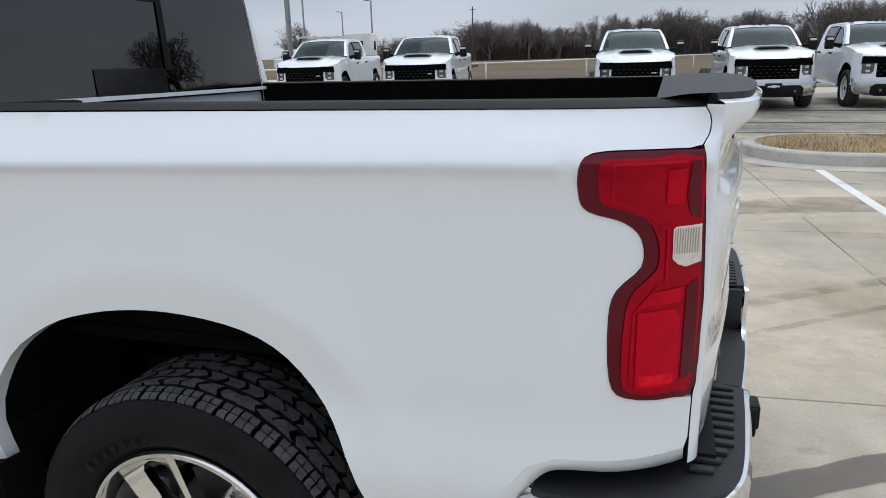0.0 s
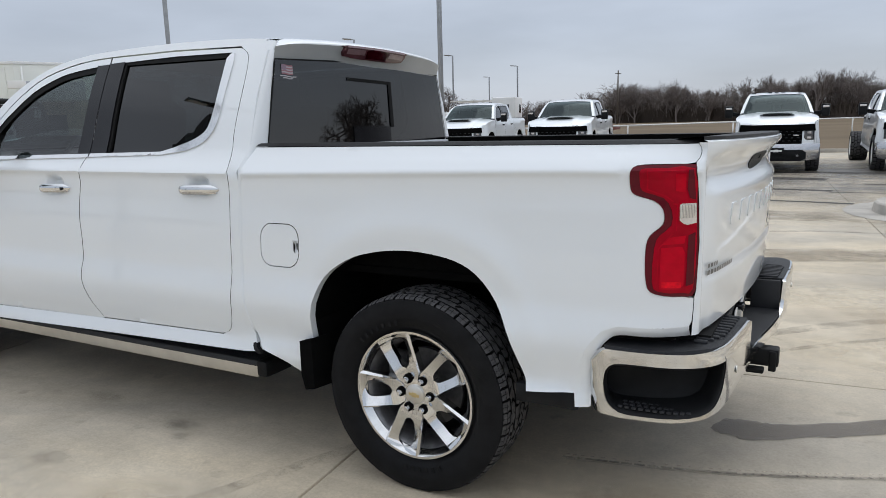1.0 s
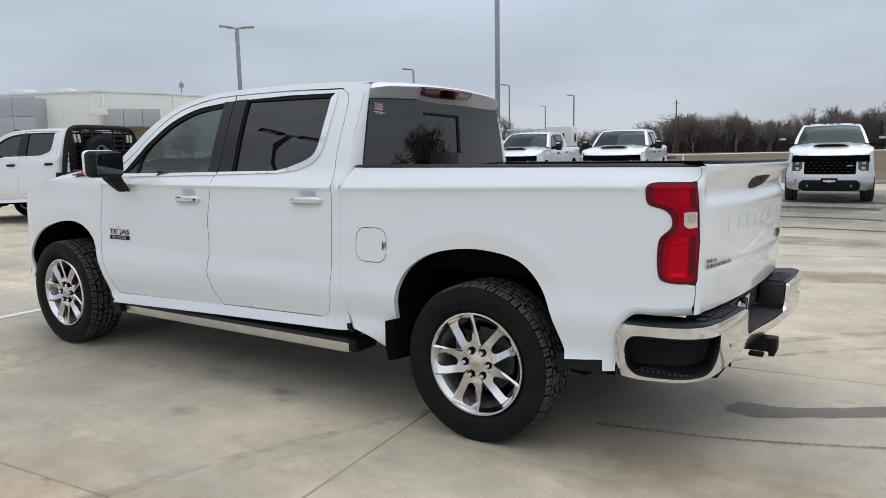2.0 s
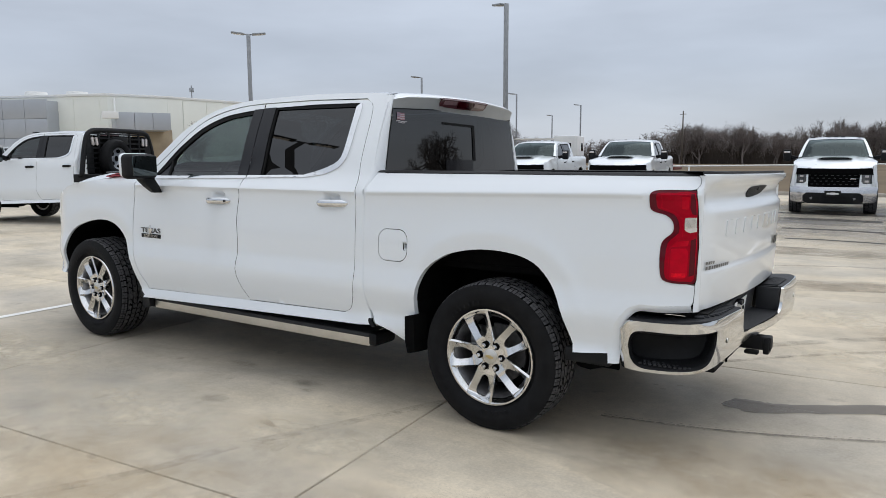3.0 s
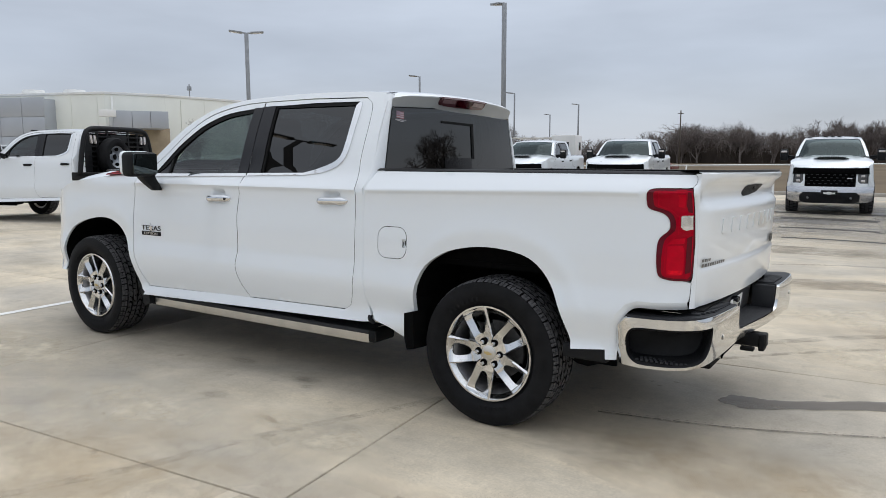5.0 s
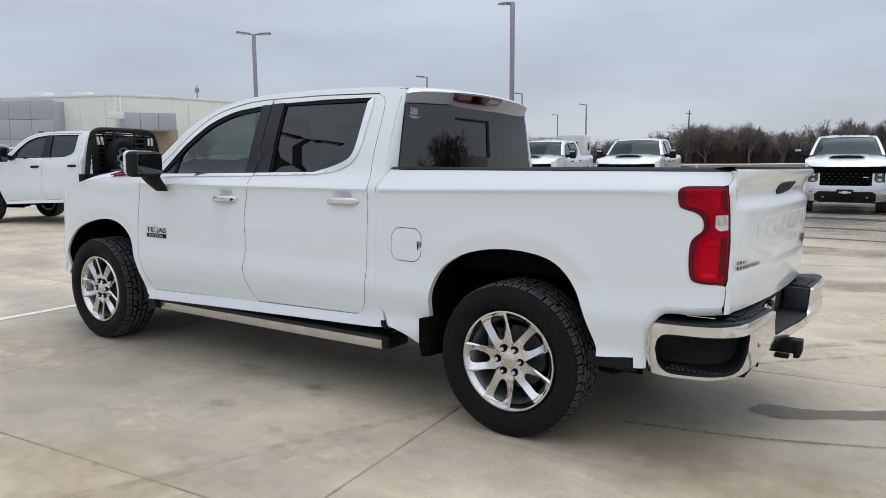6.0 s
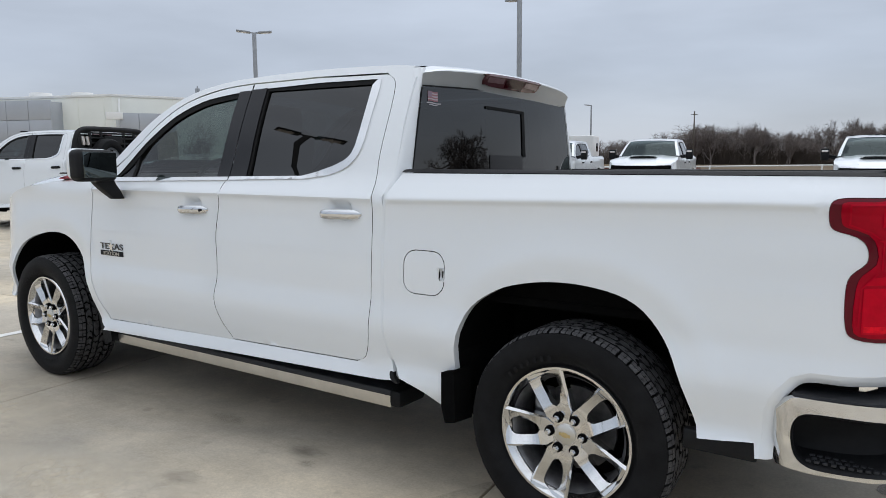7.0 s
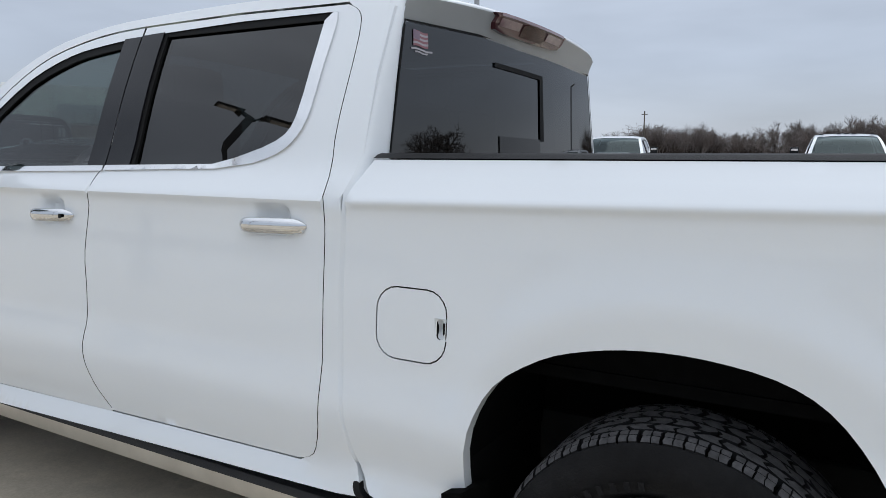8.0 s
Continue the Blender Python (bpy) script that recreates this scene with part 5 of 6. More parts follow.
        for i in range(n_):
            bm.faces.new((vs[-1][i], vs[-1][(i + 1) % n_], mid))
        bmesh.ops.recalc_face_normals(bm, faces=bm.faces[:])
        if bm.faces[-1].normal.y * s < 0:
            bmesh.ops.reverse_faces(bm, faces=bm.faces[:])
        part("corner_step", bm, BLACK, rb, "black corner step pocket", sharp=40)
        bm = bmesh.new()
        for i in range(11):
            for j in range(3):
                px_, py_ = bumper_at(.13 + .024 * i + .012 * (j % 2), -.035 - .026 * j)
                box(bm, (px_ + skew(-s * py_), -s * py_, .497), (.015, .015, .010), .003)
        part("step_studs", bm, PAD, rb)
        # top pad
        outer = [bumper_at(u, -.0115) for u in np.linspace(.075, E1 - .02, 30)]
        inner = [(1.055, -.43 if s < 0 else -.32), (1.05, -.60), (1.02, -.74), (.98, -.82), (.90, -.84), (.80, -.85)]
        poly = outer + inner

        def padz(x, y):
            return .711 + .013 * sstep((x - .98) / .14)
        part("top_pad", sheet([(x, -y) for x, y in poly], lambda x, y, s=s: (x + skew(s * y), s * y, padz(x, y)), (0, 0, 1), .03, (0, 0, -.03)), PAD, rb, "black ribbed step pad")
        for k in range(11 if s < 0 else 9):
            y0 = (.475 if s < 0 else .365) + .036 * k
            xo = max(p[0] for p in outer if abs(-p[1] - y0) < .05) - .022 - .010 * max(0, k - 7)
            part("pad_rib", block(((1.062 + xo) / 2 + skew(s * y0), s * y0, padz(1.15, 0) + .003), (xo - 1.062, .019, .012), .005, Matrix.Rotation(s * .05, 3, "Z")), PAD, rb)
        yw = .425 if s < 0 else .315
        part("recess_wall", block((1.105 + skew(s * yw), s * yw, .645), (.125, .02, .150), .006, Matrix.Rotation(s * .08, 3, "Z")), PAD, rb)
        part("sensor", lathe([(0, -.004), (.012, -.003), (.013, .0)], 14), SATIN, rb).matrix_basis = pose(bumper_at(bumper_u(-.70))[0] + skew(s * .70) + .001, s * .70, .60, 0, 0, 90)
    # centre recess with plate
    part("recess_panel", block((1.060, -.055, .625), (.02, .80, .21), .006, Matrix.Rotation(.12, 3, "Y")), PAD, rb, "black plate recess")
    part("recess_floor", grid(20, 4, lambda u, v: (1.045 + (bumper_at(bumper_u(-abs(-.44 + .775 * u)), -.006)[0] + skew(-.44 + .775 * u) - 1.045) * v, -.44 + .775 * u, .588 - .004 * v), (0, 0, 1)), PAD, rb)
    part("recess_lining", block((1.075, -.055, .555), (.10, .80, .06), .01), UNDER, rb)
    lp = part("plate", block((1.080, -.13, .632), (.006, .31, .155), .004, Matrix.Rotation(.12, 3, "Y")), TRIMW, rb, "plate blank in its holder")
    for k in range(6):
        part("plate_bar", block((1.0845, -.23 + .04 * k, .632), (.004, .022, .06), .001, Matrix.Rotation(.12, 3, "Y")), BLACK, lp)
    part("plate_lamp", block((1.09, -.20, .705), (.05, .06, .03), .008), GLOSS, rb)
    part("bracket", block((1.095, -.215, .64), (.03, .03, .14), .006), SATIN, rb)
    # tow hitch and exhaust tip
    hi = new("tow_hitch")
    hi.parent = root
    part("cross_tube", block((1.02, 0, .43), (.08, 1.1, .08), .012), UNDER, hi)
    part("receiver", block((1.125, -.055, .468), (.24, .075, .075), .008), BLACK, hi, "black hitch receiver")
    part("collar", block((1.222, -.055, .455), (.03, .088, .088), .006), BLACK, hi)
    part("insert", block((1.2370, -.055, .468), (.006, .055, .055), .002), LINER, hi)
    for s in (-1, 1):
        part("chain_loop", block((1.16, -.055 + s * .09, .430), (.07, .05, .02), .006), UNDER, hi)
    ex = bmesh.new()
    tube(ex, spline([(.2, -.50, .45), (.7, -.56, .46), (.95, -.58, .490), (1.118, -.585, .500)], 4), .034, 16, False)
    part("exhaust_tip", ex, CHROME, root, "chrome exhaust tip")
    sp = bmesh.new()
    tube(sp, [(.35, -.45, .42), (.35, .45, .42)], .30 * .5, 14)
    part("spare_tyre", sp, UNDER, root)


# ---- ground ----
ground = tagged(part("ground", grid(40, 40, lambda u, v: ((u - .5) * 3000, (v - .5) * 3000, -.06), (0, 0, 1)), FIELD, None), "dry winter grass field", "ground", kind="structure")
TURN = 5.0
PAVE = thing("pavement", "sand-coloured concrete parking lot with sawn joints", "pavement", kind="structure", at=pose(-0.312, -2.215, 0, 0, 0, TURN))
SL = 3.05
part("joint_bed", block((-15 * SL, -2.5 * SL, -.035), (62 * SL, 23 * SL, .04)), JOINT, PAVE)
part("joint_bed", block((-25.5 * SL, 12.5 * SL, -.035), (41 * SL, 7 * SL, .04)), JOINT, PAVE)


def slab_mesh(w, d, g=.0066, r=.003):
    bm = bmesh.new()
    lo = [(g, g), (w - g, g), (w - g, d - g), (g, d - g)]
    hi = [(g + r, g + r), (w - g - r, g + r), (w - g - r, d - g - r), (g + r, d - g - r)]
    a = [bm.verts.new((x, y, -.02)) for x, y in lo]
    b = [bm.verts.new((x, y, -r * .6)) for x, y in lo]
    c = [bm.verts.new((x, y, 0)) for x, y in hi]
    for p, q in ((a, b), (b, c)):
        for i in range(4):
            bm.faces.new((p[i], p[(i + 1) % 4], q[(i + 1) % 4], q[i]))
    bm.faces.new(c)
    return bm


HERO = thing("pickup_truck", "white crew-cab pickup with chrome trim, parked on concrete", "pickup truck")
truck(HERO, hero=True)
box_bed(HERO, hero=True)
LEAN = 0.014                       # the lot falls away to the pickup's right
for ob in list(HERO.children_recursive):
    if ob.type == "MESH" and ob.parent.name.split(".")[0] not in ("wheel", "rim", "tyre", "centre_cap") and ob.matrix_basis == Matrix.Identity(4):
        for v in ob.data.vertices:
            v.co.z -= LEAN * (v.co.y + .95)


# ---- row of white heavy-duty trucks ----
def hd_truck(label, m, bed="box", dual=False, group="parked heavy-duty trucks"):
    root = thing("heavy_duty_truck", label, "pickup truck", group)
    truck(root, hero=False, bed=bed, tow=True, scoop=True, roof_lamps=dual, dual=dual)
    if bed == "box":
        box_bed(root, hero=False)
    elif bed == "flat":
        part("cab_rear_panel", block((-.67, 0, 1.22), (.24, 1.70, 1.16), .05), WHITE, root, "white rear wall of the cab")
        part("deck", block((.62, 0, .98), (2.46, 2.34, .10), .02), BLACK, root, "black steel flatbed deck")
        rk = new("headache_rack")
        rk.parent = root
        tagged(rk, "black headache rack with lamps")
        fr = bmesh.new()
        tube(fr, spline([(-.50, -1.15, 1.00), (-.50, -1.06, 1.45), (-.50, -.96, 1.76), (-.50, -.84, 1.87), (-.50, -.60, 1.90), (-.50, 0, 1.905), (-.50, .60, 1.90), (-.50, .84, 1.87), (-.50, .96, 1.76), (-.50, 1.06, 1.45), (-.50, 1.15, 1.00)], 5), .052, 8)
        part("hoop", fr, BLACK, rk)
        for z_ in (1.14, 1.24, 1.34, 1.44, 1.54, 1.64, 1.74, 1.83):
            part("cross_bar", block((-.50, 0, z_), (.04, 2.0 if z_ < 1.6 else 1.75, .032), .006), BLACK, rk)
        for y_ in (-.62, -.32, .32, .62):
            part("upright", block((-.50, y_, 1.46), (.04, .05, .86), .006), BLACK, rk)
        part("upper_plate", block((-.475, 0, 1.70), (.02, .50, .15), .01), BLACK, rk)
        for s in (-1, 1):
            part("side_plate", block((-.49, s * .90, 1.42), (.02, .20, .76), .01), BLACK, rk)
            for k in (0, 1):
                part("rack_lamp", block((-.465, s * (.72 + .11 * k), 1.68), (.02, .060, .17), .025, Matrix.Rotation(s * -.12, 3, "X")), CLEAR, rk, "oval clear lamp")
            part("frame_side", block((.48, s * 1.15, .95), (2.4, .04, .16), .01), BLACK, root)
        # spare wheel standing on the deck against the rack
        sp = new("spare_wheel")
        sp.parent = root
        sp.matrix_basis = pose(-.30, -.36, 1.33, 0, 0, 90)
        part("tyre", lathe([(.225, -.10), (.25, -.118), (.31, -.132), (.365, -.118), (.392, -.075), (.396, 0), (.392, .075), (.365, .118), (.31, .13), (.225, .10)], 40), RUBBER, sp, "black road tyre")
        part("rack_sheet", block((-.53, 0, 1.40), (.02, 1.90, .80), .004), LINER, rk)
        disc = lathe([(.0, -.02), (.06, -.02), (.065, .03), (.13, .045), (.165, .0), (.20, -.06), (.262, -.09), (.266, -.06), (.20, .06), (.0, .06)], 28)
        part("disc", disc, SILVERP, sp, "silver-grey steel disc")
        part("centre_bore", lathe([(.0, -.024), (.058, -.024), (.060, .0), (.0, .0)], 20), LINER, sp)
        for k in range(5):
            a = 2 * math.pi * k / 5
            o = part("hand_hole", lathe([(.0, -.022), (.040, -.022), (.042, .02), (.0, .02)], 12), LINER, sp)
            o.location = (.165 * math.cos(a), -.03, .165 * math.sin(a))
    else:
        for x_ in (-.5, .1, .7, 1.2):
            part("cross_member", block((x_, 0, .60), (.08, .84, .10), .01), UNDER, root)
        part("tail_frame", block((1.4, 0, .60), (.06, 1.0, .14), .01), UNDER, root)
    if bed != "flat":
        wb = part("window_tag", block((-2.47, .42, 1.795), (.004, .15, .03)), TRIMW, root, "white dealer tag, unreadable")
        wb.rotation_euler = (0, 0, 0)
    root.matrix_basis = m @ Matrix.Diagonal((1.08, 1.08, 1.08, 1))
    return root


HD1 = hd_truck("white heavy-duty crew-cab pickup with black grille", pose(-10.34, 22.64, 0, 0, 0, 98.5))
copy_thing(HD1, pose(-6.79, 22.64, 0, 0, 0, 98.5))
HD3 = hd_truck("white dually truck with wide tow mirrors and black grille", pose(-.215, 20.74, 0, 0, 0, 94.8) @ Matrix.Diagonal((1, .93, .97, 1)), bed="bare", dual=True)
HD4 = copy_thing(HD3, pose(3.02, 21.23, 0, 0, 0, 93.0))
tagged(HD4, "white chassis-cab truck with bare frame, front plate emblem")
HD5 = copy_thing(HD3, pose(5.72, 21.40, 0, 0, 0, 93.0))
tagged(HD5, "white chassis-cab dually truck with bare frame")
FLAT = hd_truck("white crew-cab truck with black flatbed and spare wheel", pose(-13.0, 5.59, 0, 0, 0, 18.4) @ Matrix.Diagonal((.88, .98, 1.012, 1)), bed="flat", dual=True)
for x_, y_, r_ in ((-29.0, 52.0, 150), (-27.5, 9.5, 20), (-33.0, 14.0, 12)):
    tagged(copy_thing(HD1, pose(x_, y_, 0, 0, 0, r_)), "white pickup parked far across the lot", "pickup truck", "distant pickups")


# ---- service van and trailer behind the trucks ----
def service_van(m):
    root = thing("service_van", "white box van with roof rack behind the trucks", "van", at=m)
    part("box_body", block((.95, 0, 1.58), (1.3, 2.0, 2.06), .06), TRIMW, root, "white box body")
    part("low_body", block((-.45, 0, 1.42), (1.7, 2.0, 1.74), .06), TRIMW, root)
    part("cab", block((-2.1, 0, 1.25), (1.6, 1.9, 1.3), .18), TRIMW, root)
    part("windshield", block((-2.55, 0, 1.58), (.45, 1.7, .55), .10), GLOSS, root)
    part("side_window", block((1.0, -1.005, 2.0), (.5, .02, .45), .006), GLOSS, root)
    part("side_window", block((1.605, .3, 2.0), (.02, .5, .45), .006), GLOSS, root)
    rk = new("roof_rack")
    rk.parent = root
    for k in range(5):
        part("rack_bar", block((-1.9 + .6 * k, 0, 2.50), (.05, 1.9, .05), .01), SATIN, rk)
    for s in (-1, 1):
        part("rack_rail", block((-.7, s * .9, 2.46), (2.7, .05, .06), .01), SATIN, rk)
        for x_ in (-1.9, 1.0):
            o = part("wheel", lathe([(.0, -.1), (.2, -.1), (.36, -.1), (.38, -.06), (.38, .06), (.36, .1), (.0, .1)], 24), RUBBER, root)
            o.location = (x_, s * .92, .38)
    return root


service_van(pose(-15.3, 33.0, 0, 0, 0, 12))
TR = thing("flat_trailer", "dull red equipment trailer", "trailer", at=pose(-11.0, 34.5, 0, 0, 0, 185))
REDT = material("dull_red_paint", (0.16, 0.045, 0.035), 0.6, var=0.3, scale=3)
part("deck", block((0, 0, .85), (4.6, 2.1, .18), .02), REDT, TR)
part("load", grid(10, 4, lambda u, v: (-2.0 + 3.6 * u, (v - .5) * 1.6, 1.0 + .75 * math.sin(math.pi * u) ** .7 * (1 - (2 * v - 1) ** 2 * .3)), (0, 0, 1)), REDT, TR)
for x_ in (-.5, .5):
    for s in (-1, 1):
        o = part("wheel", lathe([(.0, -.1), (.2, -.1), (.34, -.1), (.36, -.06), (.36, .06), (.0, .1)], 20), RUBBER, TR)
        o.location = (x_, s * 1.0, .36)


# ---- lamp posts, poles ----
def lamp_post(label, x, y, h=8.8, arms=1, turn=0.0, r=.10, paint=None):
    paint = paint or POLE
    root = thing("street_lamp", label, "street lamp", "parking lot lamps", at=pose(x, y, 0, 0, 0, turn))
    base = lathe([(.0, 0), (.30, 0), (.30, -.70), (.27, -.74), (.0, -.74)], 24)
    bmesh.ops.rotate(base, cent=(0, 0, 0), matrix=Matrix.Rotation(radians(-90), 3, "X"), verts=base.verts[:])
    part("footing", base, CONC2, root, "round concrete footing")
    bm = bmesh.new()
    box(bm, (0, 0, (h + .7) / 2), (2 * r, 2 * r, h - .7), .01)
    part("pole", bm, paint, root, "square steel pole")
    for k in range(arms):
        s = 1 if k == 0 else -1
        hd = part("lamp_head", block((s * .62, 0, h + .05), (.78, .40, .10), .03, Matrix.Rotation(-s * .10, 3, "Y")), paint, root, "flat lamp head")
        part("arm", block((s * .20, 0, h), (.34, .07, .07), .01), paint, root)
        part("lens", block((s * .66, 0, h - .005), (.50, .30, .012), .004, Matrix.Rotation(-s * .10, 3, "Y")), CLEAR, hd)
    return root


lamp_post("tall grey twin-head lamp post on the lot", -32.0, 25.85, 8.8, 2, 48, .12)
lamp_post("tall grey lamp post behind the pickup", -15.2, 27.2, 8.85, 1, 152, .088)
lamp_post("grey lamp post far across the lot", -36.8, 50.7, 8.8, 1, 215, .09)
lamp_post("grey lamp post far across the lot", -37.7, 71.4, 8.8, 1, 207, .09)
lamp_post("grey lamp post far across the lot", -52.6, 113.6, 8.8, 1, 207, .10)
lamp_post("grey lamp post far across the lot", -38.5, 92.7, 8.8, 1, 207, .10)
# this post's dark colour imitates a silhouette against the sky when mirrored
lamp_post("twin-head lamp post behind the walk, backlit dark in its colour", -12.3, -9.0, 8.8, 2, 127, .11, SILHOUETTE)
lamp_post("grey lamp post beside the lot", 19.7, 57.9, 8.8, 1, 200, .11)
UP = thing("utility_pole", "weathered wooden utility pole in the field", "utility pole", at=pose(-35.6, 136, 0))
bm = bmesh.new()
tube(bm, [(0, 0, -.3), (0, 0, 10.1)], [.17, .11], 10)
part("pole", bm, WOODP, UP)
part("cross_arm", block((0, 0, 9.5), (1.2, .1, .12), .01), WOODP, UP)


# ---- dealership building ----
BL = thing("dealership_building", "cream metal building with silver panel wing and grey canopy", "building")


def wall_run(pts, z0, z1, t, mat, name, label=""):
    """Upright walls along plan points, t thick."""
    for a, b in zip(pts, pts[1:]):
        a, b = Vector(a), Vector(b)
        d = b - a
        ang = math.atan2(d.y, d.x)
        o = part(name, block((d.length / 2, 0, (z0 + z1) / 2), (d.length + t * .5, t, z1 - z0), .02), mat, BL, label)
        o.matrix_basis = pose(a.x, a.y, 0, 0, 0, math.degrees(ang))


plan = [(-95, 12.7), (-51.7, 28.7), (-50.2, 33.0), (-50.0, 46.0), (-58, 62.0), (-95, 62.0), (-95, 12.7)]
wall_run(plan, 0, 6.35, .3, CREAM, "wall", "cream ribbed metal wall")
wall_run(plan, 6.35, 6.55, .42, TRIMW, "coping", "white roof coping")
rf = bmesh.new()
rf.faces.new([rf.verts.new((x, y, 6.2)) for x, y in plan[:-1]])
part("roof", rf, TRIMW, BL)
# standing ribs of the wall sheets
d0 = Vector((-51.7 + 95, 28.7 - 12.7)).normalized()
for k in range(16):
    p = Vector((-52.3, 28.48)) - d0 * (2.4 * k)
    o = part("wall_rib", block((0, -.17, 3.1), (.03, .03, 6.2)), CREAM, BL)
    o.matrix_basis = pose(p.x, p.y, 0, 0, 0, math.degrees(math.atan2(d0.y, d0.x)))
for k in range(5):
    o = part("wall_rib", block((.17, 0, 3.1), (.05, .05, 6.2)), CREAM, BL)
    o.matrix_basis = pose(-50.15, 34.4 + 2.4 * k, 0)
bm = bmesh.new()
tube(bm, [(-51.3, 29.0, 0), (-51.3, 29.0, 6.2)], .07, 8)
part("downspout", bm, TRIMW, BL)
# silver wing of square panels
wing_a = Vector((-55.35, 25.82))
gap = .03
for i in range(9):
    for j in range(4):
        p = wing_a - d0 * (2.1 * i)
        w = 2.1 - gap
        o = part("wall_panel", block((-w / 2, 0, 1.53 * j + .76), (w, .12, 1.53 - gap), .012), SILVERP, BL)
        o.matrix_basis = pose(p.x, p.y, 0, 0, 0, math.degrees(math.atan2(d0.y, d0.x)))
o = part("wing_core", block((-9.6, 1.2, 3.0), (19.0, 2.3, 6.0), .02), SILVERP, BL)
o.matrix_basis = pose(wing_a.x, wing_a.y, 0, 0, 0, math.degrees(math.atan2(d0.y, d0.x)))
# entrance canopy
cn = Vector((-46.45, 26.0))
ce = Vector((-44.65, 29.3))
cd = (ce - cn)
ca = math.degrees(math.atan2(cd.y, cd.x))
for i in range(3):
    o = part("canopy_panel", block((cd.length / 3 * (i + .5), 0, 4.15), (cd.length / 3 - .03, .12, 1.25), .01), SILVERP, BL, "grey canopy panel")
    o.matrix_basis = pose(cn.x, cn.y, 0, 0, 0, ca)
o = part("canopy_core", block((cd.length / 2, 2.6, 4.15), (cd.length, 5.0, 1.2), .02), SILVERP, BL)
o.matrix_basis = pose(cn.x, cn.y, 0, 0, 0, ca)
o = part("fascia_block", block((-.35, -.05, 4.55), (1.1, .5, .5), .02), TRIMW, BL, "white fascia block")
o.matrix_basis = pose(cn.x, cn.y, 0, 0, 0, ca)
o = part("canopy_post", block((.5, .8, 1.85), (1.0, 1.2, 3.7), .02), SILVERP, BL)
o.matrix_basis = pose(cn.x, cn.y, 0, 0, 0, ca)
TAN = material("tan_block_wall", (0.36, 0.29, 0.20), 0.8, var=0.15, scale=1.2)
o = part("entry_wall", block((cd.length / 2 + .6, 4.5, 1.85), (cd.length, .3, 3.7), .02), TAN, BL, "tan masonry entry wall")
o.matrix_basis = pose(cn.x, cn.y, 0, 0, 0, ca)
o = part("entry_door", block((1.9, 4.3, 1.3), (1.8, .1, 2.6), .02), GLOSS, BL, "dark glass entry door")
o.matrix_basis = pose(cn.x, cn.y, 0, 0, 0, ca)
for x_, y_ in ((-63.0, 29.0), (-60.0, 31.0)):
    vt = part("roof_vent", lathe([(.0, -.9), (.85, -.85), (.95, -.55), (.6, -.5), (.6, 0), (.0, 0)], 20), TRIMW, BL, "round roof vent")
    vt.matrix_basis = pose(x_, y_, 6.4, -90, 0, 0)
bm = bmesh.new()
tube(bm, [(-53.5, 38, 6.2), (-53.5, 38, 8.0)], .05, 6)
box(bm, (-53.5, 38, 7.6), (.3, .3, .4), .03)
part("roof_mast", bm, POLE, BL)


# ---- bare trees ----
def tree_mesh(seed, height, spread=1.0, levels=4, trunk=.10, lift=.15, stem=.42):
    """Verts, faces and a limb flag for a bare winter tree of tapered three-sided branches."""
    rnd = random.Random(seed)
    V, F, big = [], [], []

    def branch(p, d, ln, r, lv):
        n = 3 if lv > 1 else 1
        a = p.copy()
        prev = None
        sides = 6 if lv >= levels else 3
        pts = [a]
        dd = d.copy()
        for i in range(n):
            dd = (dd + Vector((rnd.uniform(-.22, .22), rnd.uniform(-.22, .22), rnd.uniform(-.05, .18)))).normalized()
            pts.append(pts[-1] + dd * ln / n)
        for i, q in enumerate(pts):
            rr = r * (1 - .55 * i / n)
            o = dd.orthogonal().normalized()
            o2 = dd.cross(o)
            base = len(V)
            for k in range(sides):
                an = 2 * math.pi * k / sides
                V.append(q + rr * (o * math.cos(an) + o2 * math.sin(an)))
            if prev is not None:
                for k in range(sides):
                    F.append((prev + k, prev + (k + 1) % sides, base + (k + 1) % sides, base + k))
                    big.append(lv >= levels - 1)
            prev = base
        if lv <= 0:
            return
        cnt = rnd.randint(5, 7) if lv >= levels else rnd.randint(4, 6)
        for i in range(cnt):
            t = rnd.uniform(.40, 1.0) if lv < levels else rnd.uniform(.35, 1.0)
            q = pts[0].lerp(pts[-1], t)
            an = rnd.uniform(0, 2 * math.pi)
            tilt = rnd.uniform(.45, 1.0) * spread
            o = dd.orthogonal().normalized()
            o.rotate(Matrix.Rotation(an, 3, dd))
            nd = (dd * math.cos(tilt) + o * math.sin(tilt) + Vector((0, 0, lift))).normalized()
            branch(q, nd, ln * rnd.uniform(.52, .72), r * .5, lv - 1)
    branch(Vector((0, 0, -.1)), Vector((0, 0, 1)), height * stem, trunk * height * .22, levels)
    top = max(v.z for v in V)
    k = height / top
    return np.array([v * k for v in V]), F, big


def tree(label, seed, x, y, h, spread=1.0, levels=4, lift=.15, stem=.42):
    root = thing("bare_tree", label, "tree", "bare trees", at=pose(x, y, 0))
    V, F, big = tree_mesh(seed, h, spread, levels, .10, lift, stem)
    for flag, nm, mt in ((True, "trunk", BARK), (False, "crown", TWIG)):
        me = bpy.data.meshes.new(nm)
        me.from_pydata([tuple(v) for v in V], [], [f for f, b in zip(F, big) if b == flag])
        me.materials.append(mt)
        o = new(nm, me)
        o.parent = root
    return root


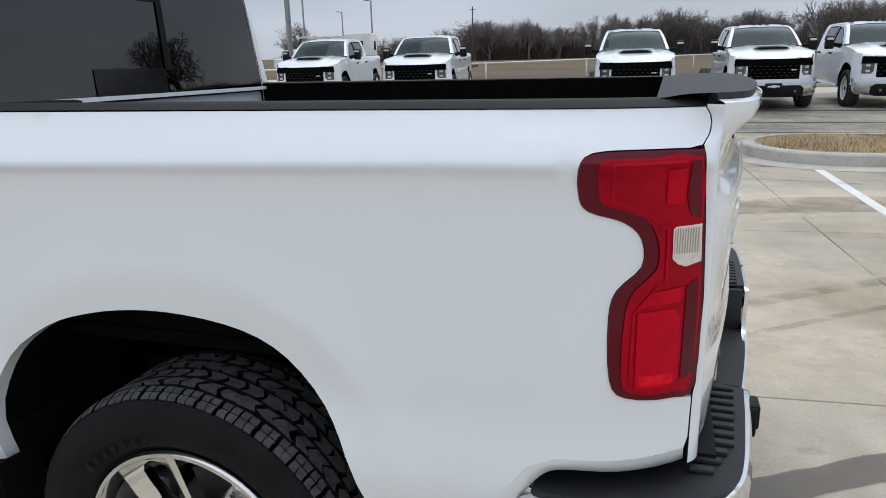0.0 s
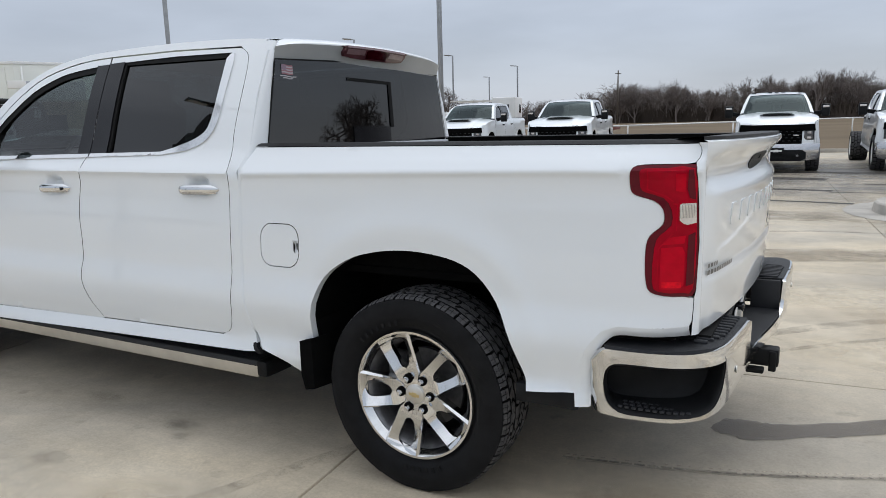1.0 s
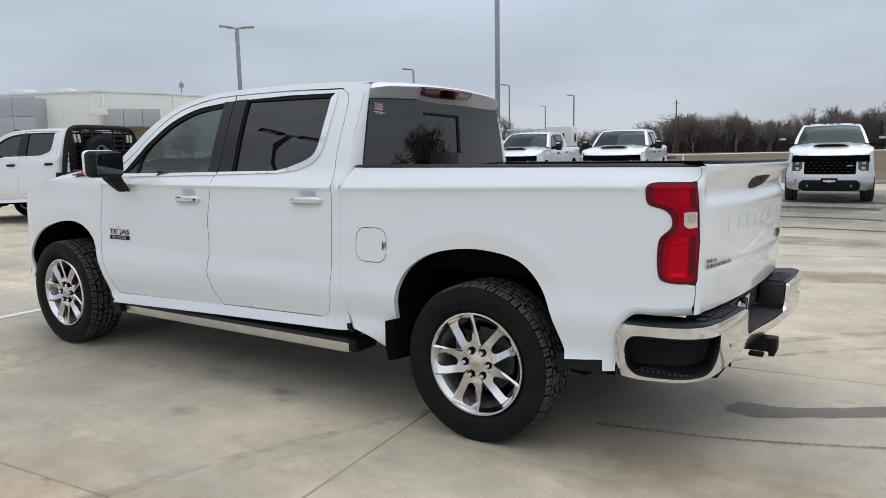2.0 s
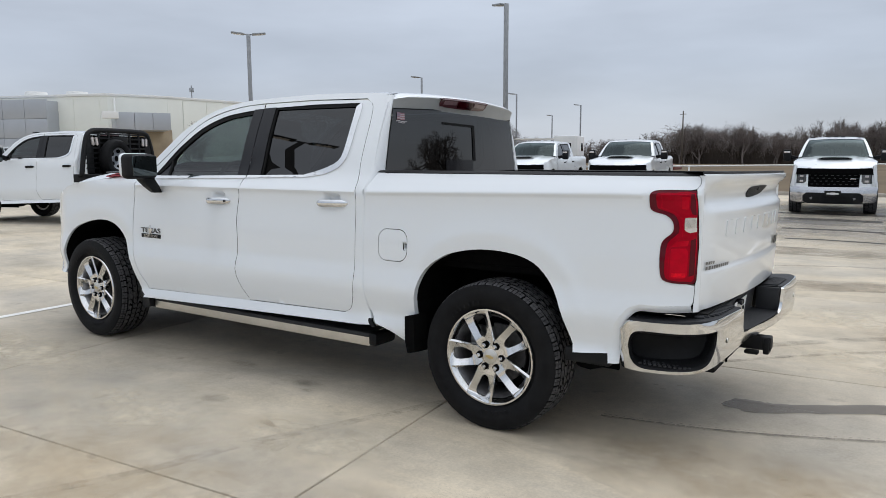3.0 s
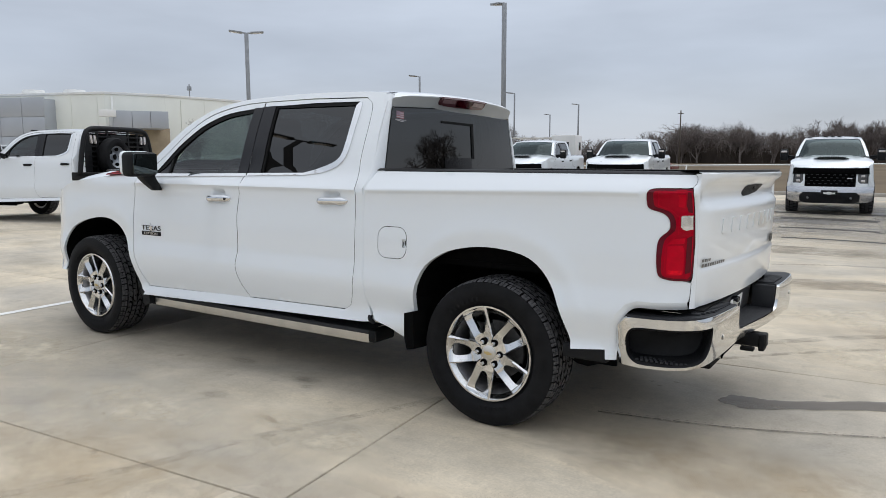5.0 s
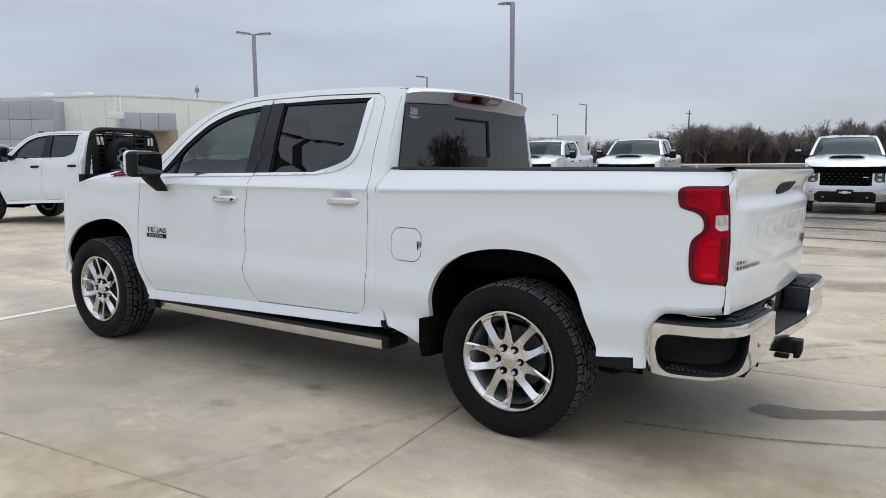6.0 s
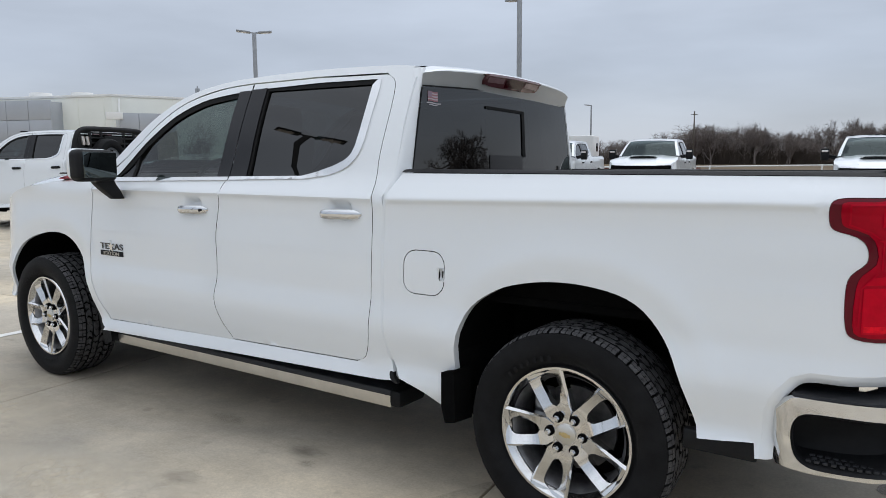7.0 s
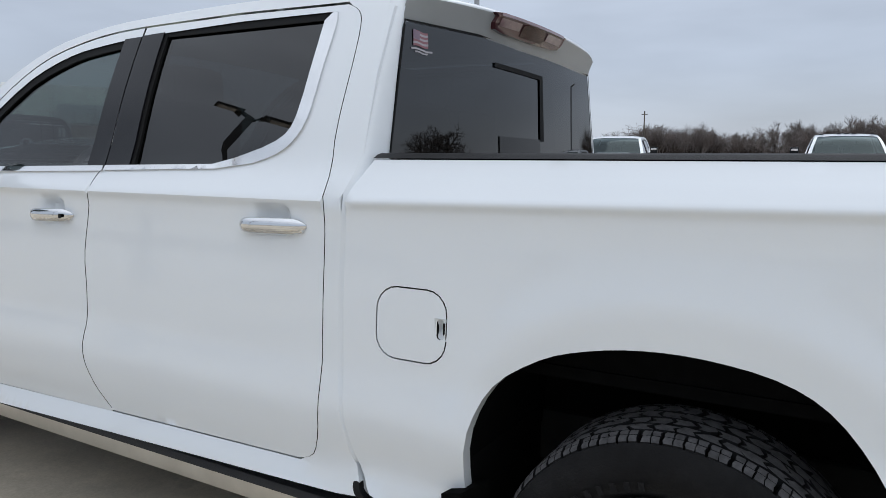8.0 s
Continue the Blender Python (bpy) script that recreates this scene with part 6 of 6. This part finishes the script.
tree("leafless spreading tree beside the lot", 26, 28.1, 35.7, 5.1, 1.15, 5, -.16, .24).scale = (1.35, 1.35, 1)
tree("leafless tree standing before the woods", 5, 33, 128, 10.0, 1.15, 5)
tree("leafless tree at the far edge", 8, -75, 140, 9.5, 1.1, 5)
tree("small bare bush-like tree by the canopy", 3, -41.5, 29.5, 4.2, 1.3, 5)
variants = [tree_mesh(100 + k, 1.0, .8 + .08 * k, 4) for k in range(6)]
rng_ = random.Random(77)
WV, WF = [], []
nv = 0
for i in range(175):
    x = rng_.uniform(-92, 44)
    y = 150 + rng_.uniform(-7, 16) + max(0, -x - 40) * .35
    h = rng_.uniform(6.6, 9.0) + 1.1 * math.sin(x * .16 + 2.2) + .9 * math.sin(x * .41 + 1)
    if x < -42:
        h *= .72
    V, F, _ = variants[rng_.randrange(6)]
    a = rng_.uniform(0, 6.28)
    c, s_ = math.cos(a), math.sin(a)
    M = np.array([[c, -s_, 0], [s_, c, 0], [0, 0, 1]]) * h
    WV.append(V @ M.T + np.array([x, y, -.1]))
    WF += [tuple(q + nv for q in f) for f in F]
    nv += len(V)
thin = [tree_mesh(300 + k, 1.0, .95 + .1 * k, 3, .04) for k in range(5)]
thin = [(np.array([tuple(v) for v in V]), F) for V, F, _ in thin]
for i in range(380):
    x = rng_.uniform(-92, 44)
    y = 148 + rng_.uniform(-4, 16) + max(0, -x - 40) * .35
    h = rng_.uniform(4.4, 7.6) + .8 * math.sin(x * .16) + .6 * math.sin(x * .41 + 1)
    if x < -42:
        h *= .72
    V, F = thin[rng_.randrange(5)]
    a = rng_.uniform(0, 6.28)
    c, s_ = math.cos(a), math.sin(a)
    M = np.array([[c, -s_, 0], [s_, c, 0], [0, 0, 1]]) * h
    WV.append(V @ M.T + np.array([x, y, -.1]))
    WF += [tuple(q + nv for q in f) for f in F]
    nv += len(V)
me = bpy.data.meshes.new("far_woods")
me.from_pydata(np.concatenate(WV).tolist(), [], WF)
me.materials.append(TWIG)
tagged(new("far_woods", me), "belt of bare brown winter trees beyond the field", "woods", kind="stuff")
# undergrowth below the trees
bv, bf = [], []
for i in range(62000):
    x = rng_.uniform(-95, 195)
    y = 144 + rng_.uniform(0, 16) + max(0, -x - 40) * .35
    h = (3.6 if x < 46 else 1.2) + .8 * math.sin(x * .13) + .5 * math.sin(x * .37 + 2) + rng_.gauss(0, .7)
    h = max(.6, h) * (.7 if x < -42 else 1) * rng_.uniform(.35, 1.0)
    w = rng_.uniform(.03, .10)
    dx, dy = rng_.gauss(0, .8), rng_.uniform(-.6, .6)
    mx_, mz_ = dx * rng_.uniform(.1, .7), h * rng_.uniform(.4, .7)
    k = len(bv)
    bv += [(x - w, y, 0), (x + w, y, 0), (x + mx_ + w * .7, y, mz_), (x + mx_ - w * .7, y, mz_), (x + dx, y + dy, h)]
    bf += [(k, k + 1, k + 2, k + 3), (k + 3, k + 2, k + 4)]
me = bpy.data.meshes.new("undergrowth")
me.from_pydata(bv, [], bf)
me.materials.append(BRUSH)
tagged(new("undergrowth", me), "dense brown winter undergrowth below the trees", "undergrowth", kind="stuff")


# ---- pipe fence, island, paint ----
FN = thing("pipe_fence", "white pipe rail fence along the field edge", "fence")
fpts = [(-22, 20.5), (-7.2, 31.0), (-3.2, 36.9), (2.4, 46.0), (10.6, 54.9), (24, 66), (45, 80)]
for a, b in zip(fpts, fpts[1:]):
    for z_ in (1.0,):
        bm = bmesh.new()
        tube(bm, [(*a, z_), (*b, z_)], .040, 6)
        part("rail", bm, TRIMW, FN)
    k = max(1, int(math.hypot(b[0] - a[0], b[1] - a[1]) / 6))
    for q in range(k):
        bm = bmesh.new()
        x_, y_ = a[0] + (b[0] - a[0]) * q / k, a[1] + (b[1] - a[1]) * q / k
        tube(bm, [(x_, y_, -.05), (x_, y_, 1.05)], .04, 6)
        part("post", bm, TRIMW, FN)


EDGE = thing("far_kerb", "pale concrete kerb along the far edge of the lot", "kerb", kind="structure", at=pose(-0.312, -2.215, 0, 0, 0, TURN))
for k in range(14):
    part("kerb", block(((-5 + 1.5 * k + .75) * SL, 9 * SL + .08, .05), (1.5 * SL - .012, .16, .16), .02), CONC2, EDGE)


def capsule(cx, cy, ln, r, n=14):
    out = [(cx + r * math.cos(a), cy + r * math.sin(a)) for a in np.linspace(math.pi / 2, 3 * math.pi / 2, n)]
    return out + [(cx + ln, cy - r), (cx + ln, cy + r)]


IS = thing("kerb_island", "rounded concrete kerb island with dry tan grass", "traffic island", kind="structure", at=pose(3.2, 8.87, 0, 0, 0, 3))


def ring(bm, pa, za, pb, zb):
    a = [bm.verts.new((x, y, za)) for x, y in pa]
    b = [bm.verts.new((x, y, zb)) for x, y in pb]
    for i in range(len(pa)):
        j = (i + 1) % len(pa)
        bm.faces.new((a[i], a[j], b[j], b[i]))


kb = bmesh.new()
o1, o2, o3, o4 = capsule(0, 0, 14, 1.24), capsule(0, 0, 14, 1.215), capsule(0, 0, 14, 1.19), capsule(0, 0, 14, 1.04)
ring(kb, o1, -.01, o2, .13)
ring(kb, o2, .13, o3, .15)
ring(kb, o3, .15, o4, .15)
ring(kb, o4, .15, capsule(0, 0, 14, 1.03), .10)
bmesh.ops.remove_doubles(kb, verts=kb.verts[:], dist=1e-4)
bmesh.ops.recalc_face_normals(kb, faces=kb.faces[:])
part("kerb", kb, CONC2, IS, "concrete kerb")
part("turf", sheet(capsule(0, 0, 14, 1.05), lambda x, y: (x, y, .135 + .03 * noise.noise((x * 1.3, y * 1.3, 0))), (0, 0, 1), .25), DRYGRASS, IS, "dry tan turf")
gutter = bmesh.new()
ring(gutter, capsule(0, 0, 14, 1.62), .004, capsule(0, 0, 14, 1.235), .006)
part("gutter", gutter, CONC2, IS, "grey gutter band")
gv, gf = [], []
for i in range(9000):
    x, y = rng_.uniform(-1.0, 9), rng_.uniform(-1.02, 1.02)
    if x < 0 and x * x + y * y > 1.0:
        continue
    h, w, a = rng_.uniform(.03, .09), rng_.uniform(.003, .006), rng_.uniform(0, 6.28)
    k = len(gv)
    gv += [(x - w * math.cos(a), y - w * math.sin(a), .12), (x + w * math.cos(a), y + w * math.sin(a), .12), (x + rng_.uniform(-.05, .05), y + rng_.uniform(-.05, .05), .13 + h)]
    gf.append((k, k + 1, k + 2))
me = bpy.data.meshes.new("grass")
me.from_pydata(gv, [], gf)
me.materials.append(DRYGRASS)
o = new("grass", me)
o.parent = IS
tagged(o, kind="stuff")
for nm, pts_ in (("stall_line", [(2.68, 7.42), (2.79, 7.42), (3.05, 2.6), (2.94, 2.6)]), ("stall_line", [(-5.24, -.2), (-5.14, -.2), (-5.02, -4.2), (-5.12, -4.2)])):
    tagged(part(nm, sheet(pts_, lambda x, y: (x, y, .004), (0, 0, 1), .3), PAINT, None), "worn white painted stall line on concrete", "road marking", kind="structure")


# ---- badges and door text of the pickup ----
def lettering(name, text, size, depth, mat, parent, m):
    cu = bpy.data.curves.new(name, "FONT")
    cu.body, cu.size, cu.extrude, cu.align_x = text, size, depth, "CENTER"
    tmp = new(name, cu)
    bpy.context.view_layer.update()
    me = bpy.data.meshes.new_from_object(tmp.evaluated_get(bpy.context.evaluated_depsgraph_get()))
    bpy.data.objects.remove(tmp)
    me.materials.clear()
    me.materials.append(mat)
    o = new(name, me)
    o.parent = parent
    o.matrix_basis = m
    return o


DARKC = material("dark_chrome", (0.10, 0.10, 0.11), 0.25, metal=0.9)
lettering("door_text", "TEXAS", .052, .002, DARKC, HERO, pose(-2.955, -side_h(-2.955, .92) - .004, .906, 90, 0, 0) @ Matrix.Diagonal((1.55, 1, 1, 1)))
part("door_text_bar", block((-2.955, -side_h(-2.955, .88) - .002, .882), (.235, .005, .030), .002), BLACK, HERO)
lettering("door_text", "EDITION", .028, .001, SATIN, HERO, pose(-2.955, -side_h(-2.955, .88) - .006, .872, 90, 0, 0) @ Matrix.Diagonal((1.5, 1, 1, 1)))
st_ = [(-.022, .045), (-.006, .014), (.022, .014), (.003, -.006), (.012, -.035), (-.010, -.016), (-.032, -.035), (-.026, -.006), (-.048, .012), (-.02, .014)]
part("door_star", prism([(-2.945 + x * .8, .922 + z * .9) for x, z in st_], -side_h(-2.955, .92) - .009, -side_h(-2.955, .92) + .004), CHROME, HERO, "chrome star")
# plain red and dark hood-side emblem
REDB = material("emblem_red", (0.34, 0.03, 0.05), 0.35, var=0.1)
for pts_, mt in (([(-3.46, 1.337), (-3.20, 1.337), (-3.22, 1.348), (-3.44, 1.348)], DARKC), ([(-3.47, 1.305), (-3.21, 1.318), (-3.22, 1.328), (-3.44, 1.318)], REDB), ([(-3.40, 1.315), (-3.26, 1.337), (-3.31, 1.337), (-3.45, 1.315)], REDB)):
    part("hood_emblem", prism(pts_, -.888, -.80), mt, HERO, "plain red and dark emblem").location = (-.09, -.030, .012)
part("sill_clip", sheet(spline([(-.834, .512), (-.814, .512), (-.808, .496), (-.790, .478), (-.788, .466), (-.808, .468), (-.826, .486)], 2, True), lambda x, z: (x, -side_h(x, z) - .003, z), (0, -1, 0), .03, (0, .02, 0)), BLACK, HERO)


# ---- stains on the concrete ----
def stain_mat(name, colour, rough, lo, hi, scale=3.0, most=0.9, soft=False):
    """A stain with ragged, thinning edges over the slab."""
    m = bpy.data.materials.new(name)
    m.use_nodes = True
    n, l = m.node_tree.nodes, m.node_tree.links
    b = n["Principled BSDF"]
    b.inputs["Base Color"].default_value = (*colour, 1)
    b.inputs["Roughness"].default_value = rough
    b.inputs["Specular IOR Level"].default_value = 0.3
    g = n.new("ShaderNodeNewGeometry")
    t = n.new("ShaderNodeTexNoise")
    t.inputs["Scale"].default_value = scale
    t.inputs["Detail"].default_value = 8
    t.inputs["Roughness"].default_value = 0.65
    l.new(g.outputs["Position"], t.inputs["Vector"])
    r = n.new("ShaderNodeMapRange")
    for k, v in zip(("From Min", "From Max", "To Min", "To Max"), (lo, hi, 0.0, most)):
        r.inputs[k].default_value = v
    l.new(t.outputs["Fac"], r.inputs["Value"])
    alpha = r.outputs[0]
    if soft:                       # thins out from the middle of the spot
        tc = n.new("ShaderNodeTexCoord")
        mp = n.new("ShaderNodeMapping")
        mp.inputs["Location"].default_value = (-1, -1, 0)
        mp.inputs["Scale"].default_value = (2, 2, 0)
        l.new(tc.outputs["Generated"], mp.inputs[0])
        ln = n.new("ShaderNodeVectorMath")
        ln.operation = "LENGTH"
        l.new(mp.outputs[0], ln.inputs[0])
        fall = n.new("ShaderNodeMapRange")
        fall.interpolation_type = "SMOOTHSTEP"
        for k, v in zip(("From Min", "From Max", "To Min", "To Max"), (0.15, 0.85, 1.0, 0.0)):
            fall.inputs[k].default_value = v
        l.new(ln.outputs["Value"], fall.inputs["Value"])
        mu = n.new("ShaderNodeMath")
        mu.operation = "MULTIPLY"
        l.new(alpha, mu.inputs[0])
        l.new(fall.outputs[0], mu.inputs[1])
        alpha = mu.outputs[0]
    l.new(alpha, b.inputs["Alpha"])
    return m


WET = stain_mat("damp_stain", (0.155, 0.135, 0.115), 0.45, 0.12, 0.30, 2.0, 0.60)
SCUFF = stain_mat("tyre_scuff", (0.13, 0.12, 0.105), 0.8, 0.38, 0.68, 5.0, 0.34)
DARKWET = stain_mat("dark_puddle_line", (0.050, 0.045, 0.041), 0.65, 0.34, 0.50, 4.0, 0.85)
PALE = stain_mat("pale_wash", (0.72, 0.64, 0.50), 0.8, 0.38, 0.62, 2.2, 0.8, True)
TAN = stain_mat("tan_blotch", (0.50, 0.40, 0.27), 0.8, 0.36, 0.62, 1.7, 0.48, True)
OIL = stain_mat("old_oil_spot", (0.10, 0.09, 0.08), 0.75, 0.32, 0.62, 6.0, 0.36, True)
FAINT = stain_mat("faint_tyre_sweep", (0.20, 0.175, 0.15), 0.8, 0.42, 0.72, 9.0, 0.30)
PRINT = stain_mat("tread_dust", (0.16, 0.14, 0.12), 0.8, 0.30, 0.60, 9.0, 0.6)


def stain(name, label, pts, mat, z=.0035):
    rg = random.Random(len(pts) + int(100 * abs(pts[0][0])))
    edge = [(x + rg.uniform(-.009, .009), y + rg.uniform(-.009, .009)) for x, y in spline(pts, 6, True)]
    return tagged(part(name, sheet(edge, lambda x, y: (x, y, z), (0, 0, 1), .3), mat, None), label, "stain", kind="structure")


GREYFILM = stain_mat("grey_film", (0.165, 0.158, 0.148), 0.40, 0.22, 0.62, 0.35, 0.62, True)
MUD = stain_mat("dried_mud", (0.30, 0.245, 0.18), 0.85, 0.40, 0.66, 0.9, 0.62)


def band(line_, w):
    """A closed outline of width w round a line of plan points."""
    p = spline(line_, 5)
    L, R_ = [], []
    for i, q in enumerate(p):
        a, b = Vector(p[max(i - 1, 0)]), Vector(p[min(i + 1, len(p) - 1)])
        d = (b - a).normalized()
        L.append((q[0] - d.y * w / 2, q[1] + d.x * w / 2))
        R_.append((q[0] + d.y * w / 2, q[1] - d.x * w / 2))
    return L + R_[::-1]


stain("damp_stain", "long damp stain running across the slab", [(.965, .135), (1.02, .275), (1.14, .30), (1.30, .335), (1.80, .64), (2.3, .85), (3.1, 1.15), (3.2, .98), (2.4, .70), (1.81, .46), (1.42, .235), (1.15, .085), (1.05, .095)], WET)
# broad soft-edged patches that turn the slabs greyer and darker
for k, (cx, cy, rx, ry) in enumerate(((1.5, 13.5, 9.0, 7.5), (5.0, 8.5, 5.5, 4.5), (-6.0, 14.5, 8.0, 6.0), (2.2, 17.8, 8.0, 4.5))):
    pts_ = [(cx + rx * math.cos(a), cy + ry * math.sin(a)) for a in np.linspace(0, 2 * math.pi, 25)[:-1]]
    tagged(part("damp_patch", sheet(pts_, lambda x, y, k=k: (x, y, .0010 + .0004 * k), (0, 0, 1), .8), GREYFILM, None), "broad grey patch on the concrete", "stain", kind="structure")
for k, (ln, w) in enumerate((([(-3.5, 7.2), (-.5, 7.9), (2.2, 8.0), (6.0, 8.6)], 1.0), ([(.2, 4.4), (1.8, 5.1), (4.2, 5.6)], .7))):
    tagged(part("dirt_wash", sheet(band(ln, w), lambda x, y, k=k: (x, y, .0028 + .0003 * k), (0, 0, 1), .4), MUD, None), "brown dried wash marks on concrete", "stain", kind="structure")
for k, (ln, w, mt) in enumerate((([(.79, 1.07), (1.18, 1.48), (1.77, 1.99), (2.8, 2.7), (4.5, 3.4)], .055, SCUFF), ([(.45, 1.25), (1.0, 1.75), (1.7, 2.4), (3.0, 3.3)], .12, SCUFF),
                               ([(-1.0, 5.4), (.4, 6.2), (1.6, 6.6), (3.0, 6.4)], .10, SCUFF))):
    tagged(part("tyre_mark", sheet(band(ln, w), lambda x, y, k=k: (x, y, .0038 + .0004 * k), (0, 0, 1), .2), mt, None), "faint curved tyre mark on concrete", "tyre mark", kind="structure")
for k, (x0, x1, y0, w) in enumerate(((-.65, 1.35, 14.25, .62), (-.35, 1.45, 11.75, .26), (-.02, 1.75, 9.75, .16), (2.0, 6.0, 13.2, .16), (1.4, 7.0, 11.4, .10), (-3.0, 9.0, 16.0, .35))):
    tagged(part("puddle_line", sheet(band([(x0, y0), (x0 * .6 + x1 * .4, y0 + .05), (x1, y0 - .10)], w), lambda x, y: (x, y, .0042), (0, 0, 1), .3), DARKWET, None), "dark wet line across the slab", "stain", kind="structure")
# printed tread track
TT = thing("tread_print", "dusty tyre tread print on concrete", "tyre mark", kind="structure")
tl_ = spline([(.45, -.42), (.99, -.300), (1.39, -.160), (1.82, .030), (2.6, .42), (3.4, .9)], 12)
for i in range(0, len(tl_) - 1):
    a, b = Vector(tl_[i]), Vector(tl_[i + 1])
    ang = math.atan2((b - a).y, (b - a).x)
    for off, ln_ in ((-.016, .045), (.012, .03)):
        o = part("print_bar", sheet([(-ln_ / 2, -.008), (ln_ / 2, -.008), (ln_ / 2, .008), (-ln_ / 2, .008)], lambda x, y: (x, y, .0055), (0, 0, 1), .1), PRINT if off < 0 else PALE, TT)
        o.matrix_basis = pose(a.x - off * math.sin(ang), a.y + off * math.cos(ang), 0, 0, 0, math.degrees(ang))
tagged(part("tyre_mark", sheet(band([(.45, -.45), (.99, -.33), (1.39, -.19), (1.82, .0), (2.6, .39)], .02), lambda x, y: (x, y, .0048), (0, 0, 1), .2), SCUFF, None), "thin dark tyre line on concrete", "tyre mark", kind="structure")
rs = random.Random(12)
SWEEP = [(-1.45, -3.1), (-1.336, -2.754), (-1.102, -2.29), (-.954, -1.824), (-.702, -1.29), (-.435, -.726)]
for cx, cy, r0 in ((-1.36, -.93, .13), (-1.28, -1.02, .07), (-1.47, -2.34, .035), (-1.68, -1.44, .10), (.52, .28, .03), (.66, .34, .025), (.60, .22, .02), (.25, -2.5, .05), (.12, -2.6, .03), (1.02, -1.45, .045), (-2.9, -2.5, .08), (-2.1, -.85, .12), (.1, -1.9, .03), (1.35, -1.9, .03)):
    pts_ = [(cx + r0 * rs.uniform(.6, 1.3) * 1.5 * math.cos(a), cy + r0 * rs.uniform(.5, 1.1) * math.sin(a)) for a in np.linspace(0, 2 * math.pi, 9)[:-1]]
    stain("oil_spot", "small dark oil spot on concrete", pts_, OIL, .0036)
for cx, cy, r0 in ((-2.0, -1.9, .8), (-3.6, -1.4, .9), (-.9, -1.7, .7), (1.9, 1.6, .9), (1.6, 3.0, 1.2), (2.4, 5.0, 1.0)):
    pts_ = [(cx + r0 * rs.uniform(.6, 1.3) * 1.4 * math.cos(a), cy + r0 * rs.uniform(.5, 1.1) * .7 * math.sin(a)) for a in np.linspace(0, 2 * math.pi, 9)[:-1]]
    stain("pale_patch", "pale washed patch on concrete", pts_, PALE, .0030)

for cx, cy, r0 in ((-1.2, -2.3, 1.3), (-3.4, -2.6, 1.4), (.4, -2.2, 1.1), (-5.6, -1.8, 1.5), (1.5, -.8, 1.0), (2.3, 2.4, 1.2), (-6.5, 2.5, 2.0), (3.5, 4.2, 1.8)):
    pts_ = [(cx + r0 * rs.uniform(.7, 1.3) * 1.5 * math.cos(a), cy + r0 * rs.uniform(.6, 1.1) * .7 * math.sin(a)) for a in np.linspace(0, 2 * math.pi, 9)[:-1]]
    stain("tan_patch", "tan weathered patch on concrete", pts_, TAN, .0024)
tagged(part("tyre_mark", sheet(band(SWEEP, .075), lambda x, y: (x, y, .0041), (0, 0, 1), .2), FAINT, None), "long faint tyre sweep on concrete", "tyre mark", kind="structure")


# ---- slabs of the pavement ----
NEAR = [(i, j) for i in range(-8, 8) for j in range(-3, 9)]
first = part("slab", slab_mesh(SL, SL), CONC, PAVE)
first.location = (NEAR[0][0] * SL, NEAR[0][1] * SL, 0)
for i, j in NEAR[1:]:
    o = new("slab", first.data)
    o.parent = PAVE
    o.location = (i * SL, j * SL, 0)
far = bmesh.new()
for i in range(-46, 16):
    for j in range(-14, 9 if i >= -5 else 16):
        if (i, j) not in set(NEAR):
            g_, r_ = .007, .006
            far.faces.new([far.verts.new((i * SL + x, j * SL + y, 0)) for x, y in ((g_, g_), (SL - g_, g_), (SL - g_, SL - g_), (g_, SL - g_))])
part("far_slabs", far, CONC, PAVE, kind="stuff")
